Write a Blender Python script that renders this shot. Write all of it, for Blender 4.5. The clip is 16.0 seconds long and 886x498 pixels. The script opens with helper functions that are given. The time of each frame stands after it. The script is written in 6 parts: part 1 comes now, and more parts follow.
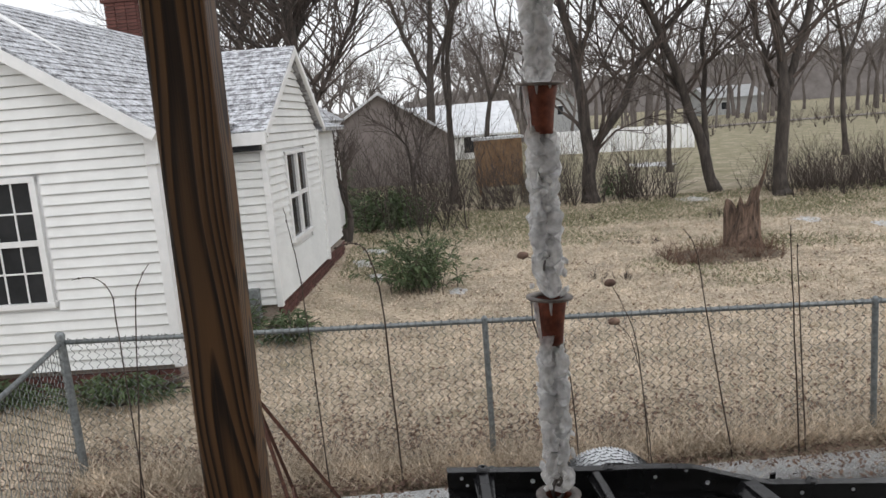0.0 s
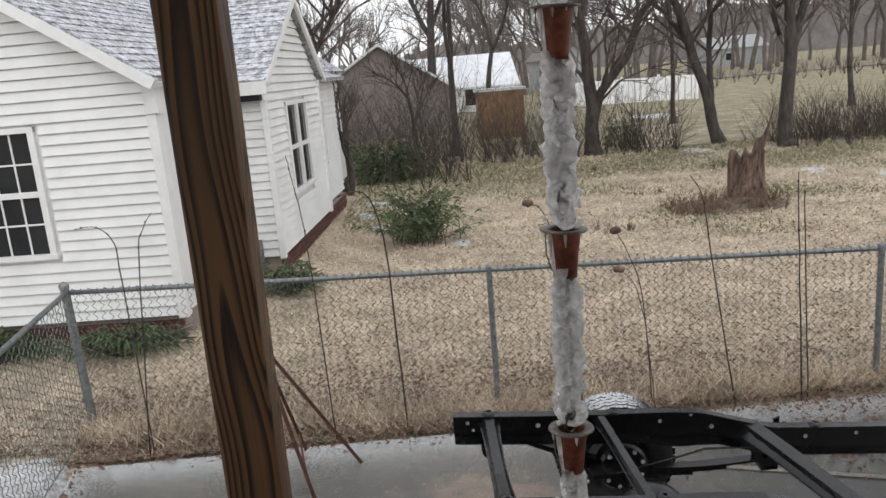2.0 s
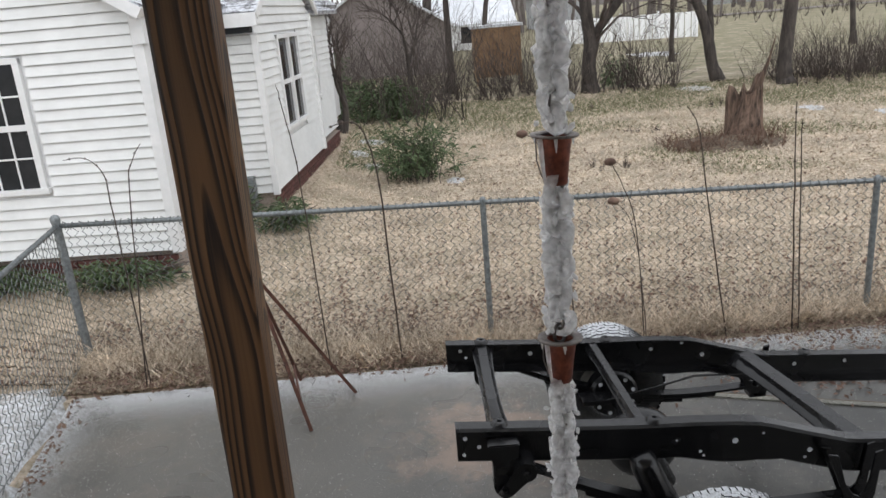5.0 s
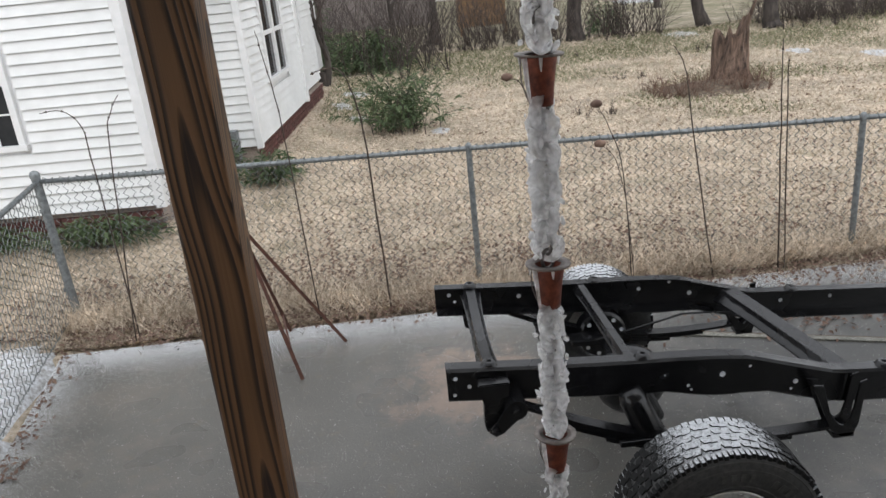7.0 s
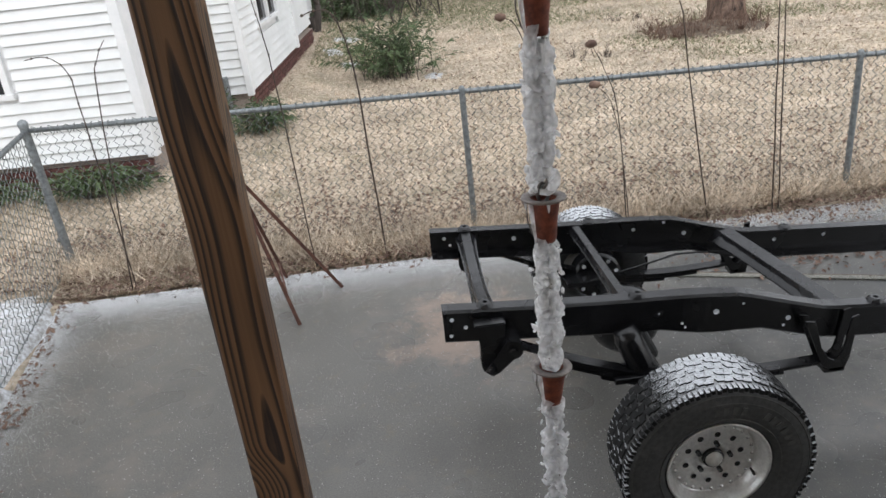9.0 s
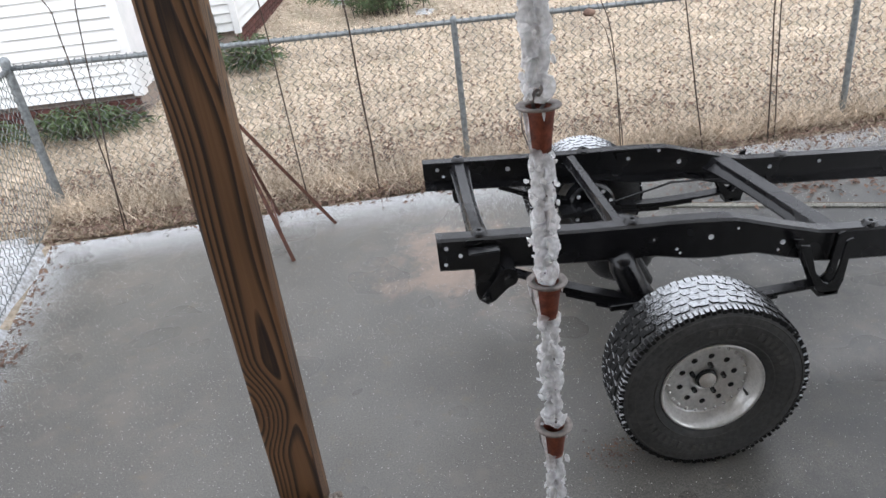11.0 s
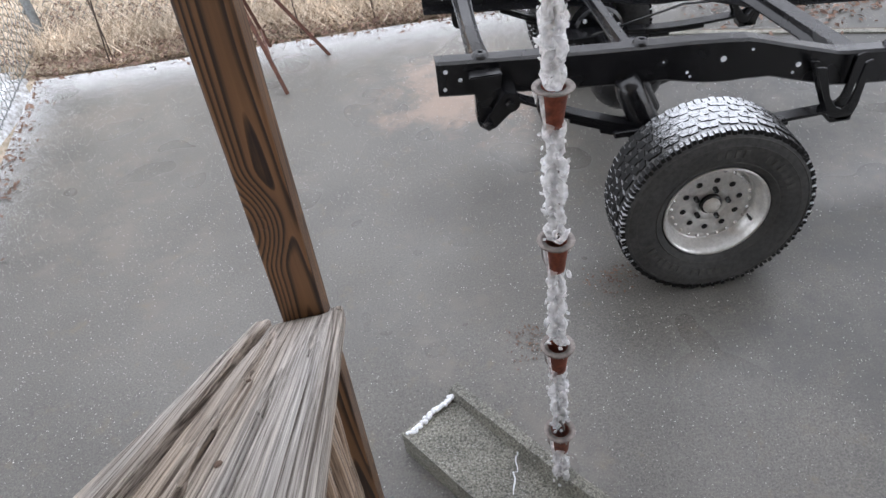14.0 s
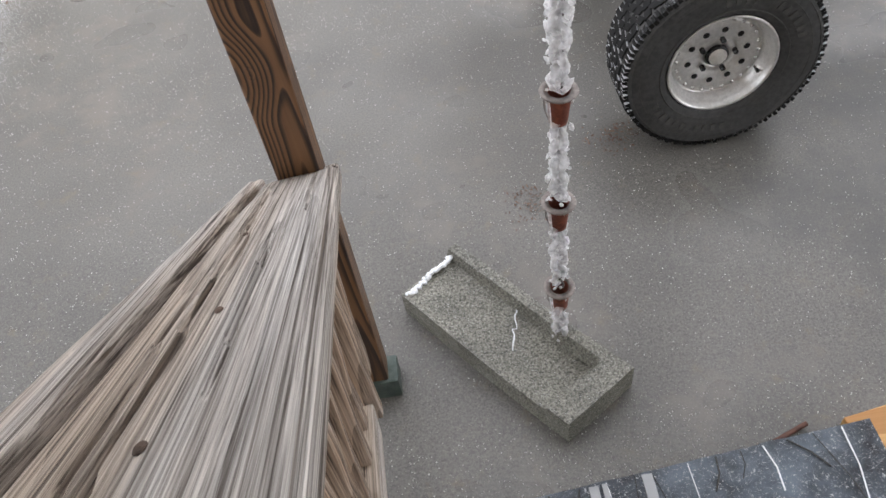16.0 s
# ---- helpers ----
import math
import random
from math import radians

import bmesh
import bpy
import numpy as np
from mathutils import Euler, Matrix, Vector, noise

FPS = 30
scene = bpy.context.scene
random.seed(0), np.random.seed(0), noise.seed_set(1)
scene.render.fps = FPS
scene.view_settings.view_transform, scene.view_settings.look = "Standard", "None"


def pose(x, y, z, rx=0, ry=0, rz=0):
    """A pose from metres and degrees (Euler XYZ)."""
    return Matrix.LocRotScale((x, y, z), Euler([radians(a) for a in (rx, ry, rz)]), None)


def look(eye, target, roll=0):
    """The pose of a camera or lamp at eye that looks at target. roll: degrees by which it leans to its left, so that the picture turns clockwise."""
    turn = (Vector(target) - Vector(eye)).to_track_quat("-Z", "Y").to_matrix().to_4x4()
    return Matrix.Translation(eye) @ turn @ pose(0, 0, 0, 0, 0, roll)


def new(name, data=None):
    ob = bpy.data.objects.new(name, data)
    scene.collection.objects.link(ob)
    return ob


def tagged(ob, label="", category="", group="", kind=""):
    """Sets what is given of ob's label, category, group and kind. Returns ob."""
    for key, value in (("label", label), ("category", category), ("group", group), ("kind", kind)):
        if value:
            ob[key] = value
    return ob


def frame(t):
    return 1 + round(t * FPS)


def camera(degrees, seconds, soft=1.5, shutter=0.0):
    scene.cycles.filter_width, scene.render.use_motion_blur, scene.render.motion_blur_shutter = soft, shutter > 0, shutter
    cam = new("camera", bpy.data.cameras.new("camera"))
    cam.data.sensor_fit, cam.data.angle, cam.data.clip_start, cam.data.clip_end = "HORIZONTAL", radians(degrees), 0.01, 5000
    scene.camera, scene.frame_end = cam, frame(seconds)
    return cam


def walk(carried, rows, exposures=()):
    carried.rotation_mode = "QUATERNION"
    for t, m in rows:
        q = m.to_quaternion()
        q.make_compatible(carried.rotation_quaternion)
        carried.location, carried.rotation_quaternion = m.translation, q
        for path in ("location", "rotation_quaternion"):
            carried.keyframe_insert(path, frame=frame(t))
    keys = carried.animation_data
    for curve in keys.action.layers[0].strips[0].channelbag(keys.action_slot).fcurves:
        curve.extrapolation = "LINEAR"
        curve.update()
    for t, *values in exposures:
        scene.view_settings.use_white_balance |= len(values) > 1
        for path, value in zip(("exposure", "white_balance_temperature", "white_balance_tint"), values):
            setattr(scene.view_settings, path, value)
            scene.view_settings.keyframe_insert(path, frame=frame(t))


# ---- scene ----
cam = camera(60.0, 16.0)
PATH = [
    (0, (-0.01, 0.136, 2.777), (0.042, 2.107, 2.44), -4.5),
    (0.5, (-0.01, 0.143, 2.77), (0.043, 2.109, 2.406), -4.4),
    (1, (-0.013, 0.139, 2.767), (0.042, 2.1, 2.376), -5.0),
    (1.5, (-0.026, 0.159, 2.735), (0.025, 2.115, 2.325), -4.9),
    (2, (-0.036, 0.164, 2.724), (0.003, 2.112, 2.272), -4.8),
    (2.5, (-0.036, 0.165, 2.716), (-0.008, 2.107, 2.239), -4.6),
    (3, (-0.036, 0.165, 2.704), (-0.014, 2.101, 2.203), -4.5),
    (3.5, (-0.033, 0.168, 2.685), (-0.009, 2.098, 2.162), -4.8),
    (4, (-0.03, 0.169, 2.668), (0.002, 2.092, 2.12), -4.6),
    (6.5, (-0.025, 0.172, 2.598), (0.031, 2.053, 1.919), -5.5),
    (7, (-0.028, 0.172, 2.577), (0.029, 2.041, 1.867), -5.9),
    (7.5, (-0.029, 0.174, 2.571), (0.026, 2.031, 1.83), -6.2),
    (8, (-0.031, 0.171, 2.566), (0.024, 2.015, 1.794), -6.3),
    (10.5, (-0.04, 0.158, 2.493), (0.013, 1.929, 1.565), -7.3),
    (11, (-0.043, 0.157, 2.47), (0.008, 1.909, 1.507), -7.5),
    (11.5, (-0.043, 0.159, 2.456), (0.003, 1.887, 1.45), -7.9),
    (12, (-0.049, 0.16, 2.44), (-0.01, 1.862, 1.39), -7.4),
    (12.5, (-0.052, 0.161, 2.423), (-0.017, 1.835, 1.329), -7.5),
    (13, (-0.053, 0.161, 2.402), (-0.03, 1.803, 1.26), -7.8),
    (13.5, (-0.053, 0.17, 2.378), (-0.043, 1.776, 1.186), -8.2),
    (14, (-0.059, 0.176, 2.347), (-0.063, 1.709, 1.063), -8.8),
    (14.5, (-0.066, 0.182, 2.327), (-0.084, 1.648, 0.966), -9.2),
    (15, (-0.067, 0.178, 2.303), (-0.097, 1.582, 0.879), -9.8),
    (15.5, (-0.073, 0.187, 2.294), (-0.109, 1.535, 0.817), -10.2),
    (16, (-0.082, 0.191, 2.28), (-0.121, 1.49, 0.76), -10.9),
]
walk(cam, [(t, look(eye, target, roll)) for t, eye, target, roll in PATH],
     [(0.0, 0.05, 6500, 10), (0.6, 0.11, 6500, 10), (2.0, 0.15, 6500, 10), (4.0, 0.22, 6380, 10), (7.5, 0.46, 6330, 10), (8.5, 0.54, 6310, 10), (10.5, 0.90, 6180, 11), (13.0, 1.25, 6080, 13), (16.0, 1.45, 6400, 13)])

# ---- light ----
world = bpy.data.worlds.new("overcast_sky")
scene.world = world
world.use_nodes = True
wn, wl = world.node_tree.nodes, world.node_tree.links
sky = wn.new("ShaderNodeTexSky")
sky.sky_type, sky.sun_disc = "NISHITA", False
sky.sun_elevation, sky.sun_rotation = radians(42), radians(165)
sky.air_density, sky.dust_density = 1.0, 2.0
hsv = wn.new("ShaderNodeHueSaturation")
hsv.inputs["Saturation"].default_value = 0.30
wl.new(sky.outputs[0], hsv.inputs["Color"])
cloud = wn.new("ShaderNodeMix")
cloud.data_type = "RGBA"
cloud.inputs["Factor"].default_value = 0.8
cloud.inputs["B"].default_value = (7.1, 7.2, 7.4, 1)
wl.new(hsv.outputs[0], cloud.inputs["A"])
wl.new(cloud.outputs["Result"], wn["Background"].inputs["Color"])
wn["Background"].inputs["Strength"].default_value = 0.15
sun = new("sun", bpy.data.lights.new("sun", "SUN"))
sun.data.energy, sun.data.angle, sun.data.color = 0.6, radians(60), (1.0, 0.98, 0.96)
sun.matrix_world = look((6, -22, 22), (0, 0, 0))


# ---- materials ----
def mat(name, c1, c2, scale=8.0, rough=0.7, bump=0.2, metal=0.0, big=0.0, stretch=(1, 1, 1), rnd=0.0, dist=0.004, wet=0.0, spec=0.5, broad=0.0):
    """Two colours mixed by grain noise, darkened by a large-scale noise, with bump; rnd varies pieces."""
    m = bpy.data.materials.new(name)
    m.use_nodes = True
    n, l = m.node_tree.nodes, m.node_tree.links
    b = n["Principled BSDF"]
    tc = n.new("ShaderNodeTexCoord")
    mp = n.new("ShaderNodeMapping")
    mp.inputs["Scale"].default_value = stretch
    l.new(tc.outputs["Object"], mp.inputs["Vector"])
    g = n.new("ShaderNodeTexNoise")
    g.inputs["Scale"].default_value, g.inputs["Detail"].default_value, g.inputs["Roughness"].default_value = scale, 6, 0.65
    l.new(mp.outputs[0], g.inputs["Vector"])
    ramp = n.new("ShaderNodeValToRGB")
    ramp.color_ramp.elements[0].position, ramp.color_ramp.elements[1].position = 0.36, 0.64
    ramp.color_ramp.elements[0].color, ramp.color_ramp.elements[1].color = (*c1, 1), (*c2, 1)
    l.new(g.outputs["Fac"], ramp.inputs["Fac"])
    out = ramp.outputs["Color"]
    if big or rnd:
        v = n.new("ShaderNodeHueSaturation")
        if big:
            w = n.new("ShaderNodeTexNoise")
            w.inputs["Scale"].default_value, w.inputs["Detail"].default_value = broad or scale * 0.09, 3
            l.new(tc.outputs["Object"], w.inputs["Vector"])
            k = n.new("ShaderNodeMapRange")
            k.inputs["From Min"].default_value, k.inputs["From Max"].default_value = 0.3, 0.7
            k.inputs["To Min"].default_value, k.inputs["To Max"].default_value = 1 - big, 1 + big
            l.new(w.outputs["Fac"], k.inputs["Value"])
        else:
            w = n.new("ShaderNodeObjectInfo")
            k = n.new("ShaderNodeMapRange")
            k.inputs["To Min"].default_value, k.inputs["To Max"].default_value = 1 - rnd, 1 + rnd
            l.new(w.outputs["Random"], k.inputs["Value"])
        l.new(k.outputs[0], v.inputs["Value"])
        l.new(out, v.inputs["Color"])
        out = v.outputs["Color"]
    l.new(out, b.inputs["Base Color"])
    b.inputs["Roughness"].default_value, b.inputs["Metallic"].default_value = rough, metal
    b.inputs["Specular IOR Level"].default_value = spec
    if wet:
        w2 = n.new("ShaderNodeTexNoise")
        w2.inputs["Scale"].default_value = broad * 1.2 or scale * 0.2
        l.new(tc.outputs["Object"], w2.inputs["Vector"])
        k2 = n.new("ShaderNodeMapRange")
        k2.interpolation_type = "SMOOTHERSTEP"
        k2.inputs["From Min"].default_value, k2.inputs["From Max"].default_value = 0.25, 0.75
        k2.inputs["To Min"].default_value, k2.inputs["To Max"].default_value = rough, rough - wet
        l.new(w2.outputs["Fac"], k2.inputs["Value"])
        l.new(k2.outputs[0], b.inputs["Roughness"])
    if bump:
        bp = n.new("ShaderNodeBump")
        bp.inputs["Strength"].default_value, bp.inputs["Distance"].default_value = bump, dist
        l.new(g.outputs["Fac"], bp.inputs["Height"])
        l.new(bp.outputs[0], b.inputs["Normal"])
    return m


def add_sleet(m, scale, low, high, colour=(0.82, 0.84, 0.86), mask=None):
    """White sleet grains lying on a surface, over its own colour; mask(nodes, links) gives a value that raises the cover."""
    n, l = m.node_tree.nodes, m.node_tree.links
    b = n["Principled BSDF"]
    src = b.inputs["Base Color"].links[0].from_socket
    tc = n.new("ShaderNodeTexCoord")
    s = n.new("ShaderNodeTexNoise")
    s.inputs["Scale"].default_value, s.inputs["Detail"].default_value, s.inputs["Roughness"].default_value = scale, 5, 0.8
    l.new(tc.outputs["Object"], s.inputs["Vector"])
    val = s.outputs["Fac"]
    if mask:
        add = n.new("ShaderNodeMath")
        add.operation = "ADD"
        l.new(val, add.inputs[0])
        l.new(mask(n, l, tc), add.inputs[1])
        val = add.outputs[0]
    k = n.new("ShaderNodeMapRange")
    k.interpolation_type = "SMOOTHERSTEP"
    k.inputs["From Min"].default_value, k.inputs["From Max"].default_value = low, high
    l.new(val, k.inputs["Value"])
    mx = n.new("ShaderNodeMix")
    mx.data_type = "RGBA"
    l.new(k.outputs[0], mx.inputs["Factor"])
    l.new(src, mx.inputs["A"])
    mx.inputs["B"].default_value = (*colour, 1)
    l.new(mx.outputs["Result"], b.inputs["Base Color"])
    return m


def wood(name, dark, light, rough, along="z", size=6.0, lines=9.0, fine=0.35, bump=0.4, grey=None, squeeze=0.07, streak=(190, 0.3, 0.7)):
    """Grain as contour lines of a smooth field drawn out along one axis, with fine streaks over it."""
    m = bpy.data.materials.new(name)
    m.use_nodes = True
    n, l = m.node_tree.nodes, m.node_tree.links
    b = n["Principled BSDF"]
    tc = n.new("ShaderNodeTexCoord")
    mp, mq = n.new("ShaderNodeMapping"), n.new("ShaderNodeMapping")
    k = "xyz".index(along)
    mp.inputs["Scale"].default_value = [squeeze if i == k else 1.0 for i in range(3)]
    mq.inputs["Scale"].default_value = [0.006 if i == k else 1.0 for i in range(3)]
    for q in (mp, mq):
        l.new(tc.outputs["Object"], q.inputs["Vector"])
    f = n.new("ShaderNodeTexNoise")
    f.inputs["Scale"].default_value, f.inputs["Detail"].default_value, f.inputs["Roughness"].default_value = size, 1.2, 0.4
    l.new(mp.outputs[0], f.inputs["Vector"])
    field = f.outputs["Fac"]
    mul = n.new("ShaderNodeMath")
    mul.operation = "MULTIPLY"
    mul.inputs[1].default_value = lines
    l.new(field, mul.inputs[0])
    fr = n.new("ShaderNodeMath")
    fr.operation = "FRACT"
    l.new(mul.outputs[0], fr.inputs[0])
    rp = n.new("ShaderNodeValToRGB")
    e = rp.color_ramp.elements
    e[0].position, e[1].position = 0.0, 1.0
    e[0].color, e[1].color = (1, 1, 1, 1), (0, 0, 0, 1)
    a = e.new(0.45)
    a.color = (0.6, 0.6, 0.6, 1)
    c = e.new(0.82)
    c.color = (0.05, 0.05, 0.05, 1)
    l.new(fr.outputs[0], rp.inputs["Fac"])
    st = n.new("ShaderNodeTexNoise")
    st.inputs["Scale"].default_value, st.inputs["Detail"].default_value, st.inputs["Roughness"].default_value = streak[0], 4, 0.7
    l.new(mq.outputs[0], st.inputs["Vector"])
    sr = n.new("ShaderNodeMapRange")
    sr.inputs["From Min"].default_value, sr.inputs["From Max"].default_value = streak[1], streak[2]
    l.new(st.outputs["Fac"], sr.inputs["Value"])
    mx = n.new("ShaderNodeMix")
    mx.inputs[0].default_value = fine
    l.new(rp.outputs["Color"], mx.inputs[2])
    l.new(sr.outputs[0], mx.inputs[3])
    cr = n.new("ShaderNodeValToRGB")
    cr.color_ramp.elements[0].color, cr.color_ramp.elements[1].color = (*dark, 1), (*light, 1)
    cr.color_ramp.elements[0].position, cr.color_ramp.elements[1].position = 0.08, 0.9
    l.new(mx.outputs[0], cr.inputs["Fac"])
    out = cr.outputs["Color"]
    if grey:
        w = n.new("ShaderNodeTexNoise")
        w.inputs["Scale"].default_value, w.inputs["Detail"].default_value = 9, 5
        l.new(mp.outputs[0], w.inputs["Vector"])
        wr = n.new("ShaderNodeMapRange")
        wr.inputs["From Min"].default_value, wr.inputs["From Max"].default_value = 0.38, 0.62
        l.new(w.outputs["Fac"], wr.inputs["Value"])
        mg = n.new("ShaderNodeMix")
        mg.data_type, mg.blend_type = "RGBA", "MULTIPLY"
        l.new(wr.outputs[0], mg.inputs["Factor"])
        l.new(out, mg.inputs["A"])
        mg.inputs["B"].default_value = (*grey, 1)
        ck = n.new("ShaderNodeTexNoise")
        ck.inputs["Scale"].default_value, ck.inputs["Detail"].default_value = 95, 2
        l.new(mq.outputs[0], ck.inputs["Vector"])
        cm = n.new("ShaderNodeMapRange")
        cm.inputs["From Min"].default_value, cm.inputs["From Max"].default_value = 0.60, 0.68
        l.new(ck.outputs["Fac"], cm.inputs["Value"])
        md = n.new("ShaderNodeMix")
        md.data_type, md.blend_type = "RGBA", "MULTIPLY"
        l.new(cm.outputs[0], md.inputs["Factor"])
        l.new(mg.outputs["Result"], md.inputs["A"])
        md.inputs["B"].default_value = (0.30, 0.26, 0.23, 1)
        out = md.outputs["Result"]
    l.new(out, b.inputs["Base Color"])
    b.inputs["Roughness"].default_value = rough
    bp = n.new("ShaderNodeBump")
    bp.inputs["Strength"].default_value, bp.inputs["Distance"].default_value = bump, 0.003
    l.new(mx.outputs[0], bp.inputs["Height"])
    l.new(bp.outputs[0], b.inputs["Normal"])
    return m


def flat_sawn(name, dark, light, rough, pith, rings, taper, knot):
    """Timber cut from a tapering log: yearly rings round a pith line, broken by one knot, so that faces show tongues of grain."""
    m = bpy.data.materials.new(name)
    m.use_nodes = True
    n, l = m.node_tree.nodes, m.node_tree.links
    b = n["Principled BSDF"]

    def math_node(op, a, c):
        q = n.new("ShaderNodeMath")
        q.operation = op
        for i, v in enumerate((a, c)):
            if isinstance(v, (int, float)):
                q.inputs[i].default_value = v
            else:
                l.new(v, q.inputs[i])
        return q.outputs[0]

    def noise_at(scale, stretch, detail):
        mp = n.new("ShaderNodeMapping")
        mp.inputs["Scale"].default_value = stretch
        l.new(tc.outputs["Object"], mp.inputs["Vector"])
        t = n.new("ShaderNodeTexNoise")
        t.inputs["Scale"].default_value, t.inputs["Detail"].default_value = scale, detail
        l.new(mp.outputs[0], t.inputs["Vector"])
        return t.outputs["Fac"]

    tc = n.new("ShaderNodeTexCoord")
    sp = n.new("ShaderNodeSeparateXYZ")
    l.new(tc.outputs["Object"], sp.inputs[0])
    sway = math_node("MULTIPLY", math_node("SUBTRACT", noise_at(1.3, (0.1, 0.1, 1), 1), 0.5), 0.09)
    dx = math_node("ADD", math_node("SUBTRACT", sp.outputs["X"], pith[0]), sway)
    dy = math_node("SUBTRACT", sp.outputs["Y"], pith[1])
    r = math_node("SQRT", math_node("ADD", math_node("MULTIPLY", dx, dx), math_node("MULTIPLY", dy, dy)), 0)
    f = math_node("ADD", math_node("MULTIPLY", r, rings), math_node("MULTIPLY", sp.outputs["Z"], taper))
    f = math_node("ADD", f, math_node("MULTIPLY", noise_at(1.0, (5, 5, 1.1), 1.5), 2.2))
    ko = n.new("ShaderNodeMapping")
    ko.inputs["Location"].default_value = [-knot[0] * 30, -knot[1] * 5, -knot[2] * 15]
    ko.inputs["Scale"].default_value = (30, 5, 15)
    l.new(tc.outputs["Object"], ko.inputs["Vector"])
    ln = n.new("ShaderNodeVectorMath")
    ln.operation = "LENGTH"
    l.new(ko.outputs[0], ln.inputs[0])
    kr = n.new("ShaderNodeMapRange")
    kr.interpolation_type = "SMOOTHERSTEP"
    kr.inputs["From Min"].default_value, kr.inputs["From Max"].default_value = 0.0, 2.6
    kr.inputs["To Min"].default_value, kr.inputs["To Max"].default_value = 3.6, 0.0
    l.new(ln.outputs["Value"], kr.inputs["Value"])
    f = math_node("FRACT", math_node("ADD", f, kr.outputs[0]), 0)
    rp = n.new("ShaderNodeValToRGB")
    e = rp.color_ramp.elements
    e[0].color, e[1].color, e[1].position = (1, 1, 1, 1), (0.85, 0.85, 0.85, 1), 1.0
    for at, v in ((0.42, 0.8), (0.68, 0.12), (0.86, 0.0), (0.95, 0.25)):
        e.new(at).color = (v, v, v, 1)
    l.new(f, rp.inputs["Fac"])
    streak = noise_at(230, (1, 1, 0.008), 4)
    g = math_node("ADD", math_node("MULTIPLY", rp.outputs["Color"], 0.85), math_node("MULTIPLY", math_node("SUBTRACT", streak, 0.45), 0.5))
    stain = noise_at(2.6, (1, 1, 0.5), 3)
    cr = n.new("ShaderNodeValToRGB")
    cr.color_ramp.elements[0].color, cr.color_ramp.elements[1].color = (*dark, 1), (*light, 1)
    l.new(math_node("MULTIPLY", g, math_node("ADD", 0.45, stain)), cr.inputs["Fac"])
    l.new(cr.outputs["Color"], b.inputs["Base Color"])
    b.inputs["Roughness"].default_value = rough
    bp = n.new("ShaderNodeBump")
    bp.inputs["Strength"].default_value, bp.inputs["Distance"].default_value = 0.35, 0.002
    l.new(g, bp.inputs["Height"])
    l.new(bp.outputs[0], b.inputs["Normal"])
    return m


def ice(name, colour, cloudy):
    """Clear ice with a share of cloudy white that lets daylight through from behind."""
    m = bpy.data.materials.new(name)
    m.use_nodes = True
    n, l = m.node_tree.nodes, m.node_tree.links
    b = n["Principled BSDF"]
    b.inputs["Base Color"].default_value = (*colour, 1)
    b.inputs["Roughness"].default_value, b.inputs["IOR"].default_value = 0.03, 1.31
    b.inputs["Transmission Weight"].default_value = 1.0
    t = n.new("ShaderNodeBsdfTranslucent")
    t.inputs["Color"].default_value = (*colour, 1)
    d = n.new("ShaderNodeBsdfDiffuse")
    d.inputs["Color"].default_value = (*colour, 1)
    h = n.new("ShaderNodeMixShader")
    h.inputs["Fac"].default_value = 0.38
    l.new(t.outputs[0], h.inputs[1])
    l.new(d.outputs[0], h.inputs[2])
    g = n.new("ShaderNodeTexNoise")
    g.inputs["Scale"].default_value = 45
    tc = n.new("ShaderNodeTexCoord")
    l.new(tc.outputs["Object"], g.inputs["Vector"])
    k = n.new("ShaderNodeMapRange")
    k.inputs["From Min"].default_value, k.inputs["From Max"].default_value = 0.3, 0.7
    k.inputs["To Min"].default_value, k.inputs["To Max"].default_value = max(0, cloudy - 0.25), cloudy + 0.25
    l.new(g.outputs["Fac"], k.inputs["Value"])
    mx = n.new("ShaderNodeMixShader")
    l.new(k.outputs[0], mx.inputs["Fac"])
    l.new(b.outputs[0], mx.inputs[1])
    l.new(h.outputs[0], mx.inputs[2])
    l.new(mx.outputs[0], n["Material Output"].inputs["Surface"])
    return m


def edge_mask(n, l, tc):
    """More sleet towards the slab's far and left edges."""
    sep = n.new("ShaderNodeSeparateXYZ")
    l.new(tc.outputs["Object"], sep.inputs[0])
    a = n.new("ShaderNodeMapRange")
    a.inputs["From Min"].default_value, a.inputs["From Max"].default_value = 4.75, 5.6
    a.inputs["To Min"].default_value, a.inputs["To Max"].default_value = 0.0, 0.25
    l.new(sep.outputs["Y"], a.inputs["Value"])
    c = n.new("ShaderNodeMapRange")
    c.inputs["From Min"].default_value, c.inputs["From Max"].default_value = -2.1, -2.9
    c.inputs["To Min"].default_value, c.inputs["To Max"].default_value = 0.0, 0.26
    l.new(sep.outputs["X"], c.inputs["Value"])
    mx = n.new("ShaderNodeMath")
    mx.operation = "MAXIMUM"
    l.new(a.outputs[0], mx.inputs[0])
    l.new(c.outputs[0], mx.inputs[1])
    return mx.outputs[0]


def blot_mask(n, l, tc, centre, reach):
    """A dry tan blot on the slab around one place."""
    d = n.new("ShaderNodeVectorMath")
    d.operation = "DISTANCE"
    l.new(tc.outputs["Object"], d.inputs[0])
    d.inputs[1].default_value = centre
    k = n.new("ShaderNodeMapRange")
    k.inputs["From Min"].default_value, k.inputs["From Max"].default_value = 0.2 * reach, reach
    k.inputs["To Min"].default_value, k.inputs["To Max"].default_value = 0.42, 0.0
    l.new(d.outputs["Value"], k.inputs["Value"])
    return k.outputs[0]


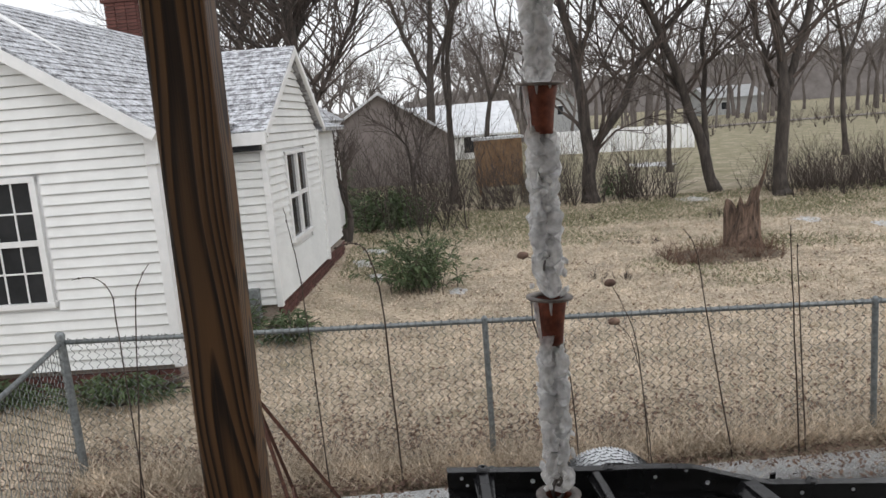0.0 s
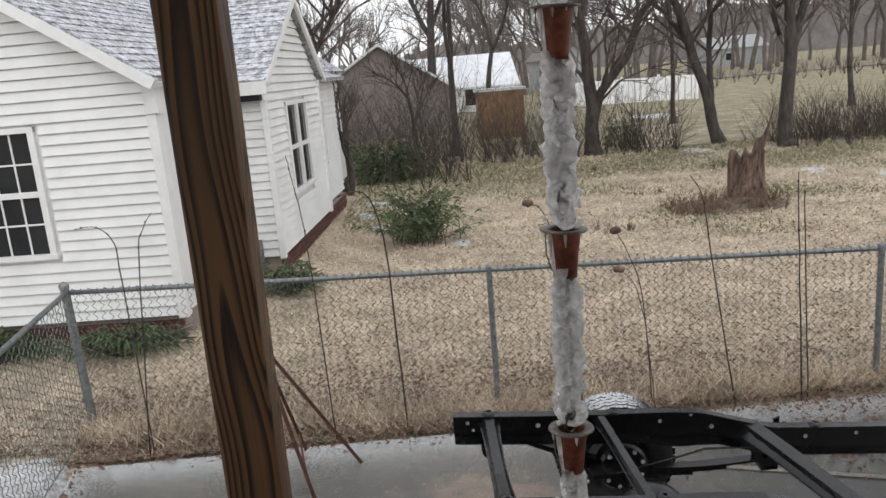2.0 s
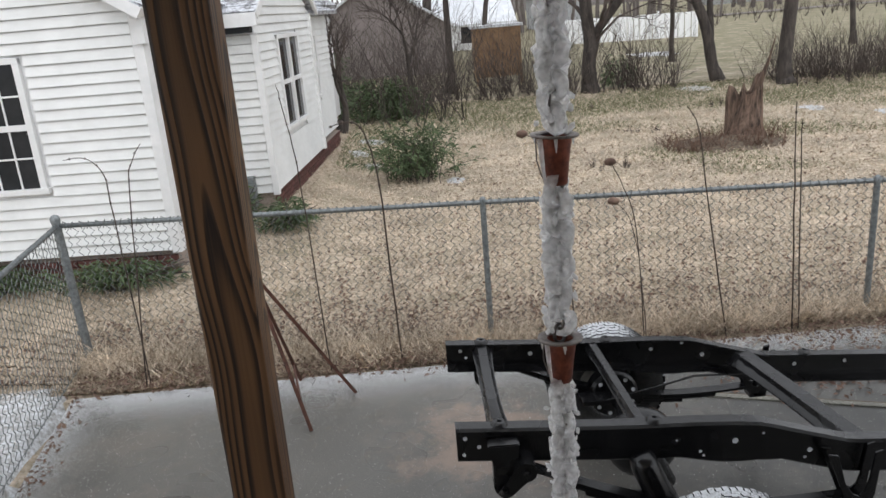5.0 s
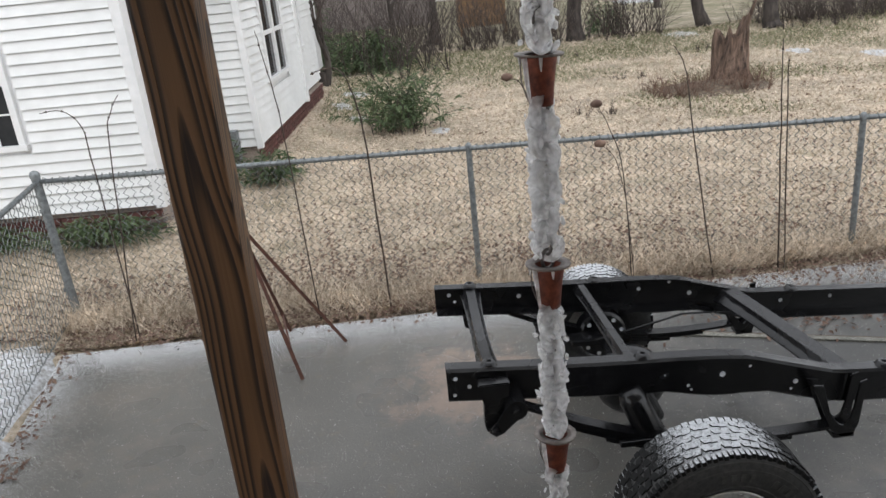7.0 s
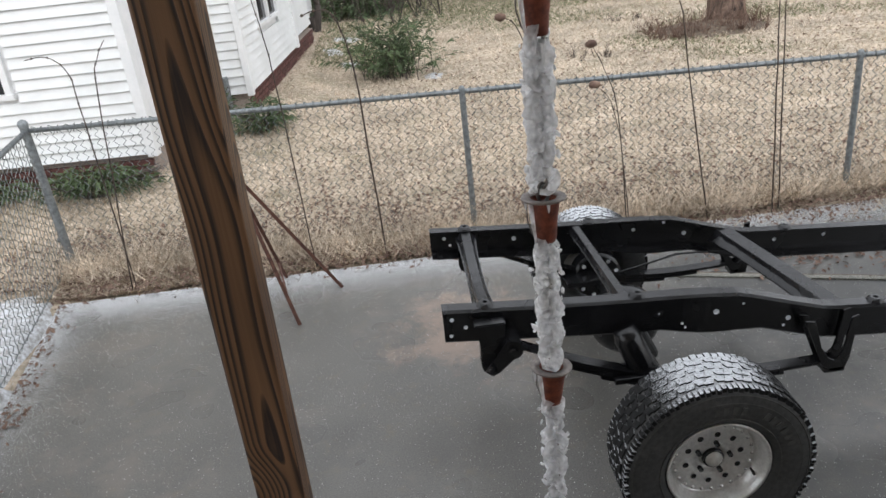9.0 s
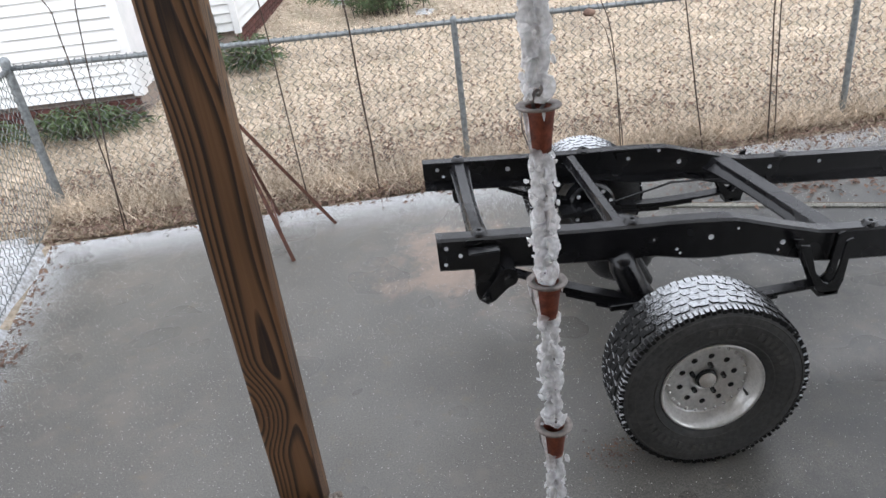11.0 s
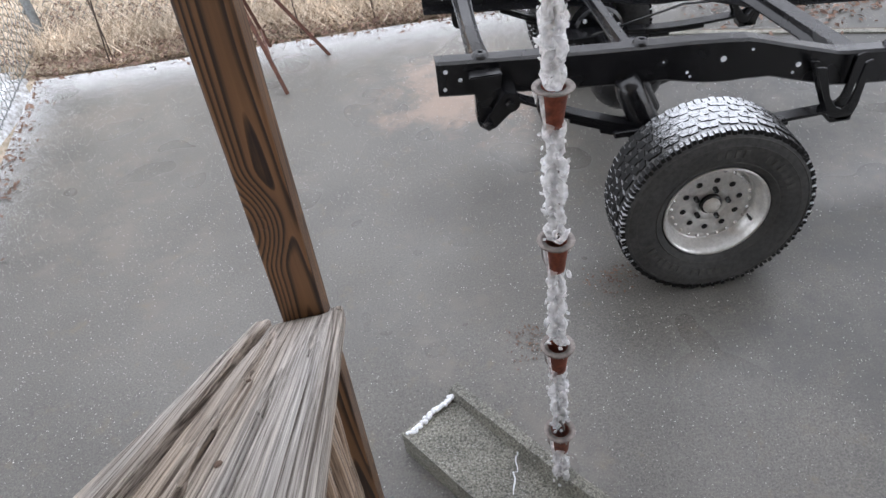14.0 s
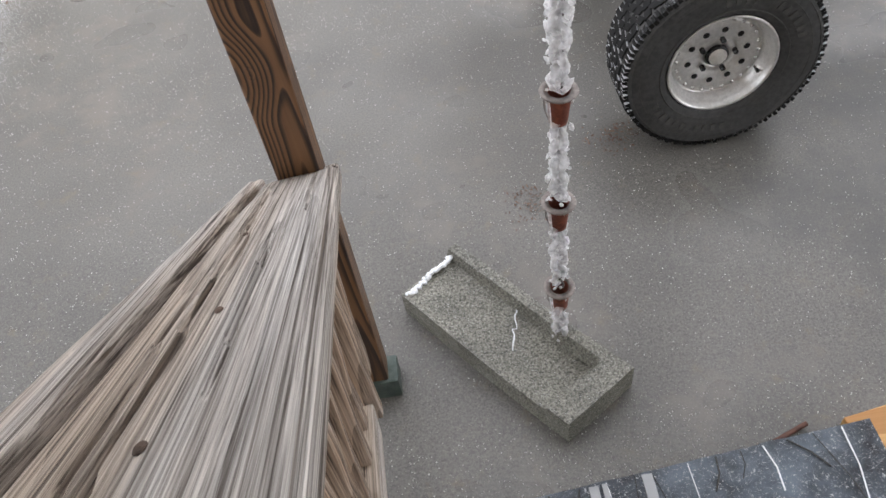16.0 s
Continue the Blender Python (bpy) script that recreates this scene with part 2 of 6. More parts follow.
def dark_tone_mask(n, l, tc):
    """The slab's dark tone gains cover towards +x, under and beyond the truck frame."""
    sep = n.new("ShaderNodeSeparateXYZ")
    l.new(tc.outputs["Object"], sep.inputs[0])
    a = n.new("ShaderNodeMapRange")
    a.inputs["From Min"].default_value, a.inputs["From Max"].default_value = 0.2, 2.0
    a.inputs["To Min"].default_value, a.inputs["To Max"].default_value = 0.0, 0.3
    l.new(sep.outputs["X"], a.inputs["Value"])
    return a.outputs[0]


def olive_mask(n, l, tc):
    """The lawn turns from straw to winter green away from the fence."""
    sep = n.new("ShaderNodeSeparateXYZ")
    l.new(tc.outputs["Object"], sep.inputs[0])
    a = n.new("ShaderNodeMapRange")
    a.inputs["From Min"].default_value, a.inputs["From Max"].default_value = 12.0, 30.0
    a.inputs["To Min"].default_value, a.inputs["To Max"].default_value = 0.0, 0.22
    l.new(sep.outputs["Y"], a.inputs["Value"])
    return a.outputs[0]


def up_mask(n, l):
    """Sleet stays only where a face looks up."""
    g = n.new("ShaderNodeNewGeometry")
    sp = n.new("ShaderNodeSeparateXYZ")
    l.new(g.outputs["Normal"], sp.inputs[0])
    k = n.new("ShaderNodeMapRange")
    k.inputs["From Min"].default_value, k.inputs["From Max"].default_value = 0.58, 0.98
    k.inputs["To Min"].default_value, k.inputs["To Max"].default_value = 0.0, 0.62
    l.new(sp.outputs["Z"], k.inputs["Value"])
    return k.outputs[0]


M_LAWN = mat("dead_grass_soil", (0.28, 0.235, 0.168), (0.61, 0.51, 0.40), 16, 0.95, 0.8, big=0.3, dist=0.03)
add_sleet(M_LAWN, 1.1, 0.45, 0.85, (0.20, 0.185, 0.105), olive_mask)
M_BLADE = mat("straw_blades", (0.25, 0.20, 0.14), (0.87, 0.74, 0.59), 26, 0.9, 0, big=0.25)
M_GREEN = mat("winter_green_blades", (0.10, 0.11, 0.055), (0.27, 0.27, 0.15), 14, 0.9, 0)
M_CONC = mat("wet_concrete", (0.071, 0.068, 0.061), (0.170, 0.162, 0.145), 130, 0.46, 0.4, big=0.2, wet=0.22, dist=0.002, broad=1.3)
add_sleet(M_CONC, 0.75, 0.50, 0.66, (0.155, 0.140, 0.122))
add_sleet(M_CONC, 2.2, 0.66, 1.0, (0.28, 0.21, 0.165), lambda n, l, tc: blot_mask(n, l, tc, (0.25, 4.5, 0), 1.0))
add_sleet(M_CONC, 7.0, 0.52, 0.80, (0.165, 0.138, 0.098))
add_sleet(M_CONC, 190, 0.58, 0.68, (0.31, 0.285, 0.235))
# Darker concrete tone in broad patches, covering more towards +x.
add_sleet(M_CONC, 1.1, 0.55, 0.95, (0.070, 0.070, 0.066), dark_tone_mask)
add_sleet(M_CONC, 130, 0.66, 0.78, mask=edge_mask)
M_SIDING = mat("white_vinyl", (0.74, 0.75, 0.74), (0.82, 0.83, 0.82), 3, 0.45, 0.05, big=0.06)
M_TRIM = mat("white_trim", (0.76, 0.77, 0.77), (0.84, 0.84, 0.84), 6, 0.4, 0.03)
M_SHINGLE = mat("asphalt_shingle", (0.16, 0.16, 0.17), (0.3, 0.3, 0.32), 40, 0.9, 0.3, rnd=0.2)
add_sleet(M_SHINGLE, 9, 0.40, 0.60, (0.66, 0.68, 0.72))
M_BRICK = mat("red_brick", (0.075, 0.030, 0.026), (0.125, 0.050, 0.040), 25, 0.9, 0.3, rnd=0.25)
M_MORTAR = mat("mortar", (0.25, 0.2, 0.17), (0.35, 0.3, 0.26), 40, 0.95, 0.3)
M_PANE_SHADE = mat("dark_glass_and_eave_shade", (0.02, 0.022, 0.025), (0.035, 0.037, 0.04), 2, 0.06, 0, spec=0.2)
M_GALV = mat("galvanised_steel", (0.16, 0.175, 0.18), (0.29, 0.31, 0.315), 30, 0.5, 0.1, metal=0.6)
M_WIRE = mat("chain_link_wire", (0.12, 0.13, 0.13), (0.24, 0.255, 0.25), 60, 0.5, 0.0, metal=0.5)
M_POST = flat_sawn("brown_stained_wood", (0.016, 0.008, 0.006), (0.235, 0.122, 0.055), 0.45, (-0.432, 1.665), 135, 1.5, (-0.468, 1.60, 1.31))
M_GREYWOOD = wood("weathered_grey_wood", (0.080, 0.064, 0.053), (0.72, 0.69, 0.655), 0.85, "y", 8, 16, 0.80, 1.0, grey=(0.84, 0.72, 0.60), squeeze=0.02, streak=(270, 0.34, 0.64))
M_PICKET = wood("weathered_picket", (0.08, 0.065, 0.05), (0.6, 0.54, 0.47), 0.85, "z", 9, 12, 0.65, 0.9, grey=(0.8, 0.6, 0.45), streak=(220, 0.36, 0.64))
M_ORANGE = wood("fresh_cut_lumber", (0.42, 0.2, 0.06), (0.62, 0.36, 0.14), 0.6, "x", 6, 6, 0.3, 0.2)
M_COPPER = mat("rusty_copper_cup", (0.12, 0.03, 0.018), (0.27, 0.075, 0.04), 45, 0.5, 0.2, metal=0.25, big=0.2)
M_RIM = mat("tarnished_rim", (0.12, 0.10, 0.09), (0.25, 0.22, 0.20), 50, 0.45, 0.2, metal=0.4)
M_LINK = mat("dull_chain_link", (0.09, 0.08, 0.075), (0.22, 0.20, 0.19), 60, 0.4, 0.1, metal=0.6)
M_ICE = ice("clear_ice", (0.995, 0.995, 1.0), 0.58)
M_ICEKNOB = ice("cloudy_ice", (0.995, 0.995, 1.0), 0.75)
M_BLACK = mat("satin_black_chassis_paint", (0.004, 0.004, 0.005), (0.011, 0.011, 0.012), 26, 0.3, 0.35, big=0.3, wet=0.12)
M_RUBBER = mat("tyre_rubber", (0.045, 0.045, 0.042), (0.075, 0.075, 0.07), 50, 0.75, 0.2, big=0.2)
M_TYRE = mat("dusted_tyre_rubber", (0.032, 0.032, 0.032), (0.060, 0.060, 0.058), 50, 0.7, 0.2, big=0.2)
add_sleet(M_TYRE, 90, 0.84, 1.26, (0.55, 0.57, 0.59), mask=lambda n, l, tc: up_mask(n, l))
M_GRIT = mat("pale_grit", (0.36, 0.345, 0.31), (0.80, 0.79, 0.76), 40, 0.7, 0.2)
M_TREAD = mat("frosted_tread_rubber", (0.009, 0.009, 0.009), (0.02, 0.02, 0.02), 40, 0.85, 0.2, spec=0.2)
add_sleet(M_TREAD, 110, 0.80, 1.22, (0.64, 0.66, 0.68), mask=lambda n, l, tc: up_mask(n, l))
M_ALU = mat("brushed_aluminium_wheel", (0.60, 0.59, 0.57), (0.78, 0.77, 0.75), 60, 0.32, 0.1, metal=0.55)
M_CHROME = mat("polished_rivet", (0.80, 0.79, 0.77), (0.90, 0.89, 0.88), 60, 0.2, 0, metal=0.5)
M_RUST = mat("rusty_steel", (0.06, 0.025, 0.018), (0.13, 0.055, 0.035), 30, 0.75, 0.3)
M_STALK = mat("dead_stalk", (0.03, 0.022, 0.018), (0.09, 0.065, 0.05), 30, 0.8, 0.2)
M_BARK = mat("winter_bark", (0.035, 0.03, 0.027), (0.09, 0.075, 0.066), 9, 0.95, 0.6, stretch=(1, 1, 0.25), dist=0.03)
M_TWIG = mat("bare_twigs", (0.055, 0.045, 0.04), (0.125, 0.10, 0.088), 4, 0.95, 0)
# Paler than the near twigs: distance haze is put into this colour.
M_FARWOOD_HAZE = mat("far_woods_haze_tint", (0.105, 0.090, 0.083), (0.18, 0.156, 0.145), 0.6, 0.95, 0)
M_LEAF = mat("evergreen_leaves", (0.035, 0.06, 0.024), (0.12, 0.165, 0.075), 6, 0.7, 0, big=0.2)
M_FALLEN = mat("fallen_brown_leaves", (0.09, 0.052, 0.038), (0.23, 0.15, 0.11), 9, 0.85, 0)
M_TROUGH = mat("mossy_concrete", (0.042, 0.043, 0.032), (0.30, 0.29, 0.245), 130, 0.65, 0.8, big=0.22, wet=0.25, broad=7)
add_sleet(M_TROUGH, 260, 0.58, 0.70)
M_SLEET = mat("packed_sleet", (0.74, 0.76, 0.78), (0.86, 0.88, 0.9), 60, 0.6, 0.5)
M_PATH = mat("sleet_over_dead_grass", (0.30, 0.29, 0.27), (0.72, 0.74, 0.77), 22, 0.8, 0.4, big=0.15)
M_GREYWALL = mat("grey_brown_garage_siding", (0.215, 0.185, 0.175), (0.27, 0.235, 0.225), 2, 0.8, 0.05)
M_PLY = mat("weathered_plywood", (0.22, 0.13, 0.07), (0.32, 0.2, 0.11), 3, 0.85, 0.1)
M_SNOWROOF_DAYLIGHT = mat("sleet_roof_and_hole_daylight", (0.62, 0.64, 0.67), (0.8, 0.82, 0.85), 2, 0.8, 0.1)
M_VINYL = mat("bright_white_vinyl", (0.88, 0.89, 0.90), (0.93, 0.94, 0.95), 2, 0.5, 0)
# Palest of the woods, with the haze of distance painted into its tone.
M_RIDGE_HAZE = mat("wooded_rise_haze_tint", (0.17, 0.152, 0.148), (0.25, 0.23, 0.225), 0.3, 1.0, 0)
M_BADGE = mat("pale_badge", (0.5, 0.48, 0.44), (0.62, 0.6, 0.56), 90, 0.4, 0)
M_FARWALL = mat("dull_pale_siding", (0.34, 0.35, 0.36), (0.42, 0.43, 0.43), 2, 0.8, 0)
M_BLUE = mat("worn_blue_black_paint", (0.035, 0.038, 0.045), (0.24, 0.29, 0.35), 4.5, 0.5, 0.3, wet=0.2)
add_sleet(M_BLUE, 170, 0.54, 0.70, (0.62, 0.64, 0.67))
add_sleet(M_BLUE, 90, 0.56, 0.66)
M_DIRT_SHADE = mat("dark_mulch_and_groove_shade", (0.07, 0.05, 0.035), (0.18, 0.14, 0.10), 20, 0.95, 0.5)
M_ROTTEN = mat("rotten_stump_wood", (0.035, 0.023, 0.017), (0.20, 0.135, 0.10), 12, 0.95, 0.8, stretch=(1, 1, 0.2), dist=0.03)
M_GREENPLASTIC = mat("grey_green_metal_base", (0.05, 0.07, 0.06), (0.10, 0.125, 0.11), 30, 0.5, 0.1, metal=0.3)


# ---- builders ----
def thing(name, loc=(0, 0, 0), label="", category="", group="", kind=""):
    ob = new(name)
    ob.empty_display_size = 0.1
    ob.location = loc
    return tagged(ob, label, category, group, kind)


def part(name, bm, material, parent=None, label="", smooth=False, m=None):
    """One bmesh, in world metres, as a mesh object under a thing or a part."""
    me = bpy.data.meshes.new(name)
    bm.normal_update()
    bm.to_mesh(me)
    bm.free()
    if smooth:
        for p in me.polygons:
            p.use_smooth = True
    me.materials.append(material)
    ob = new(name, me)
    if parent is not None:
        ob.parent = parent
        top = parent
        while top.parent is not None:
            top = top.parent
        if parent is top and parent.type == "EMPTY":
            ob.matrix_parent_inverse = Matrix.Translation(-Vector(parent.location))
    if m is not None:
        ob.matrix_basis = m
    if label:
        ob["label"] = label
    return ob


def piece(name, me, m, parent):
    """An object of its own on shared mesh data."""
    ob = new(name, me)
    ob.parent = parent
    if parent.type == "EMPTY":
        ob.matrix_parent_inverse = Matrix.Translation(-Vector(parent.location))
    ob.matrix_basis = m
    return ob


def raw(name, verts, faces, material, smooth=False):
    me = bpy.data.meshes.new(name)
    me.from_pydata([tuple(v) for v in verts], [], [tuple(f) for f in faces])
    me.materials.append(material)
    if smooth:
        for p in me.polygons:
            p.use_smooth = True
    return new(name, me)


def box(bm, x0, x1, y0, y1, z0, z1, m=None, bevel=0.0):
    c = [(x, y, z) for x in (x0, x1) for y in (y0, y1) for z in (z0, z1)]
    v = [bm.verts.new(m @ Vector(p) if m else p) for p in c]
    fs = [bm.faces.new([v[i] for i in q]) for q in ((0, 1, 3, 2), (4, 6, 7, 5), (0, 4, 5, 1), (2, 3, 7, 6), (0, 2, 6, 4), (1, 5, 7, 3))]
    if bevel:
        es = list({e for f in fs for e in f.edges})
        bmesh.ops.bevel(bm, geom=es, offset=bevel, segments=2, affect="EDGES", profile=0.5)
    return bm


def one_box(*a, **k):
    return box(bmesh.new(), *a, **k)


def tube(bm, pts, radii, n=8):
    pts = [Vector(p) for p in pts]
    rings = []
    side = Vector((0.31, 0.95, 0.05))
    for i, p in enumerate(pts):
        d = (pts[min(i + 1, len(pts) - 1)] - pts[max(i - 1, 0)]).normalized()
        if abs(d.dot(side)) > 0.97:
            side = Vector((1, 0, 0.1))
        a = d.cross(side).normalized()
        b = d.cross(a)
        r = radii[i] if isinstance(radii, (list, tuple)) else radii
        rings.append([bm.verts.new(p + r * (a * math.cos(2 * math.pi * k / n) + b * math.sin(2 * math.pi * k / n))) for k in range(n)])
    for r0, r1 in zip(rings, rings[1:]):
        for k in range(n):
            bm.faces.new((r0[k], r0[(k + 1) % n], r1[(k + 1) % n], r1[k]))
    bm.faces.new(rings[0][::-1])
    bm.faces.new(rings[-1])
    return bm


def lathe(bm, prof, n=24, m=None, closed=False):
    """Turns (radius, height) pairs about the local z."""
    rings = []
    for r, h in prof:
        rings.append([bm.verts.new((m or Matrix()) @ Vector((r * math.cos(2 * math.pi * k / n), r * math.sin(2 * math.pi * k / n), h))) for k in range(n)])
    pairs = list(zip(rings, rings[1:])) + ([(rings[-1], rings[0])] if closed else [])
    for r0, r1 in pairs:
        for k in range(n):
            bm.faces.new((r0[k], r0[(k + 1) % n], r1[(k + 1) % n], r1[k]))
    return bm


def prism(bm, outline, y0, y1, m=None):
    """A flat outline of (x, z) pairs given thickness along y."""
    a = [bm.verts.new((m or Matrix()) @ Vector((x, y0, z))) for x, z in outline]
    b = [bm.verts.new((m or Matrix()) @ Vector((x, y1, z))) for x, z in outline]
    bm.faces.new(a)
    bm.faces.new(b[::-1])
    k = len(a)
    for i in range(k):
        bm.faces.new((a[i], b[i], b[(i + 1) % k], a[(i + 1) % k]))
    bmesh.ops.recalc_face_normals(bm, faces=bm.faces)
    return bm


def dip(x, y):
    """The slab falls a little towards the steps."""
    k = min(max((2.4 - y) / 1.0, 0.0), 1.0)
    return -0.12 * k * k * (3 - 2 * k)

# ---- ground ----
def side_line(y):
    return -2.98 + 0.13 * (6.27 - y)



def sheet(name, xs, ys, height, material):
    verts = [(x, y, height(x, y)) for y in ys for x in xs]
    w = len(xs)
    faces = [(j * w + i, j * w + i + 1, (j + 1) * w + i + 1, (j + 1) * w + i) for j in range(len(ys) - 1) for i in range(w - 1)]
    return raw(name, verts, faces, material, True)


def spread(a, b, near, far):
    """Coordinates that lie close together in the near range and far apart outside it."""
    mid = list(np.arange(near[0], near[1], near[2]))
    out, step, v = [], near[2], near[1]
    while v < b:
        out.append(v)
        step *= far
        v += step
    low, step, v = [], near[2], near[0]
    while v > a:
        step *= far
        v -= step
        low.append(v)
    return low[::-1] + mid + out + [b]


def lawn_height(x, y):
    if side_line(y) - 0.06 < x < 14 and y < 5.65:
        return -0.16
    q = (x + 1.95) * 0.9969 - (y - 10.15) * 0.0785, (x + 1.95) * 0.0785 + (y - 10.15) * 0.9969
    d1 = max(q[0] + 0.45, -5.4 - q[0], -2.37 - q[1], q[1] - 8, 0.0)
    d2 = max(q[0], -3.0 - q[0], -q[1], q[1] - 5.6, 0.0)
    berm = 0.27 * max(0.0, 1 - min(d1, d2) / 1.5) ** 1.5
    bank = 0.09 * max(0, min(1, (x - 0.5) / 3)) * max(0, 1 - abs(y - 5.95) / 1.0)
    return -0.015 + berm + bank + 0.05 * noise.noise((x * 0.25, y * 0.25, 0)) * min(1, max(0, (y - 7) / 6)) + 0.012 * noise.noise((x * 2, y * 2, 3))


ground = tagged(sheet("ground", spread(-1500, 1500, (-12, 16, 0.25), 1.25), spread(-60, 3000, (-4, 26, 0.25), 1.2), lawn_height, M_LAWN),
                "dormant straw-coloured lawn with thin frost", "lawn", kind="structure")
def slab_fit(ob, x1, off):
    """Slides the sheet's left part so that its edge follows the side fence."""
    for v in ob.data.vertices:
        k = (x1 - v.co.x) / (x1 + 2.86)
        if 0 < k:
            v.co.x += (side_line(v.co.y) + off + 2.86) * min(k, 1.0)
    return ob


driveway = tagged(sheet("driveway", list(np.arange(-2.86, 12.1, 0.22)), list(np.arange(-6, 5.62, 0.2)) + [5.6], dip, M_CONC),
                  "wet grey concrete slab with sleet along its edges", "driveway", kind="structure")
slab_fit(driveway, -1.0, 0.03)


def blades(name, count, place, h, w, material, lean=0.6, seed=1):
    rg = np.random.RandomState(seed)
    v = np.zeros((count * 3, 3))
    k = 0
    while k < count:
        x, y, z, s = place(rg)
        a, b = rg.uniform(0, 6.283), rg.uniform(0, 6.283)
        hh, ww = h * s * rg.uniform(0.5, 1.3), w * s * rg.uniform(0.6, 1.4)
        v[3 * k] = (x - ww * math.cos(a), y - ww * math.sin(a), z)
        v[3 * k + 1] = (x + ww * math.cos(a), y + ww * math.sin(a), z)
        v[3 * k + 2] = (x + lean * hh * math.cos(b), y + lean * hh * math.sin(b), z + hh)
        k += 1
    f = [(3 * i, 3 * i + 1, 3 * i + 2) for i in range(count)]
    return tagged(raw(name, v, f, material), kind="stuff")


def in_yard(rg):
    y = 5.7 + 17 * rg.rand() ** 2.2
    x = rg.uniform(-1.0, 1.0) * (4.5 + y * 0.6) + 0.8
    return x, y, lawn_height(x, y) - 0.005, 0.7 + y * 0.05


def green_yard(rg):
    while True:
        y = rg.uniform(11, 22.5)
        x = rg.uniform(-1.5, 14)
        if noise.noise((x * 0.3, y * 0.45, 8)) + (y - 17) * 0.07 > rg.uniform(-0.2, 0.3):
            return x, y, lawn_height(x, y) - 0.005, 1.2


def at_fence(rg):
    x = rg.uniform(-3.1, 5.5)
    y = 6.2 - 0.085 * (x + 1) + rg.normal(-0.22, 0.16)
    return x, max(y, 5.35), lawn_height(x, y) - 0.01, rg.uniform(0.5, 1.5)


def side_yard(rg):
    x, y = rg.uniform(-6.5, -2.95), rg.uniform(1.5, 7.7)
    return x, y, lawn_height(x, y) - 0.005, 1.0


tagged(blades("lawn_grass", 170000, in_yard, 0.045, 0.0075, M_BLADE, 1.3, 2), "short dormant straw-coloured grass", "grass")
tagged(blades("green_grass", 60000, green_yard, 0.045, 0.009, M_GREEN, 1.2, 9), "thin winter-green grass under the trees", "grass")
tagged(blades("fence_line_grass", 16000, at_fence, 0.19, 0.0045, M_BLADE, 0.9, 3), "long dead grass tangled along the fence", "grass")
tagged(blades("side_yard_grass", 22000, side_yard, 0.035, 0.005, M_BLADE, 1.2, 4), "short dead grass beside the slab", "grass")


def leaf_litter(name, count, place, label, size=0.02, seed=5):
    rg = np.random.RandomState(seed)
    vs, fs = [], []
    for i in range(count):
        x, y, z = place(rg)
        m = pose(x, y, z + 0.008, rg.uniform(-35, 35), rg.uniform(-35, 35), rg.uniform(0, 360))
        s = size * rg.uniform(0.5, 1.3)
        for p in ((-s, 0, 0), (-0.2 * s, -0.5 * s, 0.2 * s), (s, 0, 0.1 * s), (0.1 * s, 0.55 * s, 0.25 * s)):
            vs.append(m @ Vector(p))
        fs.append((4 * i, 4 * i + 1, 4 * i + 2, 4 * i + 3))
    return tagged(raw(name, vs, fs, M_FALLEN), label, "leaves", kind="stuff")


leaf_litter("leaf_litter", 3800, lambda r: (lambda x: (x, 5.68 - 0.03 * x + abs(r.normal(0, 0.13)) * r.choice((-1, 1)), 0.01 + 0.05 * r.rand()))(r.uniform(-2.9, 5)), "dead brown leaves drifted against the slab edge")
leaf_litter("lawn_leaves", 9500, lambda r: (lambda y: (r.uniform(-1, 1) * (3.5 + 0.55 * y) + 0.8, y, 0.02))(5.9 + 8 * r.rand() ** 2.2), "scattered dead leaves on the lawn", size=0.026, seed=12)
leaf_litter("fence_leaves", 4200, lambda r: (lambda x: (x, 6.05 - 0.085 * x + abs(r.normal(0, 0.45)), 0.02 + 0.06 * r.rand()))(r.uniform(-3.2, 5.5)), "reddish dead leaves blown against the fence", size=0.026, seed=15)
leaf_litter("leaf_pile", 900, lambda r: (r.normal(2.9, 0.5), r.normal(4.95, 0.2), 0.002), "patch of wet dead leaves on the slab", seed=6)
leaf_litter("slab_debris", 120, lambda r: (lambda x, y: (x, y, dip(x, y) - 0.004))(r.normal(0.245, 0.05), r.normal(2.31, 0.05)), "wet grass clippings under the chain", size=0.007, seed=31)
leaf_litter("slab_debris", 110, lambda r: (r.normal(0.65, 0.06), r.normal(2.60, 0.05), -0.004), "wet leaves beside the tyre", size=0.008, seed=32)
leaf_litter("corner_leaves", 260, lambda r: (lambda y: (side_line(y) + 0.04 + abs(r.normal(0, 0.08)), y, 0.002))(r.uniform(3.0, 5.7)), "dead leaves caught along the side fence", seed=7)


def grains(name, count, place, size, material, label, seed):
    """Small four-faced grains lying on a surface."""
    rg = np.random.RandomState(seed)
    vs, fs = [], []
    for i in range(count):
        x, y, z = place(rg)
        r, a = size * rg.uniform(0.4, 1.3), rg.uniform(0, 6.283)
        k = len(vs)
        vs += [(x + r * math.cos(a + q * 2.094), y + r * math.sin(a + q * 2.094), z) for q in range(3)] + [(x, y, z + r)]
        fs += [(k, k + 1, k + 3), (k + 1, k + 2, k + 3), (k + 2, k, k + 3)]
    return tagged(raw(name, vs, fs, material), label, "sleet", kind="stuff")


def on_slab(rg):
    while True:
        x, y = rg.uniform(-2.85, 3.6), 1.1 + 4.5 * rg.rand() ** 1.5
        edge = max(0.0, (y - 4.8) / 0.8, (-2.1 - x) / 0.7)
        if rg.rand() < 0.22 + 0.35 * max(0, noise.noise((x * 0.9, y * 0.9, 4))) + 0.9 * edge:
            return x, y, dip(x, y) + 0.0005


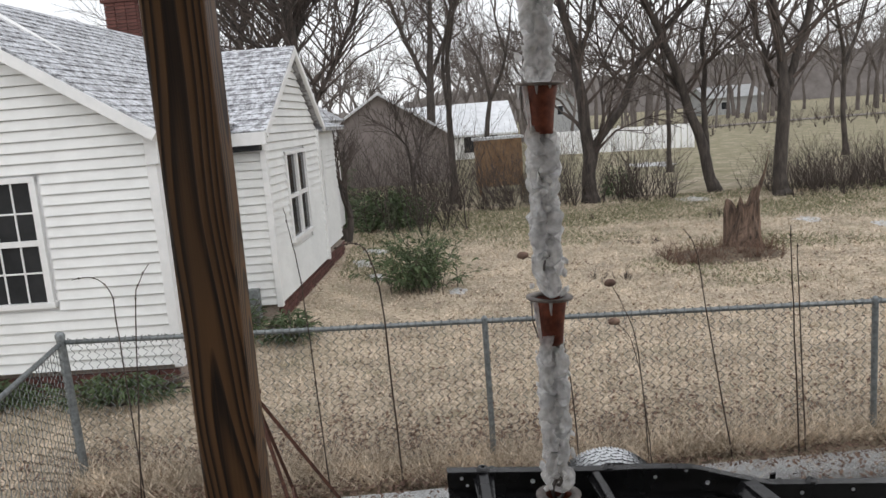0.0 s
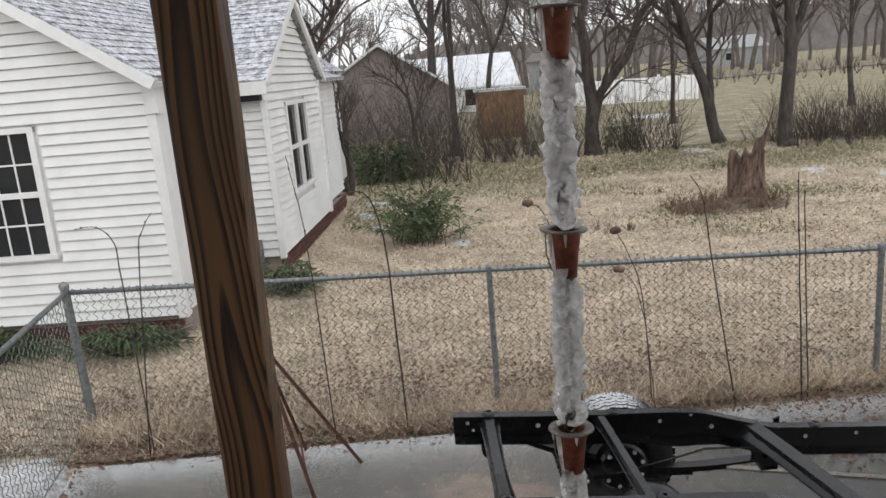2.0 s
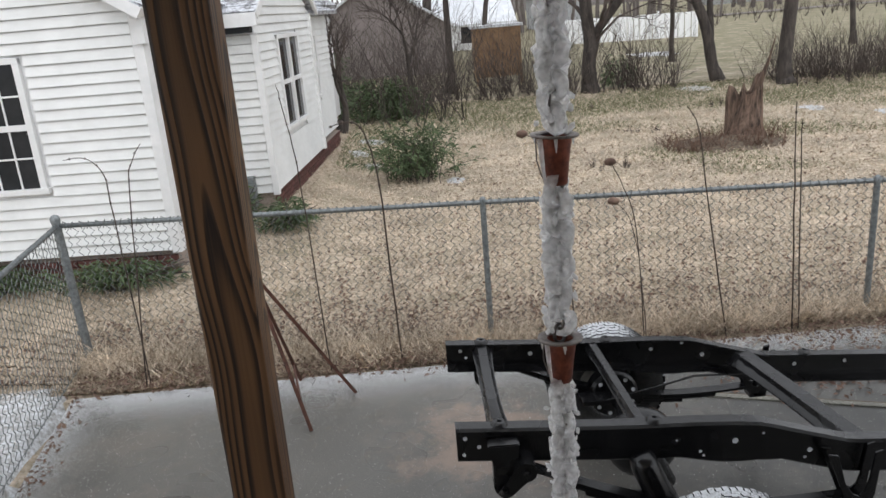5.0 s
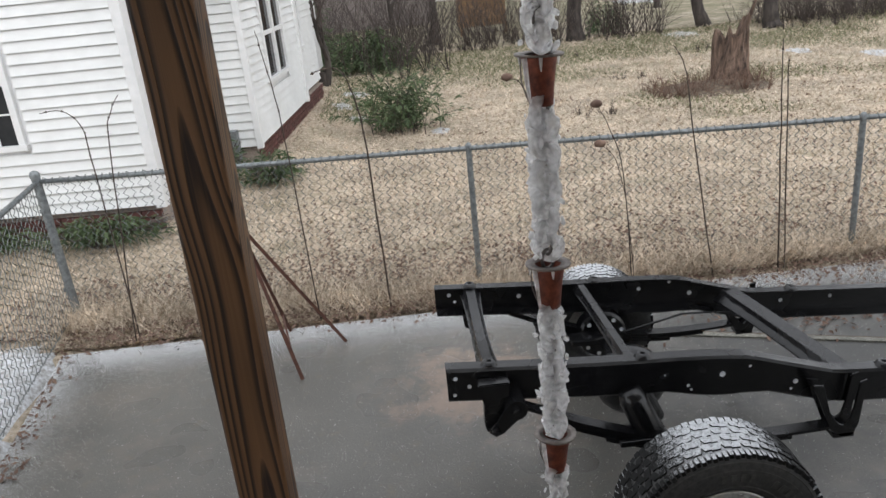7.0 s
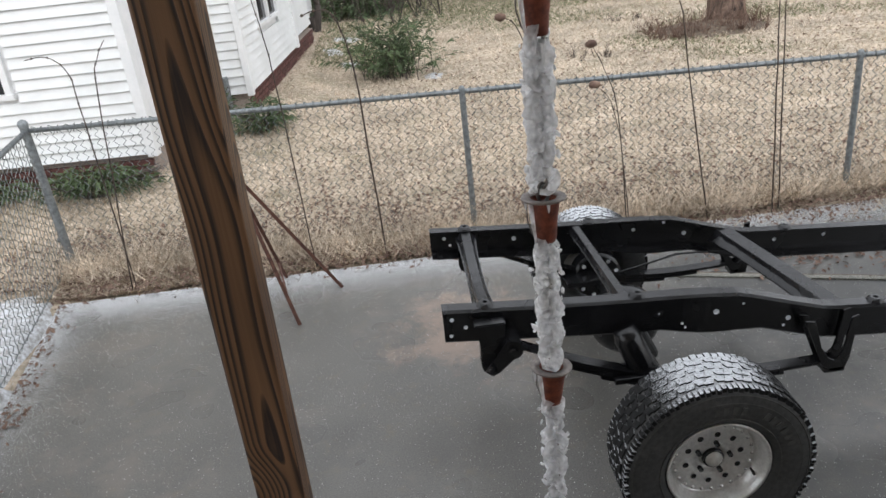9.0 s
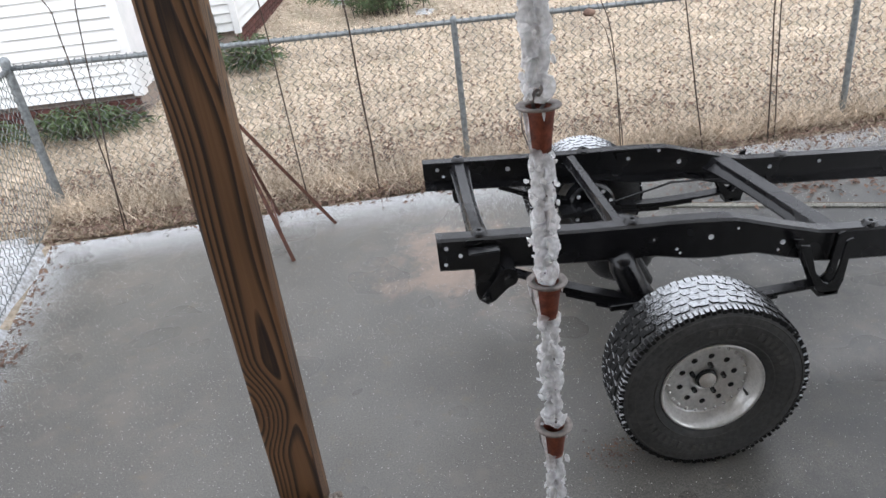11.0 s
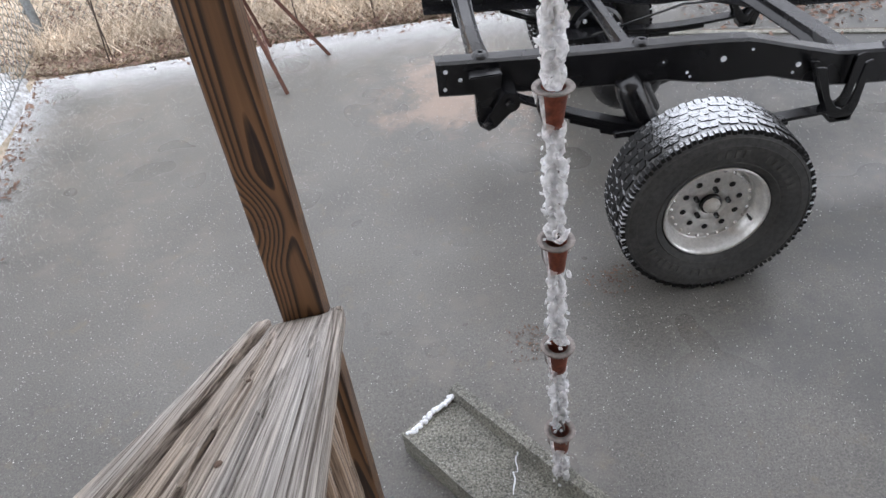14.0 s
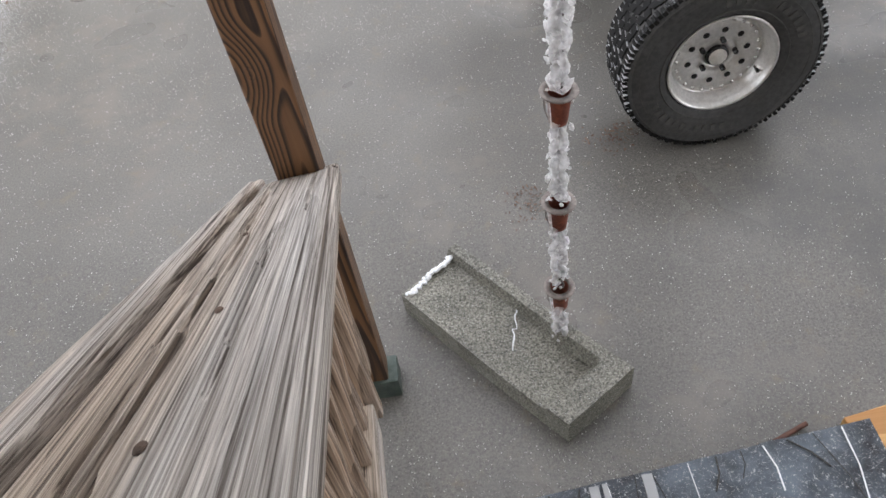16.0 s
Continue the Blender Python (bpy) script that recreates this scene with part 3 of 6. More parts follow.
grains("sleet_grains", 36000, on_slab, 0.0029, M_GRIT, "loose pale sleet grains on the slab", 21)

joint = thing("slab_joint", (1.6, 4.85, 0), "open joint between two pours of the concrete slab", "joint")
joint["kind"] = "structure"
jm = pose(1.35, 4.93, 0, 0, 0, -18.6)
# Thin dark box: the open joint's shadow is put into its colour.
part("groove", one_box(0, 5.2, 0.0, 0.022, -0.03, 0.004, m=jm), M_DIRT_SHADE, joint, "dark strip painted for the shadow in the groove")
part("lip", one_box(0, 5.2, -0.05, -0.001, -0.03, 0.012, m=jm, bevel=0.004), M_TROUGH, joint, "worn pale concrete lip")

# ---- fence ----
FA, FB, FE = Vector((-3.03, 6.33, 0)), Vector((3.44, 5.78, 0)), Vector((9.9, 5.23, 0))


def fence_top(x):
    return 1.225 - 0.0125 * (x + 3.03)


fence = thing("chain_link_fence", FA, "grey galvanised chain-link fence with round posts", "fence")
SIDE = Vector((-2.05, -1.0, 0))
for p, r, z in ((FA, 0.035, 1.27), (Vector((0.43, 6.036, 0)), 0.024, 1.18), (FB, 0.024, 1.14), (Vector((6.7, 5.5, 0)), 0.024, 1.1), (Vector((-2.58, 3.1, 0)), 0.024, 1.2), (SIDE, 0.03, 1.2)):
    post = part("post", tube(bmesh.new(), [p + Vector((0, 0, -0.1)) + (Vector((0.065, -0.085, 0)) if r == 0.035 else Vector()), p + Vector((0, 0, z))], r, 16), M_GALV, fence, smooth=False)
    cap_bm = lathe(bmesh.new(), [(r * 1.12, z - 0.03), (r * 1.15, z), (r * 0.8, z + 0.02), (0.002, z + 0.03)], 16, Matrix.Translation(p))
    part("post_cap", cap_bm, M_GALV, post, smooth=True)
    for zz in (0.25, 0.6, 0.95):
        bnd = bmesh.new()
        lathe(bnd, [(r * 1.02, zz), (r * 1.14, zz), (r * 1.14, zz + 0.022), (r * 1.02, zz + 0.022)], 16, Matrix.Translation(p))
        if r > 0.026:
            part("tension_band", bnd, M_GALV, post)
        else:
            bnd.free()
rail = [FA + (FE - FA) * k / 12 for k in range(13)]
part("top_rail", tube(bmesh.new(), [p + Vector((0, 0, fence_top(p.x) - 0.02)) for p in rail], 0.02, 12), M_GALV, fence, smooth=True)
part("side_rail", tube(bmesh.new(), [FA + Vector((0, 0, 1.2)), SIDE + Vector((0, 0, 1.15))], 0.02, 12), M_GALV, fence, smooth=True)


def link_mesh(a, b, z0, top_a, top_b, pitch=0.068, r=0.0038):
    """Interwoven zigzag wires, three-sided."""
    d = b - a
    length = d.length
    u = d.normalized()
    nrm = Vector((-u.y, u.x, 0))
    vs, fs = [], []
    for i in range(int(length / pitch)):
        s0 = i * pitch
        top = top_a + (top_b - top_a) * s0 / length
        steps = int((top - z0) / (pitch * 0.5))
        prev = None
        for j in range(steps + 1):
            s = s0 + (pitch * 0.52 if (j + i) % 2 else -0.02 * pitch)
            off = 0.004 if j % 2 else -0.004
            p = a + u * s + nrm * off + Vector((0, 0, z0 + j * pitch * 0.5 + 0.012 * math.sin(s * 1.7)))
            k = len(vs)
            for q in range(3):
                ang = q * 2.094
                vs.append(p + r * (nrm * math.cos(ang) + u * math.sin(ang)))
            if prev is not None:
                for q in range(3):
                    fs.append((prev + q, prev + (q + 1) % 3, k + (q + 1) % 3, k + q))
            prev = k
    return vs, fs


for a, b, ta, tb, nm in ((FA, FE, 1.23, 1.07, "wire_mesh"), (FA, SIDE, 1.21, 1.16, "side_wire_mesh")):
    vs, fs = link_mesh(a, b, 0.02, ta, tb)
    ob = raw(nm, vs, fs, M_WIRE)
    ob.parent = fence
    ob.matrix_parent_inverse = Matrix.Translation(-FA)
    ob["kind"] = "stuff"
    tube_bm = tube(bmesh.new(), [a + Vector((0, 0, 0.05)), b + Vector((0, 0, 0.05))], 0.004, 5)
    part("tension_wire", tube_bm, M_WIRE, fence)
    bm = bmesh.new()
    rk = random.Random(8)
    for i in range(int((b - a).length / 0.068)):
        q = a + (b - a).normalized() * (0.068 * i)
        z = ta + (tb - ta) * 0.068 * i / (b - a).length
        if nm == "wire_mesh":
            z = fence_top(q.x)
        off = 0.012 * (1 if i % 2 else -1)
        tube(bm, [q + Vector((off, -0.022, z - 0.05)), q + Vector((0, -0.022, z - 0.01)), q + Vector((-off * 0.5, -0.006, z + 0.008 + rk.uniform(0, 0.006))), q + Vector((off, 0.012, z - 0.004))], 0.0042, 4)
    part("wire_knuckle", bm, M_WIRE, fence, "twisted wire ends over the rail")["kind"] = "stuff"
tagged(sheet("side_path", list(np.arange(-4.6, -1.9, 0.15)), list(np.arange(-2, 5.95, 0.15)), lambda x, y: (0.012 if x < side_line(y) - 0.04 else -0.2) + 0.006 * noise.noise((x * 6, y * 6, 0)) - 0.06 * max(0, noise.noise((x * 1.1, y * 1.1, 5)) + max(0, y - 5.3) * 1.2 + max(0, -4.0 - x) - 0.25), M_PATH), "strip of ground white with sleet beyond the side fence", "path", kind="structure")

# ---- porch post and stair rail ----
post = thing("porch_post", (-0.438, 1.65, dip(0, 1.65)), "dark brown stained square timber porch post with knots", "post")
tb = one_box(-0.503, -0.398, 1.603, 1.697, -0.06, 3.36, bevel=0.007)
for v in tb.verts:
    v.co.x += 0.015 if v.co.z > 1 else 0.002
    if v.co.z > 3 and v.co.x > -0.45:
        v.co.x += 0.017
part("timber", tb, M_POST, post)
kb = bmesh.new()
lathe(kb, [(0.016, 0.0), (0.014, 0.002), (0.011, 0.0008), (0.006, 0.0022), (0.001, 0.0015)], 18, pose(-0.464, 1.6035, 1.31, 90, 0, 0) @ Matrix.Diagonal((0.8, 1.3, 1, 1)))
part("knot", kb, M_POST, post, "swirled dark knot in the timber", smooth=True)
part("base_bracket", one_box(-0.492, -0.362, 1.59, 1.70, -0.13, -0.01, bevel=0.004), M_GREENPLASTIC, post, "grey-green metal post base")

RD = Vector((0.14, -1.158, 0.814)).normalized()
RX = Vector((1, 0.12, 0)).normalized()
RN = RX.cross(RD).normalized()
if RN.z < 0:
    RN = -RN
RM = Matrix(((RX.x, RD.x, RN.x, -0.437), (RX.y, RD.y, RN.y, 1.597), (RX.z, RD.z, RN.z, 1.0), (0, 0, 0, 1)))


def plank(w0, w1, l0, l1, t0, t1, seed, left=None, right=None, split=None):
    """A split, cupped and worn board along the rail, from strips."""
    bm = bmesh.new()
    nx, ny = 36, 60
    rg = random.Random(seed)
    cracks = [(w0 + (w1 - w0) * rg.uniform(0.08, 0.92), rg.uniform(l0, l1 * 0.7), rg.uniform(0.25, 0.9), rg.uniform(0.004, 0.011)) for _ in range(7)]
    if split:
        cracks.append(split)
    left, right = left or (lambda l: w0), right or (lambda l: w1)
    rows = []
    for j in range(ny + 1):
        l = l0 + (l1 - l0) * j / ny
        row = []
        for i in range(nx + 1):
            wl = left(l)
            w = wl + (right(l) - wl) * i / nx
            e = min(i, nx - i) / nx
            z = t1 - 0.006 * max(0, 1 - e * 8) ** 2 + 0.0025 * noise.noise((w * 60 + seed, l * 3, seed)) - 0.003 * max(0, noise.noise((w * 40, l * 1.2 + seed, 7)) - 0.3)
            for cw, cl, cn, cd in cracks:
                if cl < l < cl + cn and abs(w - cw - 0.004 * noise.noise((l * 3, cw * 50, 0))) < (w1 - w0) / nx * 0.6:
                    z -= cd * math.sin(math.pi * (l - cl) / cn) ** 0.5
            row.append(bm.verts.new(Vector((w + 0.003 * noise.noise((l * 4, seed, i)), l, z))))
        rows.append(row)
    for j in range(ny):
        for i in range(nx):
            bm.faces.new((rows[j][i], rows[j][i + 1], rows[j + 1][i + 1], rows[j + 1][i]))
    low = [[bm.verts.new(Vector((w, l0 + (l1 - l0) * j / ny, t0))) for w in (left(l0 + (l1 - l0) * j / ny), right(l0 + (l1 - l0) * j / ny))] for j in range(ny + 1)]
    for j in range(ny):
        bm.faces.new((low[j][0], low[j + 1][0], low[j + 1][1], low[j][1]))
        bm.faces.new((rows[j][0], rows[j + 1][0], low[j + 1][0], low[j][0]))
        bm.faces.new((rows[j][nx], low[j][1], low[j + 1][1], rows[j + 1][nx]))
    bm.faces.new([rows[0][i] for i in range(nx + 1)] + [low[0][1], low[0][0]])
    bm.faces.new([rows[ny][i] for i in range(nx, -1, -1)] + [low[ny][0], low[ny][1]])
    bmesh.ops.recalc_face_normals(bm, faces=bm.faces)
    return bm


stair_rail = thing("stair_railing", (-0.43, 1.6, 0), "weathered grey wooden stair railing with split boards", "railing")
part("cap_board", plank(-0.1, 0.096, -0.012, 2.1, -0.038, 0.0, 1, lambda l: -0.098 - 0.026 * l, lambda l: 0.096, (-0.062, 0.12, 1.7, 0.014)), M_GREYWOOD, stair_rail, "cracked silver-grey cap board", m=RM)
part("cap_end", plank(0.058, 0.096, -0.068, -0.014, -0.038, 0.0, 3), M_GREYWOOD, stair_rail, "end of the cap board beside the post", m=RM)
part("side_board", plank(-0.17, -0.11, -0.2, 2.1, -0.075, -0.007, 5, lambda l: -0.168 - 0.050 * l, lambda l: -0.122 - 0.036 * l), M_GREYWOOD, stair_rail, "worn grey board along the cap", m=RM)
part("under_rail", plank(-0.03, 0.012, 0.02, 2.1, -0.125, -0.042, 9), M_GREYWOOD, stair_rail, m=RM)
for l, w in ((1.057, -0.028), (1.38, -0.033), (0.62, -0.055)):
    kb = lathe(bmesh.new(), [(0.0075, 0.0), (0.006, 0.0018), (0.003, 0.0006), (0.0003, 0.002)], 12, pose(w, l, 0.0005) @ Matrix.Diagonal((0.7, 1.5, 1, 1)))
    part("knot", kb, M_ROTTEN, stair_rail, m=RM, smooth=True)
for i in range(10):
    l = 0.10 + i * 0.15
    q = RM @ Vector((0.0, l, -0.05))
    bm = bmesh.new()
    rows = []
    for k in range(9):
        h = -0.80 + 0.82 * k / 8
        ox, oy = 0.006 * noise.noise((h * 5, i, 0)), 0.006 * noise.noise((h * 5, i, 9))
        rows.append([bm.verts.new((ox + a, oy + c, h)) for a, c in ((-0.019, -0.021), (0.02, -0.019), (0.019, 0.02), (-0.02, 0.019))])
    for r0, r1 in zip(rows, rows[1:]):
        for k in range(4):
            bm.faces.new((r0[k], r0[(k + 1) % 4], r1[(k + 1) % 4], r1[k]))
    bm.faces.new(rows[0][::-1])
    bm.faces.new(rows[-1])
    part("picket", bm, M_PICKET, stair_rail, "grey weathered picket" if i == 0 else "", m=Matrix.Translation(q) @ pose(0, 0, 0, random.uniform(-2, 2), random.uniform(-2, 2), random.uniform(-8, 8)))
part("bottom_rail", plank(-0.03, 0.02, 0.02, 2.1, -0.72, -0.63, 12), M_GREYWOOD, stair_rail, m=RM)
stairs = thing("porch_stairs", (0.3, 0.0, 0), "weathered wooden porch steps", "stairs")
part("stringer", plank(-0.06, -0.02, -0.02, 2.2, -0.98, -0.74, 15), M_GREYWOOD, stairs, m=RM)
for i in range(4):
    part("tread", one_box(-0.4, 0.75, -0.135, 0.135, 0, 0.04, bevel=0.006), M_PICKET, stairs, m=pose(0, 0.385 - i * 0.27, 0.22 + i * 0.19))
tagged(part("porch_deck", one_box(-3, 3.5, -4.5, -0.56, 0.92, 0.98), M_PICKET), "weathered porch deck boards", "deck", kind="structure")
tagged(part("wall_house", one_box(-4, 6, -4.7, -4.5, -0.2, 4.0), M_SIDING), "plain white house wall behind the porch", "wall", kind="structure")

# ---- porch roof over the steps ----
tagged(part("ceiling", one_box(-4.5, 6.0, -4.5, 1.72, 3.52, 3.62), M_TRIM), "white boarded porch ceiling", "ceiling", kind="structure")
tagged(part("roof_porch", one_box(-4.6, 6.1, -4.6, 1.80, 3.66, 3.72), M_SHINGLE), "porch roof shingles", "roof", kind="structure")
gutter = thing("gutter", (0.3, 1.78, 3.5), "white metal gutter along the porch eave", "gutter")
part("channel", prism(bmesh.new(), [(1.72, 3.50), (1.83, 3.50), (1.86, 3.62), (1.845, 3.62), (1.82, 3.515), (1.735, 3.515), (1.735, 3.62), (1.72, 3.62)], -6.0, 4.5, Matrix.Rotation(radians(90), 4, "Z")), M_TRIM, gutter)
part("beam", one_box(-4.5, 6.0, 1.60, 1.70, 3.36, 3.52, bevel=0.005), M_POST, gutter)

# ---- rain chain ----
def chain_at(z):
    k = max(0.0, 1.4 - z)
    return Vector((0.258 - 0.008 * (2.4 - z) - 0.013 * k, 1.77 - 0.055 * k - 0.06 * max(0.0, 0.45 - z), z))


CUPS = (3.29, 2.83, 2.37, 1.905, 1.45, 1.0, 0.605, 0.235)
rain_chain = thing("rain_chain", (0.25, 1.70, -0.05), "rusty copper cup rain chain crusted with clear ice", "rain chain")


def oval_link(bm, c, turn, lean):
    m = Matrix.Translation(c) @ pose(0, 0, 0, lean, 0, turn)
    pts = [m @ Vector((0.0165 * math.cos(a), 0, 0.023 * math.sin(a))) for a in [k * math.pi / 6 for k in range(12)]]
    rings = []
    for i, p in enumerate(pts):
        d = (pts[(i + 1) % 12] - pts[i - 1]).normalized()
        nrm = m.to_3x3() @ Vector((0, 1, 0))
        b = d.cross(nrm)
        rings.append([bm.verts.new(p + 0.0042 * (nrm * math.cos(q * 1.2566) + b * math.sin(q * 1.2566))) for q in range(5)])
    for i in range(12):
        r0, r1 = rings[i], rings[(i + 1) % 12]
        for q in range(5):
            bm.faces.new((r0[q], r0[(q + 1) % 5], r1[(q + 1) % 5], r1[q]))


def ice_coats(z1, z0, seed, thick):
    """Every link wears its own thick, ragged coat of ice, so that dark gaps stay between the loops."""
    rg = np.random.RandomState(seed)
    z, k, nr, nt = z1 - 0.008, 0, 16, 8
    while z > z0 + 0.012:
        m = Matrix.Translation(chain_at(z)) @ pose(0, 0, 0, rg.uniform(-14, 14), rg.uniform(-12, 12), 90 * (k % 2) + 40 + rg.uniform(-18, 18))
        hw, hh, fat = thick * rg.uniform(0.40, 0.52), 0.027 * rg.uniform(0.85, 1.15), thick * rg.uniform(0.22, 0.29)
        bm = bmesh.new()
        rings = []
        for i in range(nr):
            a = 2 * math.pi * i / nr
            c, out = Vector((hw * math.cos(a), 0, hh * math.sin(a))), Vector((math.cos(a), 0, math.sin(a)))
            ring = []
            for j in range(nt):
                b = 2 * math.pi * j / nt
                d = out * math.cos(b) + Vector((0, 1, 0)) * math.sin(b)
                p = c + d * fat
                g = 0.78 + 0.7 * abs(noise.noise(p * 90 + Vector((seed, k, 0)))) + 0.8 * max(0, noise.noise(p * 210 + Vector((k, seed, 3))))
                ring.append(bm.verts.new(m @ (c + d * fat * g)))
            rings.append(ring)
        for i in range(nr):
            r0, r1 = rings[i], rings[(i + 1) % nr]
            for j in range(nt):
                bm.faces.new((r0[j], r0[(j + 1) % nt], r1[(j + 1) % nt], r1[j]))
        bmesh.ops.recalc_face_normals(bm, faces=bm.faces)
        yield bm
        z -= 0.034
        k += 1


def ice_knobs(z1, z0, seed, thick, count):
    """Rounded lumps and short spikes standing out of the sleeve."""
    rg = np.random.RandomState(seed)
    bm = bmesh.new()
    for i in range(int((z1 - z0) * count)):
        z = rg.uniform(z0 + 0.006, z1 - 0.006)
        a = rg.uniform(0, 6.283)
        q = Vector((math.cos(a), math.sin(a), 0))
        s = rg.uniform(0.004, 0.0085)
        c = chain_at(z) + q * (thick * rg.uniform(0.4, 0.70))
        m = Matrix.Translation(c) @ pose(0, 0, 0, rg.uniform(-50, 50), rg.uniform(-50, 50), rg.uniform(0, 360)) @ Matrix.Diagonal((s, s * rg.uniform(0.5, 0.9), s * rg.uniform(0.9, 2.1), 1))
        made = bmesh.ops.create_icosphere(bm, subdivisions=1, radius=1, matrix=m)
        for v in made["verts"]:
            v.co += 0.0022 * noise.noise_vector(v.co * 130)
    return bm


for i, z in enumerate(CUPS):
    low = CUPS[i + 1] if i + 1 < len(CUPS) else -0.01
    c = chain_at(z)
    bm = lathe(bmesh.new(), [(0.036, 0.0), (0.0375, -0.004), (0.033, -0.03), (0.0285, -0.062), (0.0255, -0.092), (0.024, -0.104), (0.0215, -0.104), (0.023, -0.09), (0.027, -0.05), (0.033, -0.004)], 28, pose(c.x, c.y, z, random.uniform(-2, 2), random.uniform(-2, 2), 0), closed=True)
    cup = part("cup", bm, M_COPPER, rain_chain, "reddish-brown tapered copper cup" if i == 0 else "", smooth=True)
    bm = lathe(bmesh.new(), [(0.030, 0.002), (0.051, 0.004), (0.052, 0.0015), (0.051, -0.001), (0.034, -0.003)], 32, pose(c.x, c.y, z, random.uniform(-3, 3), random.uniform(-3, 3), 0), closed=True)
    part("flange", bm, M_RIM, cup, "flat tarnished rim" if i == 0 else "", smooth=True)
    wire = [(c.x - 0.040, c.y, z), (c.x - 0.040, c.y - 0.003, z - 0.05), (c.x - 0.030, c.y, z - 0.085), (c.x - 0.012, c.y, z - 0.118), (c.x + 0.012, c.y, z - 0.118), (c.x + 0.024, c.y, z - 0.1)]
    part("hanger_wire", tube(bmesh.new(), wire, 0.0016, 6), M_LINK, cup, smooth=True)
    zz, k = z - 0.112, 0
    while zz > low + 0.012:
        bm = bmesh.new()
        oval_link(bm, chain_at(zz), 90 * (k % 2) + 35 + random.uniform(-12, 12), random.uniform(-8, 8))
        part("link", bm, M_LINK, rain_chain, smooth=True)
        zz -= 0.034
        k += 1
    th = 0.0595 - 0.0017 * i
    for q, bm in enumerate(ice_coats(z - 0.108, low + (0.004 if low > 0.1 else 0.0), 11 + i, th)):
        part("ice_coat", bm, M_ICE, rain_chain, "clear ragged ice around a link" if q == 0 else "")
    part("ice_knob", ice_knobs(z - 0.108, low + (0.004 if low > 0 else 0.0), 31 + i, th * 0.98, 75), M_ICEKNOB, rain_chain, "cloudy lumps of ice" if i == 0 else "", smooth=True)["kind"] = "stuff"
    part("ice_drip", ice_knobs(z - 0.108, low + (0.004 if low > 0 else 0.0), 71 + i, th * 1.02, 75), M_ICE, rain_chain, "clear knobs of ice" if i == 0 else "", smooth=True)["kind"] = "stuff"
    bm = bmesh.new()
    for q in range(7):
        a = random.uniform(0, 6.283)
        r, ln = random.uniform(0.038, 0.05), random.uniform(0.008, 0.03)
        p = Vector((c.x + r * math.cos(a), c.y + r * math.sin(a), z))
        tube(bm, [p, p - Vector((0, 0, ln * 0.5)), p - Vector((0, 0, ln))], [0.004, 0.003, 0.0008], 6)
    tube(bm, [Vector((c.x - 0.034, c.y - 0.02, z - 0.002)), Vector((c.x - 0.031, c.y - 0.022, z - 0.05)), Vector((c.x - 0.026, c.y - 0.02, z - 0.1))], [0.006, 0.005, 0.003], 7)
    part("icicle", bm, M_ICE, cup, smooth=True)["kind"] = "stuff"

# ---- splash block ----
splash = thing("splash_block", (0.06, 1.74, -0.1), "mossy grey concrete splash block speckled with sleet", "splash block")
SA, SB, SC, SD = (Vector(p) for p in ((-0.088, 2.078, 0), (-0.316, 1.912, 0), (0.430, 1.482, 0), (0.174, 1.318, 0)))


def splash_grid():
    """u runs from the open end to the closed end, v across; rims stand on three sides."""
    bm = bmesh.new()
    nu, nv = 44, 22
    top, low = [], []
    for i in range(nu + 1):
        u = i / nu
        tr, lr = [], []
        for j in range(nv + 1):
            v = j / nv
            p = (SB * (1 - u) + SD * u) * (1 - v) + (SA * (1 - u) + SC * u) * v
            g = dip(p.x, p.y)
            rim = v > 0.86 or u > 0.88 or v < 0.03
            far = max(0.0, 1 - max(0.0, 0.86 - v) / 0.02, 1 - max(0.0, 0.88 - u) / 0.02)
            floor = 0.112 - 0.055 * min(1.0, v / 0.5) * (0.35 + 0.65 * u) - 0.012 * u
            h = floor + (0.125 - floor) * min(1.0, max(0.0, far))
            h += 0.003 * noise.noise((p.x * 30, p.y * 30, 1)) + 0.002 * noise.noise((p.x * 90, p.y * 90, 4))
            tr.append(bm.verts.new((p.x, p.y, g + h)))
            lr.append(bm.verts.new((p.x, p.y, g - 0.01)))
        top.append(tr)
        low.append(lr)
    for i in range(nu):
        for j in range(nv):
            bm.faces.new((top[i][j], top[i + 1][j], top[i + 1][j + 1], top[i][j + 1]))
    for i in range(nu):
        for j in (0, nv):
            bm.faces.new((top[i][j], top[i + 1][j], low[i + 1][j], low[i][j]))
    for j in range(nv):
        for i in (0, nu):
            bm.faces.new((top[i][j], top[i][j + 1], low[i][j + 1], low[i][j]))
    bmesh.ops.recalc_face_normals(bm, faces=bm.faces)
    return bm


part("trough", splash_grid(), M_TROUGH, splash)
ib = bmesh.new()
for i in range(26):
    u, v = 0.012 + 0.02 * random.random(), 0.05 + 0.78 * i / 25
    p = (SB * (1 - u) + SD * u) * (1 - v) + (SA * (1 - u) + SC * u) * v
    bmesh.ops.create_icosphere(ib, subdivisions=2, radius=1, matrix=pose(p.x, p.y, dip(p.x, p.y) + 0.104, 0, 0, random.uniform(0, 360)) @ Matrix.Diagonal((random.uniform(0.008, 0.016), random.uniform(0.006, 0.012), 0.009, 1)))
part("ice_lip", ib, M_SLEET, splash, "line of white ice on the open end", smooth=True)
cr = bmesh.new()
pts = []
for k in range(12):
    u, v = 0.42 + 0.03 * noise.noise((k * 0.9, 3, 0)) + 0.012 * k, 0.84 - 0.042 * k
    p = (SB * (1 - u) + SD * u) * (1 - v) + (SA * (1 - u) + SC * u) * v
    pts.append((p.x, p.y, dip(p.x, p.y) + 0.078))
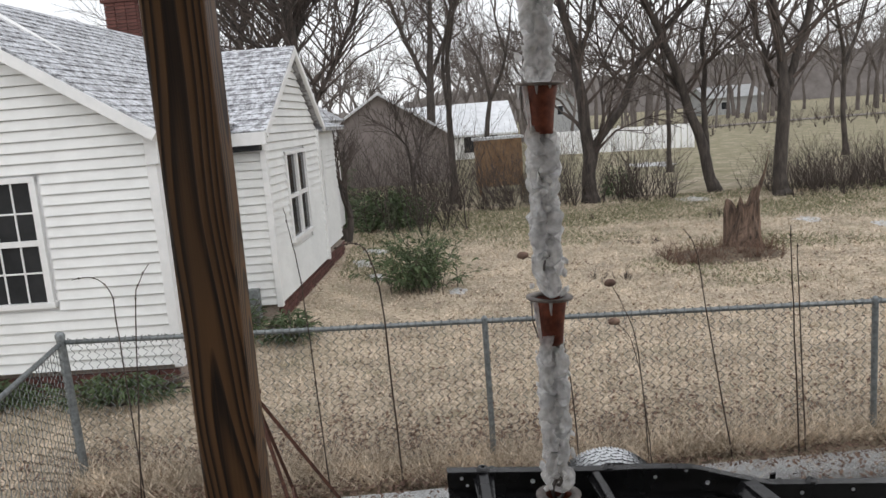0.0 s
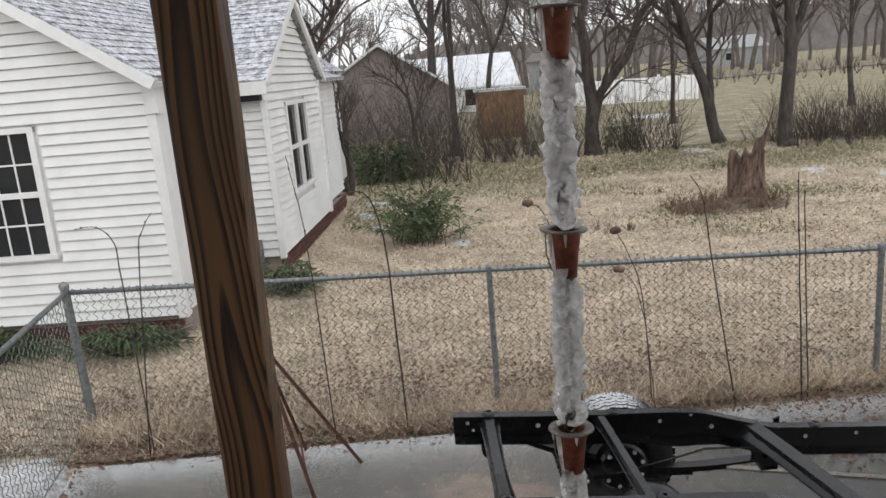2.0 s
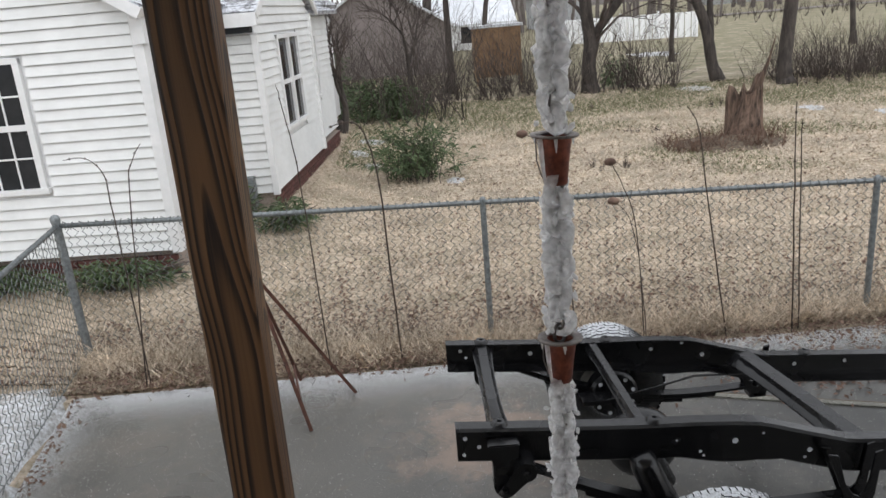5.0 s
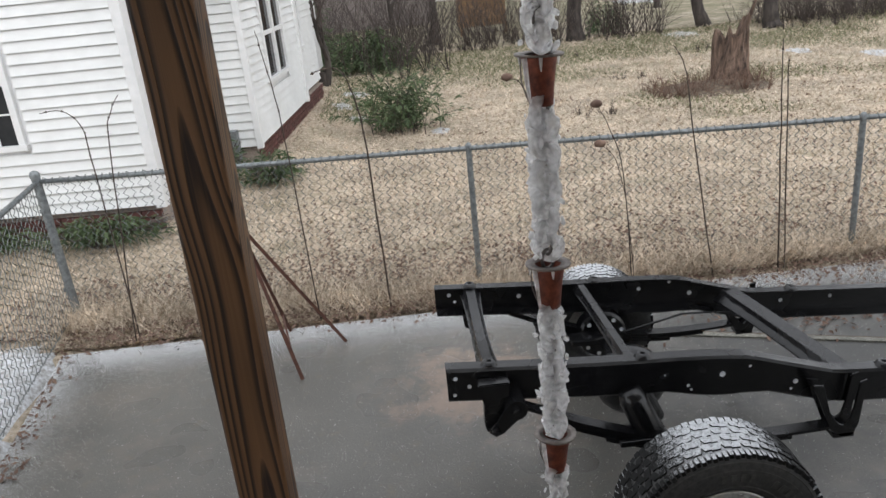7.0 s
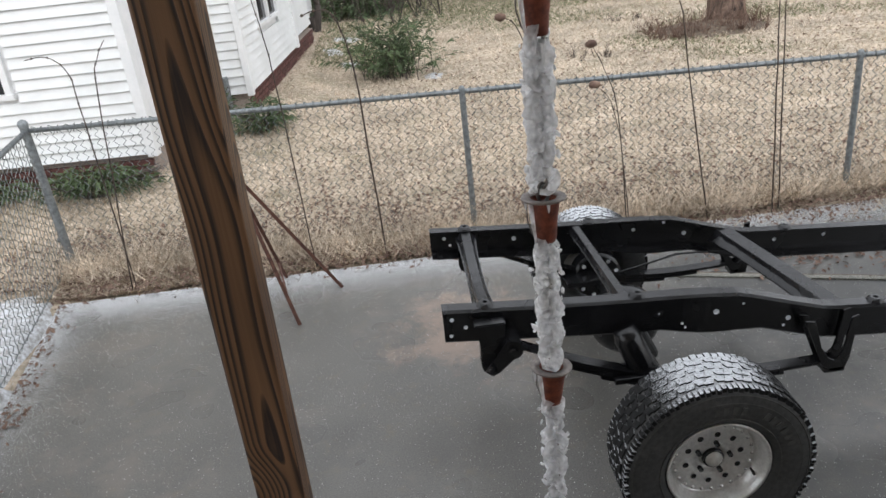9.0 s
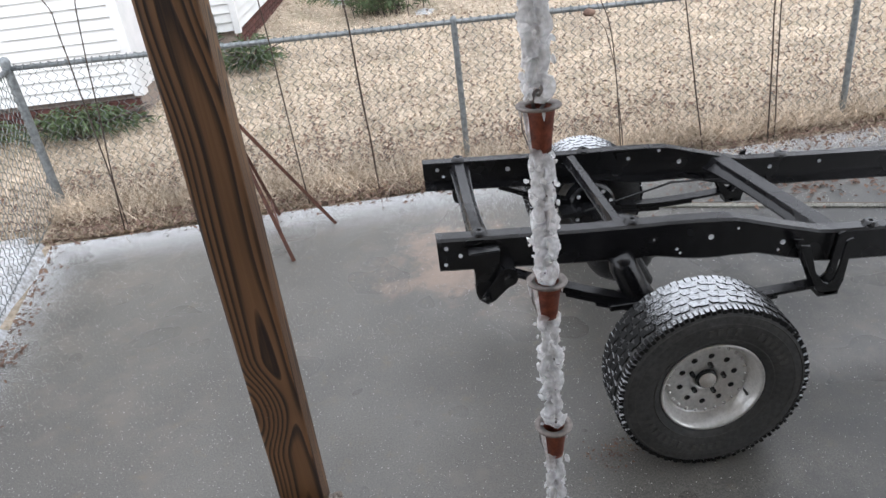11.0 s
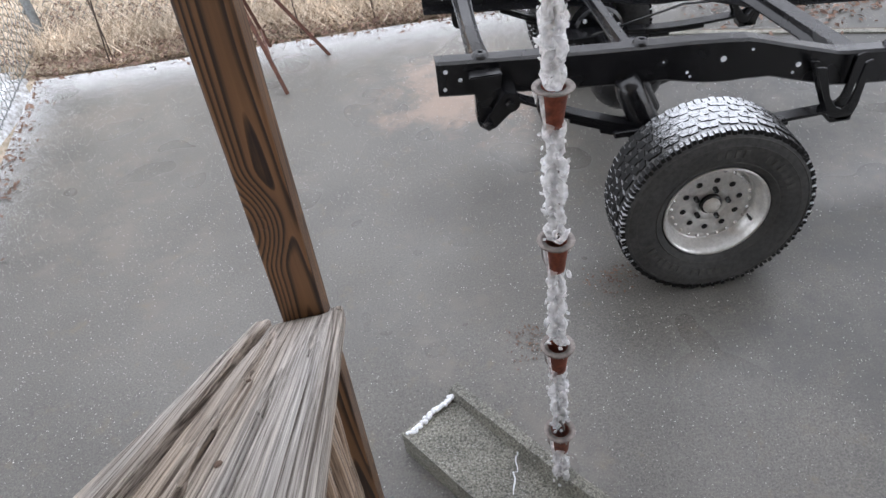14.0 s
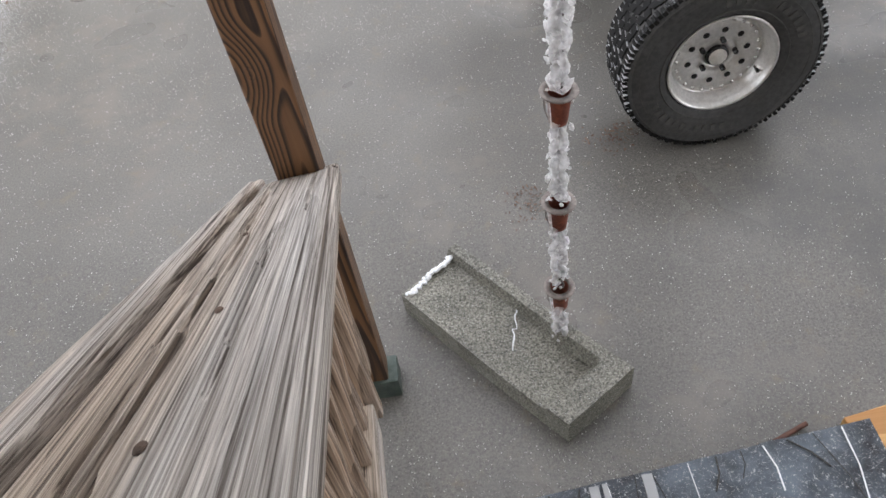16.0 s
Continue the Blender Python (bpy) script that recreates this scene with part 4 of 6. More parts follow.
tube(cr, pts, [0.0016 + 0.002 * random.random() for _ in pts], 5)
part("ice_vein", cr, M_SLEET, splash)

# ---- painted board, lumber and stick by the steps ----
board = thing("painted_board", (0.45, 0.8, 0), "worn blue and black painted board dusted with sleet", "board")
bm = bmesh.new()
nx, ny = 40, 12
top = [[bm.verts.new((-0.35 + 1.4 * i / nx, 0.55 + (0.53 + 0.075 * (-0.35 + 1.4 * i / nx)) * j / ny + 0.006 * noise.noise((i * 0.4, j, 0)), 0.05 + 0.004 * noise.noise((i * 0.3, j * 0.5, 2)))) for i in range(nx + 1)] for j in range(ny + 1)]
for j in range(ny):
    for i in range(nx):
        bm.faces.new((top[j][i], top[j][i + 1], top[j + 1][i + 1], top[j + 1][i]))
bmesh.ops.solidify(bm, geom=bm.faces[:], thickness=0.04)
part("sheet", bm, M_BLUE, board)
for i in range(13):
    x = -0.02 + 0.082 * i + random.uniform(-0.02, 0.02)
    sl = random.uniform(-0.12, 0.18)
    y1 = 1.075 + 0.075 * x
    p0, p1 = Vector((x, y1 - 0.003, 0.056)), Vector((x + sl * 0.5, y1 - random.uniform(0.08, 0.3), 0.056))
    part("scratch", tube(bmesh.new(), [p0, (p0 + p1) / 2 + Vector((0.01, 0, 0)), p1], random.choice((0.0016, 0.0028)), 5), M_SLEET if i % 3 == 0 else M_RUBBER, board)
for x0, x1, w in ((0.18, 0.2, 0.018), (0.34, 0.37, 0.02), (0.22, 0.8, 0.01)):
    bm = one_box(x0, x0 + w * 1.6, 0.8, 1.07 + 0.075 * x0, 0.054, 0.058)
    part("paint_streak", bm, M_FARWALL, board)
lumber = tagged(part("lumber_block", one_box(-0.07, 0.16, -0.16, 0.1, 0, 0.09, m=pose(1.1, 1.12, 0.0, 0, 0, 8) @ pose(0, 0, dip(1, 1.1)), bevel=0.004), M_ORANGE), "fresh orange cut lumber block", "lumber")
stick = tagged(part("stick", tube(bmesh.new(), [(0.6, 1.13, -0.105), (0.75, 1.175, -0.10), (0.93, 1.24, -0.1)], [0.008, 0.009, 0.008], 8), M_RUST, smooth=True), "short brown stick lying on the slab", "stick")

# ---- truck chassis ----
chassis = thing("truck_chassis", (1.0, 3.6, 0), "bare satin-black pickup truck frame on its rear axle", "truck frame")


def rail_top(x):
    z = 0.845 - 0.085 * x
    z -= 0.092 * min(1, max(0, (x - 1.42) / 0.42))
    z += 0.012 * math.exp(-((x - 1.2) / 0.3) ** 2)
    return z


def rail_low(x):
    if x < 1.05:
        d = 0.168 + 0.012 * x
    elif x < 1.5:
        d = 0.181 + 0.03 * math.sin((x - 1.05) / 0.45 * math.pi)
    else:
        d = 0.172
    return rail_top(x) - d


def frame_rail(y, out):
    """C-channel: web at y, flanges turned inwards by out."""
    bm = bmesh.new()
    xs = [0.02 + 0.06 * i for i in range(80)]
    t = 0.008
    rows = []
    for x in xs:
        zt, zl = rail_top(x), rail_low(x)
        sec = [(y + out, zt), (y + 0.012 * math.copysign(1, out), zt), (y, zt - 0.012), (y, zl + 0.012), (y + 0.012 * math.copysign(1, out), zl), (y + out, zl),
               (y + out, zl + t), (y + t * math.copysign(1, out), zl + t + 0.008), (y + t * math.copysign(1, out), zt - t - 0.008), (y + out, zt - t)]
        rows.append([bm.verts.new((x, a, b)) for a, b in sec])
    for r0, r1 in zip(rows, rows[1:]):
        for k in range(10):
            bm.faces.new((r0[k], r0[(k + 1) % 10], r1[(k + 1) % 10], r1[k]))
    bm.faces.new(rows[0][::-1])
    bm.faces.new(rows[-1])
    bmesh.ops.recalc_face_normals(bm, faces=bm.faces)
    return bm


NEAR_Y, FAR_Y = 3.2, 4.13
near_rail = part("near_rail", frame_rail(NEAR_Y, 0.075), M_BLACK, chassis, "black C-section frame rail")
far_rail = part("far_rail", frame_rail(FAR_Y + 0.06, -0.075), M_BLACK, chassis)
# Solid pale discs: daylight seen through the bolt holes, painted as colour.
hole_me = bpy.data.meshes.new("bolt_hole_daylight")
hb = lathe(bmesh.new(), [(0.0001, 0.0), (0.0105, 0.0), (0.0125, 0.0015), (0.0125, 0.003)], 14)
hb.to_mesh(hole_me)
hb.free()
hole_me.materials.append(M_SNOWROOF_DAYLIGHT)
for x, f, s in ((0.06, 0.25, 0.8), (0.05, 0.75, 0.7), (0.12, 0.5, 0.8), (1.13, 0.72, 0.6), (1.145, 0.82, 0.5), (1.29, 0.42, 1.1), (1.64, 0.5, 1.0), (1.62, 0.75, 0.6), (1.02, 0.45, 0.4), (1.42, 0.25, 0.5)):
    z = rail_top(x) * (1 - f) + rail_low(x) * f
    piece("bolt_hole_daylight", hole_me, pose(x, NEAR_Y - 0.0025, z, 90, 0, 0) @ Matrix.Scale(s, 4), near_rail)
for x, f, s in ((0.1, 0.4, 0.9), (0.13, 0.65, 0.7), (0.5, 0.5, 1.1), (0.82, 0.4, 0.7), (1.2, 0.4, 0.9), (1.5, 0.55, 1.1), (2.05, 0.5, 1.0), (2.35, 0.4, 0.9), (1.38, 0.2, 0.8)):
    z = rail_top(x) * (1 - f) + rail_low(x) * f
    piece("bolt_hole_daylight", hole_me, pose(x, FAR_Y + 0.049, z, 90, 0, 0) @ Matrix.Scale(s, 4), far_rail)


def crossmember(p0, p1, w, h, drop=0.0):
    """A hat-shaped cross bar between the rails."""
    bm = bmesh.new()
    p0, p1 = Vector(p0), Vector(p1)
    d = (p1 - p0).normalized()
    s = Vector((d.y, -d.x, 0)).normalized()
    rows = []
    for k in range(9):
        c = p0 + (p1 - p0) * k / 8 - Vector((0, 0, drop * math.sin(math.pi * k / 8)))
        e = 1 + 0.35 * (abs(k - 4) / 4) ** 3
        sec = [(-w * e, -h), (-w * e * 0.75, -h), (-w * 0.55, 0), (w * 0.55, 0), (w * e * 0.75, -h), (w * e, -h), (w * e, -h - 0.006), (w * 0.5, -0.012), (-w * 0.5, -0.012), (-w * e, -h - 0.006)]
        rows.append([bm.verts.new(c + s * a + Vector((0, 0, b))) for a, b in sec])
    for r0, r1 in zip(rows, rows[1:]):
        for k in range(10):
            bm.faces.new((r0[k], r0[(k + 1) % 10], r1[(k + 1) % 10], r1[k]))
    bm.faces.new(rows[0][::-1])
    bm.faces.new(rows[-1])
    bmesh.ops.recalc_face_normals(bm, faces=bm.faces)
    return bm


for x0, x1, w, h, dr in ((0.22, 0.22, 0.044, 0.03, 0.05), (0.875, 0.845, 0.034, 0.035, 0.0), (1.90, 1.71, 0.075, 0.05, 0.0), (3.2, 3.2, 0.08, 0.05, 0.05)):
    part("crossmember", crossmember((x0, NEAR_Y + 0.05, rail_top(x0) - 0.004), (x1, FAR_Y, rail_top(x1) - 0.004), w, h, dr), M_BLACK, chassis)
for x in (0.22, 0.93, 2.09):
    for y in (NEAR_Y + 0.045, FAR_Y + 0.015):
        z = rail_top(x)
        bm = lathe(bmesh.new(), [(0.012, 0.012), (0.026, 0.012), (0.034, 0.004), (0.040, -0.006), (0.012, -0.006)], 20, pose(x, y, z + 0.006, 0, 4.9, 0), closed=True)
        part("body_mount", bm, M_BLACK, chassis, smooth=False)


def wedge_bracket(xc, zt, zb, wt, wb, y0, y1):
    bm = bmesh.new()
    prism(bm, [(xc - wt, zt), (xc + wt, zt), (xc + wt * 0.8, zt - 0.4 * (zt - zb)), (xc + wb * 1.3, zb + 0.035), (xc + wb, zb), (xc - wb, zb), (xc - wb * 1.3, zb + 0.035), (xc - wt * 0.7, zt - 0.4 * (zt - zb))], y0, y1)
    bmesh.ops.bevel(bm, geom=bm.edges[:], offset=0.006, segments=2, affect="EDGES")
    return bm


def spring_set(y, sgn):
    """Rear shackle bracket, stacked leaves, axle pad and front hanger by one rail."""
    xs = rail_low(0.22)
    part("shackle_bracket", wedge_bracket(0.225, rail_top(0.2) - 0.04, 0.535, 0.072, 0.042, y - 0.075 * sgn, y - 0.002 * sgn), M_BLACK, chassis)
    tb = tube(bmesh.new(), [(0.315, y - 0.115 * sgn, 0.665), (0.315, y + 0.01 * sgn, 0.665)], 0.048, 20)
    eye = part("spring_eye", tb, M_BLACK, chassis, smooth=False)
    for bx, bz in ((0.315, 0.665), (0.215, 0.575)):
        part("eye_bolt", lathe(bmesh.new(), [(0.0001, -0.008), (0.017, -0.008), (0.02, 0.0), (0.02, 0.022), (0.012, 0.026), (0.0001, 0.026)], 6, pose(bx, y - 0.108 * sgn, bz, 90 * sgn, 0, 0)), M_BLACK, eye)
    part("shackle_plate", prism(bmesh.new(), [(0.185, 0.56), (0.215, 0.535), (0.25, 0.55), (0.35, 0.64), (0.36, 0.69), (0.32, 0.715), (0.285, 0.70)], y - 0.1 * sgn - 0.006, y - 0.1 * sgn + 0.006), M_BLACK, chassis)
    for k in range(4):
        a, b = 0.30 + 0.14 * k, 1.80 - 0.2 * k
        bm = bmesh.new()
        rows = []
        for i in range(25):
            x = a + (b - a) * i / 24
            u = (x - 0.30) / 1.5
            z = 0.67 - 0.33 * u - 0.13 * math.sin(math.pi * min(1, u)) - 0.018 * k
            rows.append([bm.verts.new((x, y - 0.05 * sgn + o, z + h)) for o, h in ((-0.034, 0), (0.034, 0), (0.034, 0.015), (-0.034, 0.015))])
        for r0, r1 in zip(rows, rows[1:]):
            for q in range(4):
                bm.faces.new((r0[q], r0[(q + 1) % 4], r1[(q + 1) % 4], r1[q]))
        bm.faces.new(rows[0])
        bm.faces.new(rows[-1][::-1])
        bmesh.ops.recalc_face_normals(bm, faces=bm.faces)
        part("leaf_spring", bm, M_BLACK, chassis)
    z1 = rail_top(1.82)
    y0 = y - 0.012 * sgn
    hb = bmesh.new()
    u = [(1.685, z1 - 0.015), (1.735, z1 - 0.025), (1.775, 0.43), (1.815, 0.37), (1.845, 0.355), (1.868, 0.375), (1.885, 0.44), (1.905, z1 - 0.025), (1.94, z1 - 0.015), (1.918, 0.36), (1.90, 0.305), (1.87, 0.29), (1.83, 0.295), (1.785, 0.33)]
    for a, b in ((-0.085, -0.072), (-0.016, -0.004)):
        prism(hb, u, y + min(a * sgn, b * sgn), y + max(a * sgn, b * sgn))
    box(hb, 1.80, 1.90, y + min(-0.085 * sgn, -0.004 * sgn), y + max(-0.085 * sgn, -0.004 * sgn), 0.285, 0.312)
    bmesh.ops.bevel(hb, geom=hb.edges[:], offset=0.003, segments=1, affect="EDGES")
    part("spring_hanger", hb, M_BLACK, chassis)
    part("axle_pad", one_box(0.78, 1.0, y - 0.11, y + 0.03, 0.395, 0.425, bevel=0.005), M_BLACK, chassis)


spring_set(NEAR_Y, 1)
spring_set(FAR_Y + 0.06, -1)
AX, AZ = 0.99, 0.385
axle = part("axle", tube(bmesh.new(), [(AX, 2.62, AZ), (AX, 3.3, AZ), (AX, 3.45, AZ), (AX, 3.9, AZ), (AX, 4.05, AZ), (AX, 4.5, AZ)], [0.04, 0.04, 0.055, 0.055, 0.04, 0.04], 16), M_BLACK, chassis, smooth=True)
bm = bmesh.new()
bmesh.ops.create_uvsphere(bm, u_segments=24, v_segments=16, radius=0.19, matrix=Matrix.Translation((AX, 3.66, AZ + 0.02)) @ Matrix.Diagonal((1.0, 0.85, 1.0, 1)))
tube(bm, [(AX + 0.1, 3.66, AZ), (AX + 0.24, 3.66, AZ + 0.01), (AX + 0.33, 3.66, AZ + 0.02)], [0.09, 0.06, 0.045], 16)
part("differential", bm, M_BLACK, axle, "bulging black differential housing", smooth=True)
for sgn, y in ((1, 2.92), (-1, 4.25)):
    bm = lathe(bmesh.new(), [(0.0001, -0.05), (0.13, -0.05), (0.145, -0.03), (0.145, 0.05), (0.06, 0.06)], 28, pose(AX, y, AZ, 90 * sgn, 0, 0))
    part("brake_drum", bm, M_BLACK, axle, smooth=False)
# Pale discs painted for daylight through the far wheel's holes.
for k in range(9):
    a = 2 * math.pi * (k + 0.4) / 9
    piece("bolt_hole_daylight", hole_me, pose(AX + 0.115 * math.cos(a), 4.193, AZ + 0.115 * math.sin(a), 90, 0, 0), axle)
part("shock_absorber", tube(bmesh.new(), [(1.02, 3.36, 0.36), (0.95, 3.34, 0.5), (0.88, 3.33, 0.66)], [0.055, 0.06, 0.05], 14), M_BLACK, chassis, smooth=True)
part("bump_stop", tube(bmesh.new(), [(0.96, 3.16, 0.40), (0.92, 3.17, 0.46), (0.87, 3.19, 0.58), (0.85, 3.2, 0.64)], [0.055, 0.065, 0.065, 0.05], 18), M_BLACK, chassis, smooth=True)
for y, x0 in ((3.42, 1.05), (3.55, 1.1)):
    part("brake_line", tube(bmesh.new(), [(x0, y, 0.46), (x0 + 0.12, y, 0.52), (x0 + 0.25, y - 0.05, 0.54), (x0 + 0.3, NEAR_Y + 0.06, 0.6)], 0.006, 6), M_BLACK, chassis, smooth=True)
part("brake_pipe", tube(bmesh.new(), [(0.9, 4.0, 0.47), (1.15, 3.98, 0.53), (1.4, 4.02, 0.56), (1.75, 4.06, 0.52)], 0.007, 6), M_BLACK, chassis, smooth=True)


# ---- wheels ----
def wheel(cx, cy, cz, face, name_label, size=1.0):
    """face: -1 looks towards the steps, +1 away. The tyre is turned about y."""
    m = pose(cx, cy, cz, 90 if face < 0 else -90, 0, 0) @ Matrix.Scale(size, 4)
    w = part("wheel", lathe(bmesh.new(), [(0.05, 0.0), (0.06, 0.01), (0.055, -0.05)], 20, m), M_BLACK, chassis, name_label)
    R, W = 0.388, 0.13
    prof = [(0.205, 0.105), (0.222, 0.122), (0.26, 0.135), (0.31, 0.139), (0.345, 0.135), (0.366, 0.124), (0.380, 0.095), (0.3835, 0.0), (0.381, -0.085), (0.368, -0.112), (0.345, -0.128), (0.29, -0.137), (0.222, -0.12), (0.205, -0.105), (0.19, 0.0)]
    tyre = part("tyre", lathe(bmesh.new(), prof, 72, m, closed=True), M_TYRE, w, "black all-terrain tyre with raised lettering", smooth=True)
    rg = np.random.RandomState(3)
    for fam, (zc, dz, da, ph) in enumerate(((0.108, 0.034, 0.019, 0.0), (0.066, 0.038, 0.0445, 0.5), (0.022, 0.040, 0.0445, 0.1), (-0.022, 0.040, 0.0445, 0.6), (-0.064, 0.036, 0.0445, 0.3), (-0.102, 0.034, 0.032, 0.2))):
        n = 112 if fam == 0 else (84 if fam == 5 else 66)
        bm = bmesh.new()
        for k in range(n):
            a0 = 2 * math.pi * (k + ph) / n
            skew = 0.018 * (1 if k % 2 else -1) if fam not in (0, 5) else 0.0
            ro, ri = 0.388 - (0.0075 if fam in (0, 5) else 0) - rg.uniform(0, 0.0015), 0.362
            vs = []
            for r in (ri, ro):
                for sa, sz in ((-1, -1), (1, -1), (1, 1), (-1, 1)):
                    a = a0 + sa * da * (1.1 if r == ri else 0.95) + sz * skew
                    z = zc + sz * dz * (0.95 if r == ro else 1.05) * 0.5 + 0.006 * (k % 2)
                    vs.append(bm.verts.new(m @ Vector((r * math.cos(a), r * math.sin(a), z))))
            for q in ((4, 5, 6, 7), (0, 1, 5, 4), (1, 2, 6, 5), (2, 3, 7, 6), (3, 0, 4, 7)):
                bm.faces.new([vs[i] for i in q])
        bmesh.ops.recalc_face_normals(bm, faces=bm.faces)
        part("tread_block", bm, M_TREAD, tyre, "worn tread blocks dusted with sleet" if fam == 0 else "")["kind"] = "stuff"
    for ring, z in ((0.350, 0.1345), (0.318, 0.1385), (0.24, 0.131)):
        part("sidewall_rib", lathe(bmesh.new(), [(ring - 0.003, z - 0.002), (ring, z + 0.002), (ring + 0.003, z - 0.002)], 72, m), M_RUBBER, tyre, smooth=True)
    for a0, n in ((20, 6), (75, 4), (200, 7), (255, 4)):
        bm = bmesh.new()
        for k in range(n):
            a = a0 + k * 7.0
            box(bm, 0.268, 0.3, -0.009, 0.009, 0.134, 0.1405, m=m @ pose(0, 0, 0, 0, 0, a))
        part("sidewall_lettering", bm, M_RUBBER, tyre, "raised rubber bars of lettering")
    rimp = [(0.203, 0.108), (0.209, 0.112), (0.209, 0.118), (0.202, 0.118), (0.196, 0.112), (0.193, 0.1), (0.188, 0.094), (0.187, 0.074), (0.180, 0.069), (0.178, 0.05), (0.172, 0.044), (0.166, 0.046), (0.163, 0.053), (0.150, 0.054), (0.085, 0.05), (0.075, 0.044), (0.068, 0.046), (0.045, 0.048), (0.044, 0.02), (0.0001, 0.02)]
    rim = part("rim", lathe(bmesh.new(), rimp, 64, m), M_ALU, w, "silver slotted alloy rim with bead-lock rivets", smooth=True)
    for k in range(24):
        a = 2 * math.pi * k / 24
        bm = bmesh.new()
        bmesh.ops.create_icosphere(bm, subdivisions=1, radius=0.0085, matrix=m @ Matrix.Translation((0.157 * math.cos(a), 0.157 * math.sin(a), 0.054)))
        part("rivet", bm, M_CHROME, rim, smooth=True)
    for k in range(10):
        a = 2 * math.pi * (k + 0.3) / 10
        bm = lathe(bmesh.new(), [(0.0001, 0.0), (0.0105, 0.0), (0.0125, 0.0015)], 14, m @ Matrix.Translation((0.112 * math.cos(a), 0.112 * math.sin(a), 0.0525)))
        part("vent_hole", bm, M_BLACK, rim)
    for k in range(5):
        a = 2 * math.pi * (k + 0.1) / 5
        bm = lathe(bmesh.new(), [(0.011, 0.0), (0.011, 0.02), (0.006, 0.026), (0.0001, 0.026)], 6, m @ Matrix.Translation((0.068 * math.cos(a), 0.068 * math.sin(a), 0.044)))
        part("lug_nut", bm, M_BLACK, rim)
    part("hub_cap", lathe(bmesh.new(), [(0.043, 0.02), (0.043, 0.058), (0.039, 0.064), (0.032, 0.062), (0.0001, 0.06)], 28, m), M_BLACK, rim, "dark hub ring", smooth=True)
    cap = part("cap_badge", lathe(bmesh.new(), [(0.035, 0.058), (0.034, 0.068), (0.0001, 0.071)], 24, m), M_BADGE, rim, "round metal badge", smooth=True)
    part("valve_stem", tube(bmesh.new(), [m @ Vector((0.16, -0.085, 0.05)), m @ Vector((0.158, -0.085, 0.085))], 0.006, 8), M_RUBBER, rim)
    return w


wheel(1.020, 2.594, 0.389, -1, "near rear wheel with frosted tread", 1.014)
wheel(0.99, 4.44, 0.355, 1, "far rear wheel with frosted tread", 0.92)

# ---- tripod stand ----
tripod = thing("tripod_stand", (-0.9, 5.2, 0), "rusty three-legged steel stand on the slab", "stand")
apex = Vector((-1.22, 5.05, 1.08))
for f in ((-1.1, 5.57, 0), (-0.925, 4.79, 0), (-0.655, 5.28, 0)):
    f = Vector(f)
    part("leg", tube(bmesh.new(), [f, f + (apex - f) * 0.5, apex], 0.016, 4), M_RUST, tripod)
part("brace", tube(bmesh.new(), [Vector((-0.925, 4.79, 0)).lerp(apex, 0.16), Vector((-1.1, 5.57, 0)).lerp(apex, 0.16)], 0.009, 6), M_RUST, tripod)
part("head_plate", lathe(bmesh.new(), [(0.0001, -0.01), (0.06, -0.01), (0.06, 0.01), (0.0001, 0.012)], 16, Matrix.Translation(apex)), M_RUST, tripod)


# ---- dead stalks by the fence ----
def stalk(pts, y, lab, pod=False, r=0.006):
    p = [Vector((x * (y - 0.14) / 5.71, y, 2.777 - (2.777 - z) * (y - 0.14) / 5.71)) for x, z in pts]
    p[0].z = 0.0
    fine = []
    for i in range(len(p) - 1):
        a, b, c, d = p[max(i - 1, 0)], p[i], p[i + 1], p[min(i + 2, len(p) - 1)]
        for k in range(5):
            t = k / 5
            fine.append(0.5 * (2 * b + (c - a) * t + (2 * a - 5 * b + 4 * c - d) * t * t + (3 * b - a - 3 * c + d) * t ** 3) + Vector((random.uniform(-0.004, 0.004), 0, 0)))
    fine.append(p[-1])
    th = thing("dead_stalk", p[0], lab, "plant stalk", "dead stalks along the fence")
    part("stem", tube(bmesh.new(), fine, [r * (1 - 0.6 * i / len(fine)) for i in range(len(fine))], 6), M_STALK, th, smooth=True)
    nb = bmesh.new()
    for i in range(3, len(fine) - 1, 3):
        bmesh.ops.create_icosphere(nb, subdivisions=1, radius=r * 1.5, matrix=Matrix.Translation(fine[i]))
    part("node", nb, M_STALK, th, smooth=True)["kind"] = "stuff"
    if pod:
        bm = bmesh.new()
        bmesh.ops.create_icosphere(bm, subdivisions=2, radius=1, matrix=Matrix.Translation(fine[-1]) @ Matrix.Diagonal((0.045, 0.03, 0.03, 1)))
        for v in bm.verts:
            v.co += 0.008 * noise.noise_vector(v.co * 40)
        part("seed_head", bm, M_FALLEN, th, "shrivelled brown seed head", smooth=True)


stalk([(-2.35, 0.22), (-2.36, 1.32), (-2.37, 1.67), (-2.48, 1.8), (-2.64, 1.8)], 5.75, "bent dead stalk drooping over the fence")
stalk([(-2.39, 0.22), (-2.21, 1.48), (-2.15, 1.74), (-2.06, 1.87)], 5.7, "dead stalk with hanging tips")
stalk([(-0.9, 0.19), (-0.94, 1.46), (-0.99, 1.99), (-1.02, 2.21)], 5.7, "tall straight dead stalk")
stalk([(-0.32, 0.14), (-0.35, 1.27), (-0.38, 1.63), (-0.45, 1.85), (-0.55, 1.9), (-0.68, 1.87)], 5.7, "tall dead stalk with a hooked icy tip", r=0.008)
stalk([(1.1, 0.17), (1.03, 0.92), (0.88, 1.57), (0.74, 1.7)], 5.7, "dead stalk with a seed head", True)
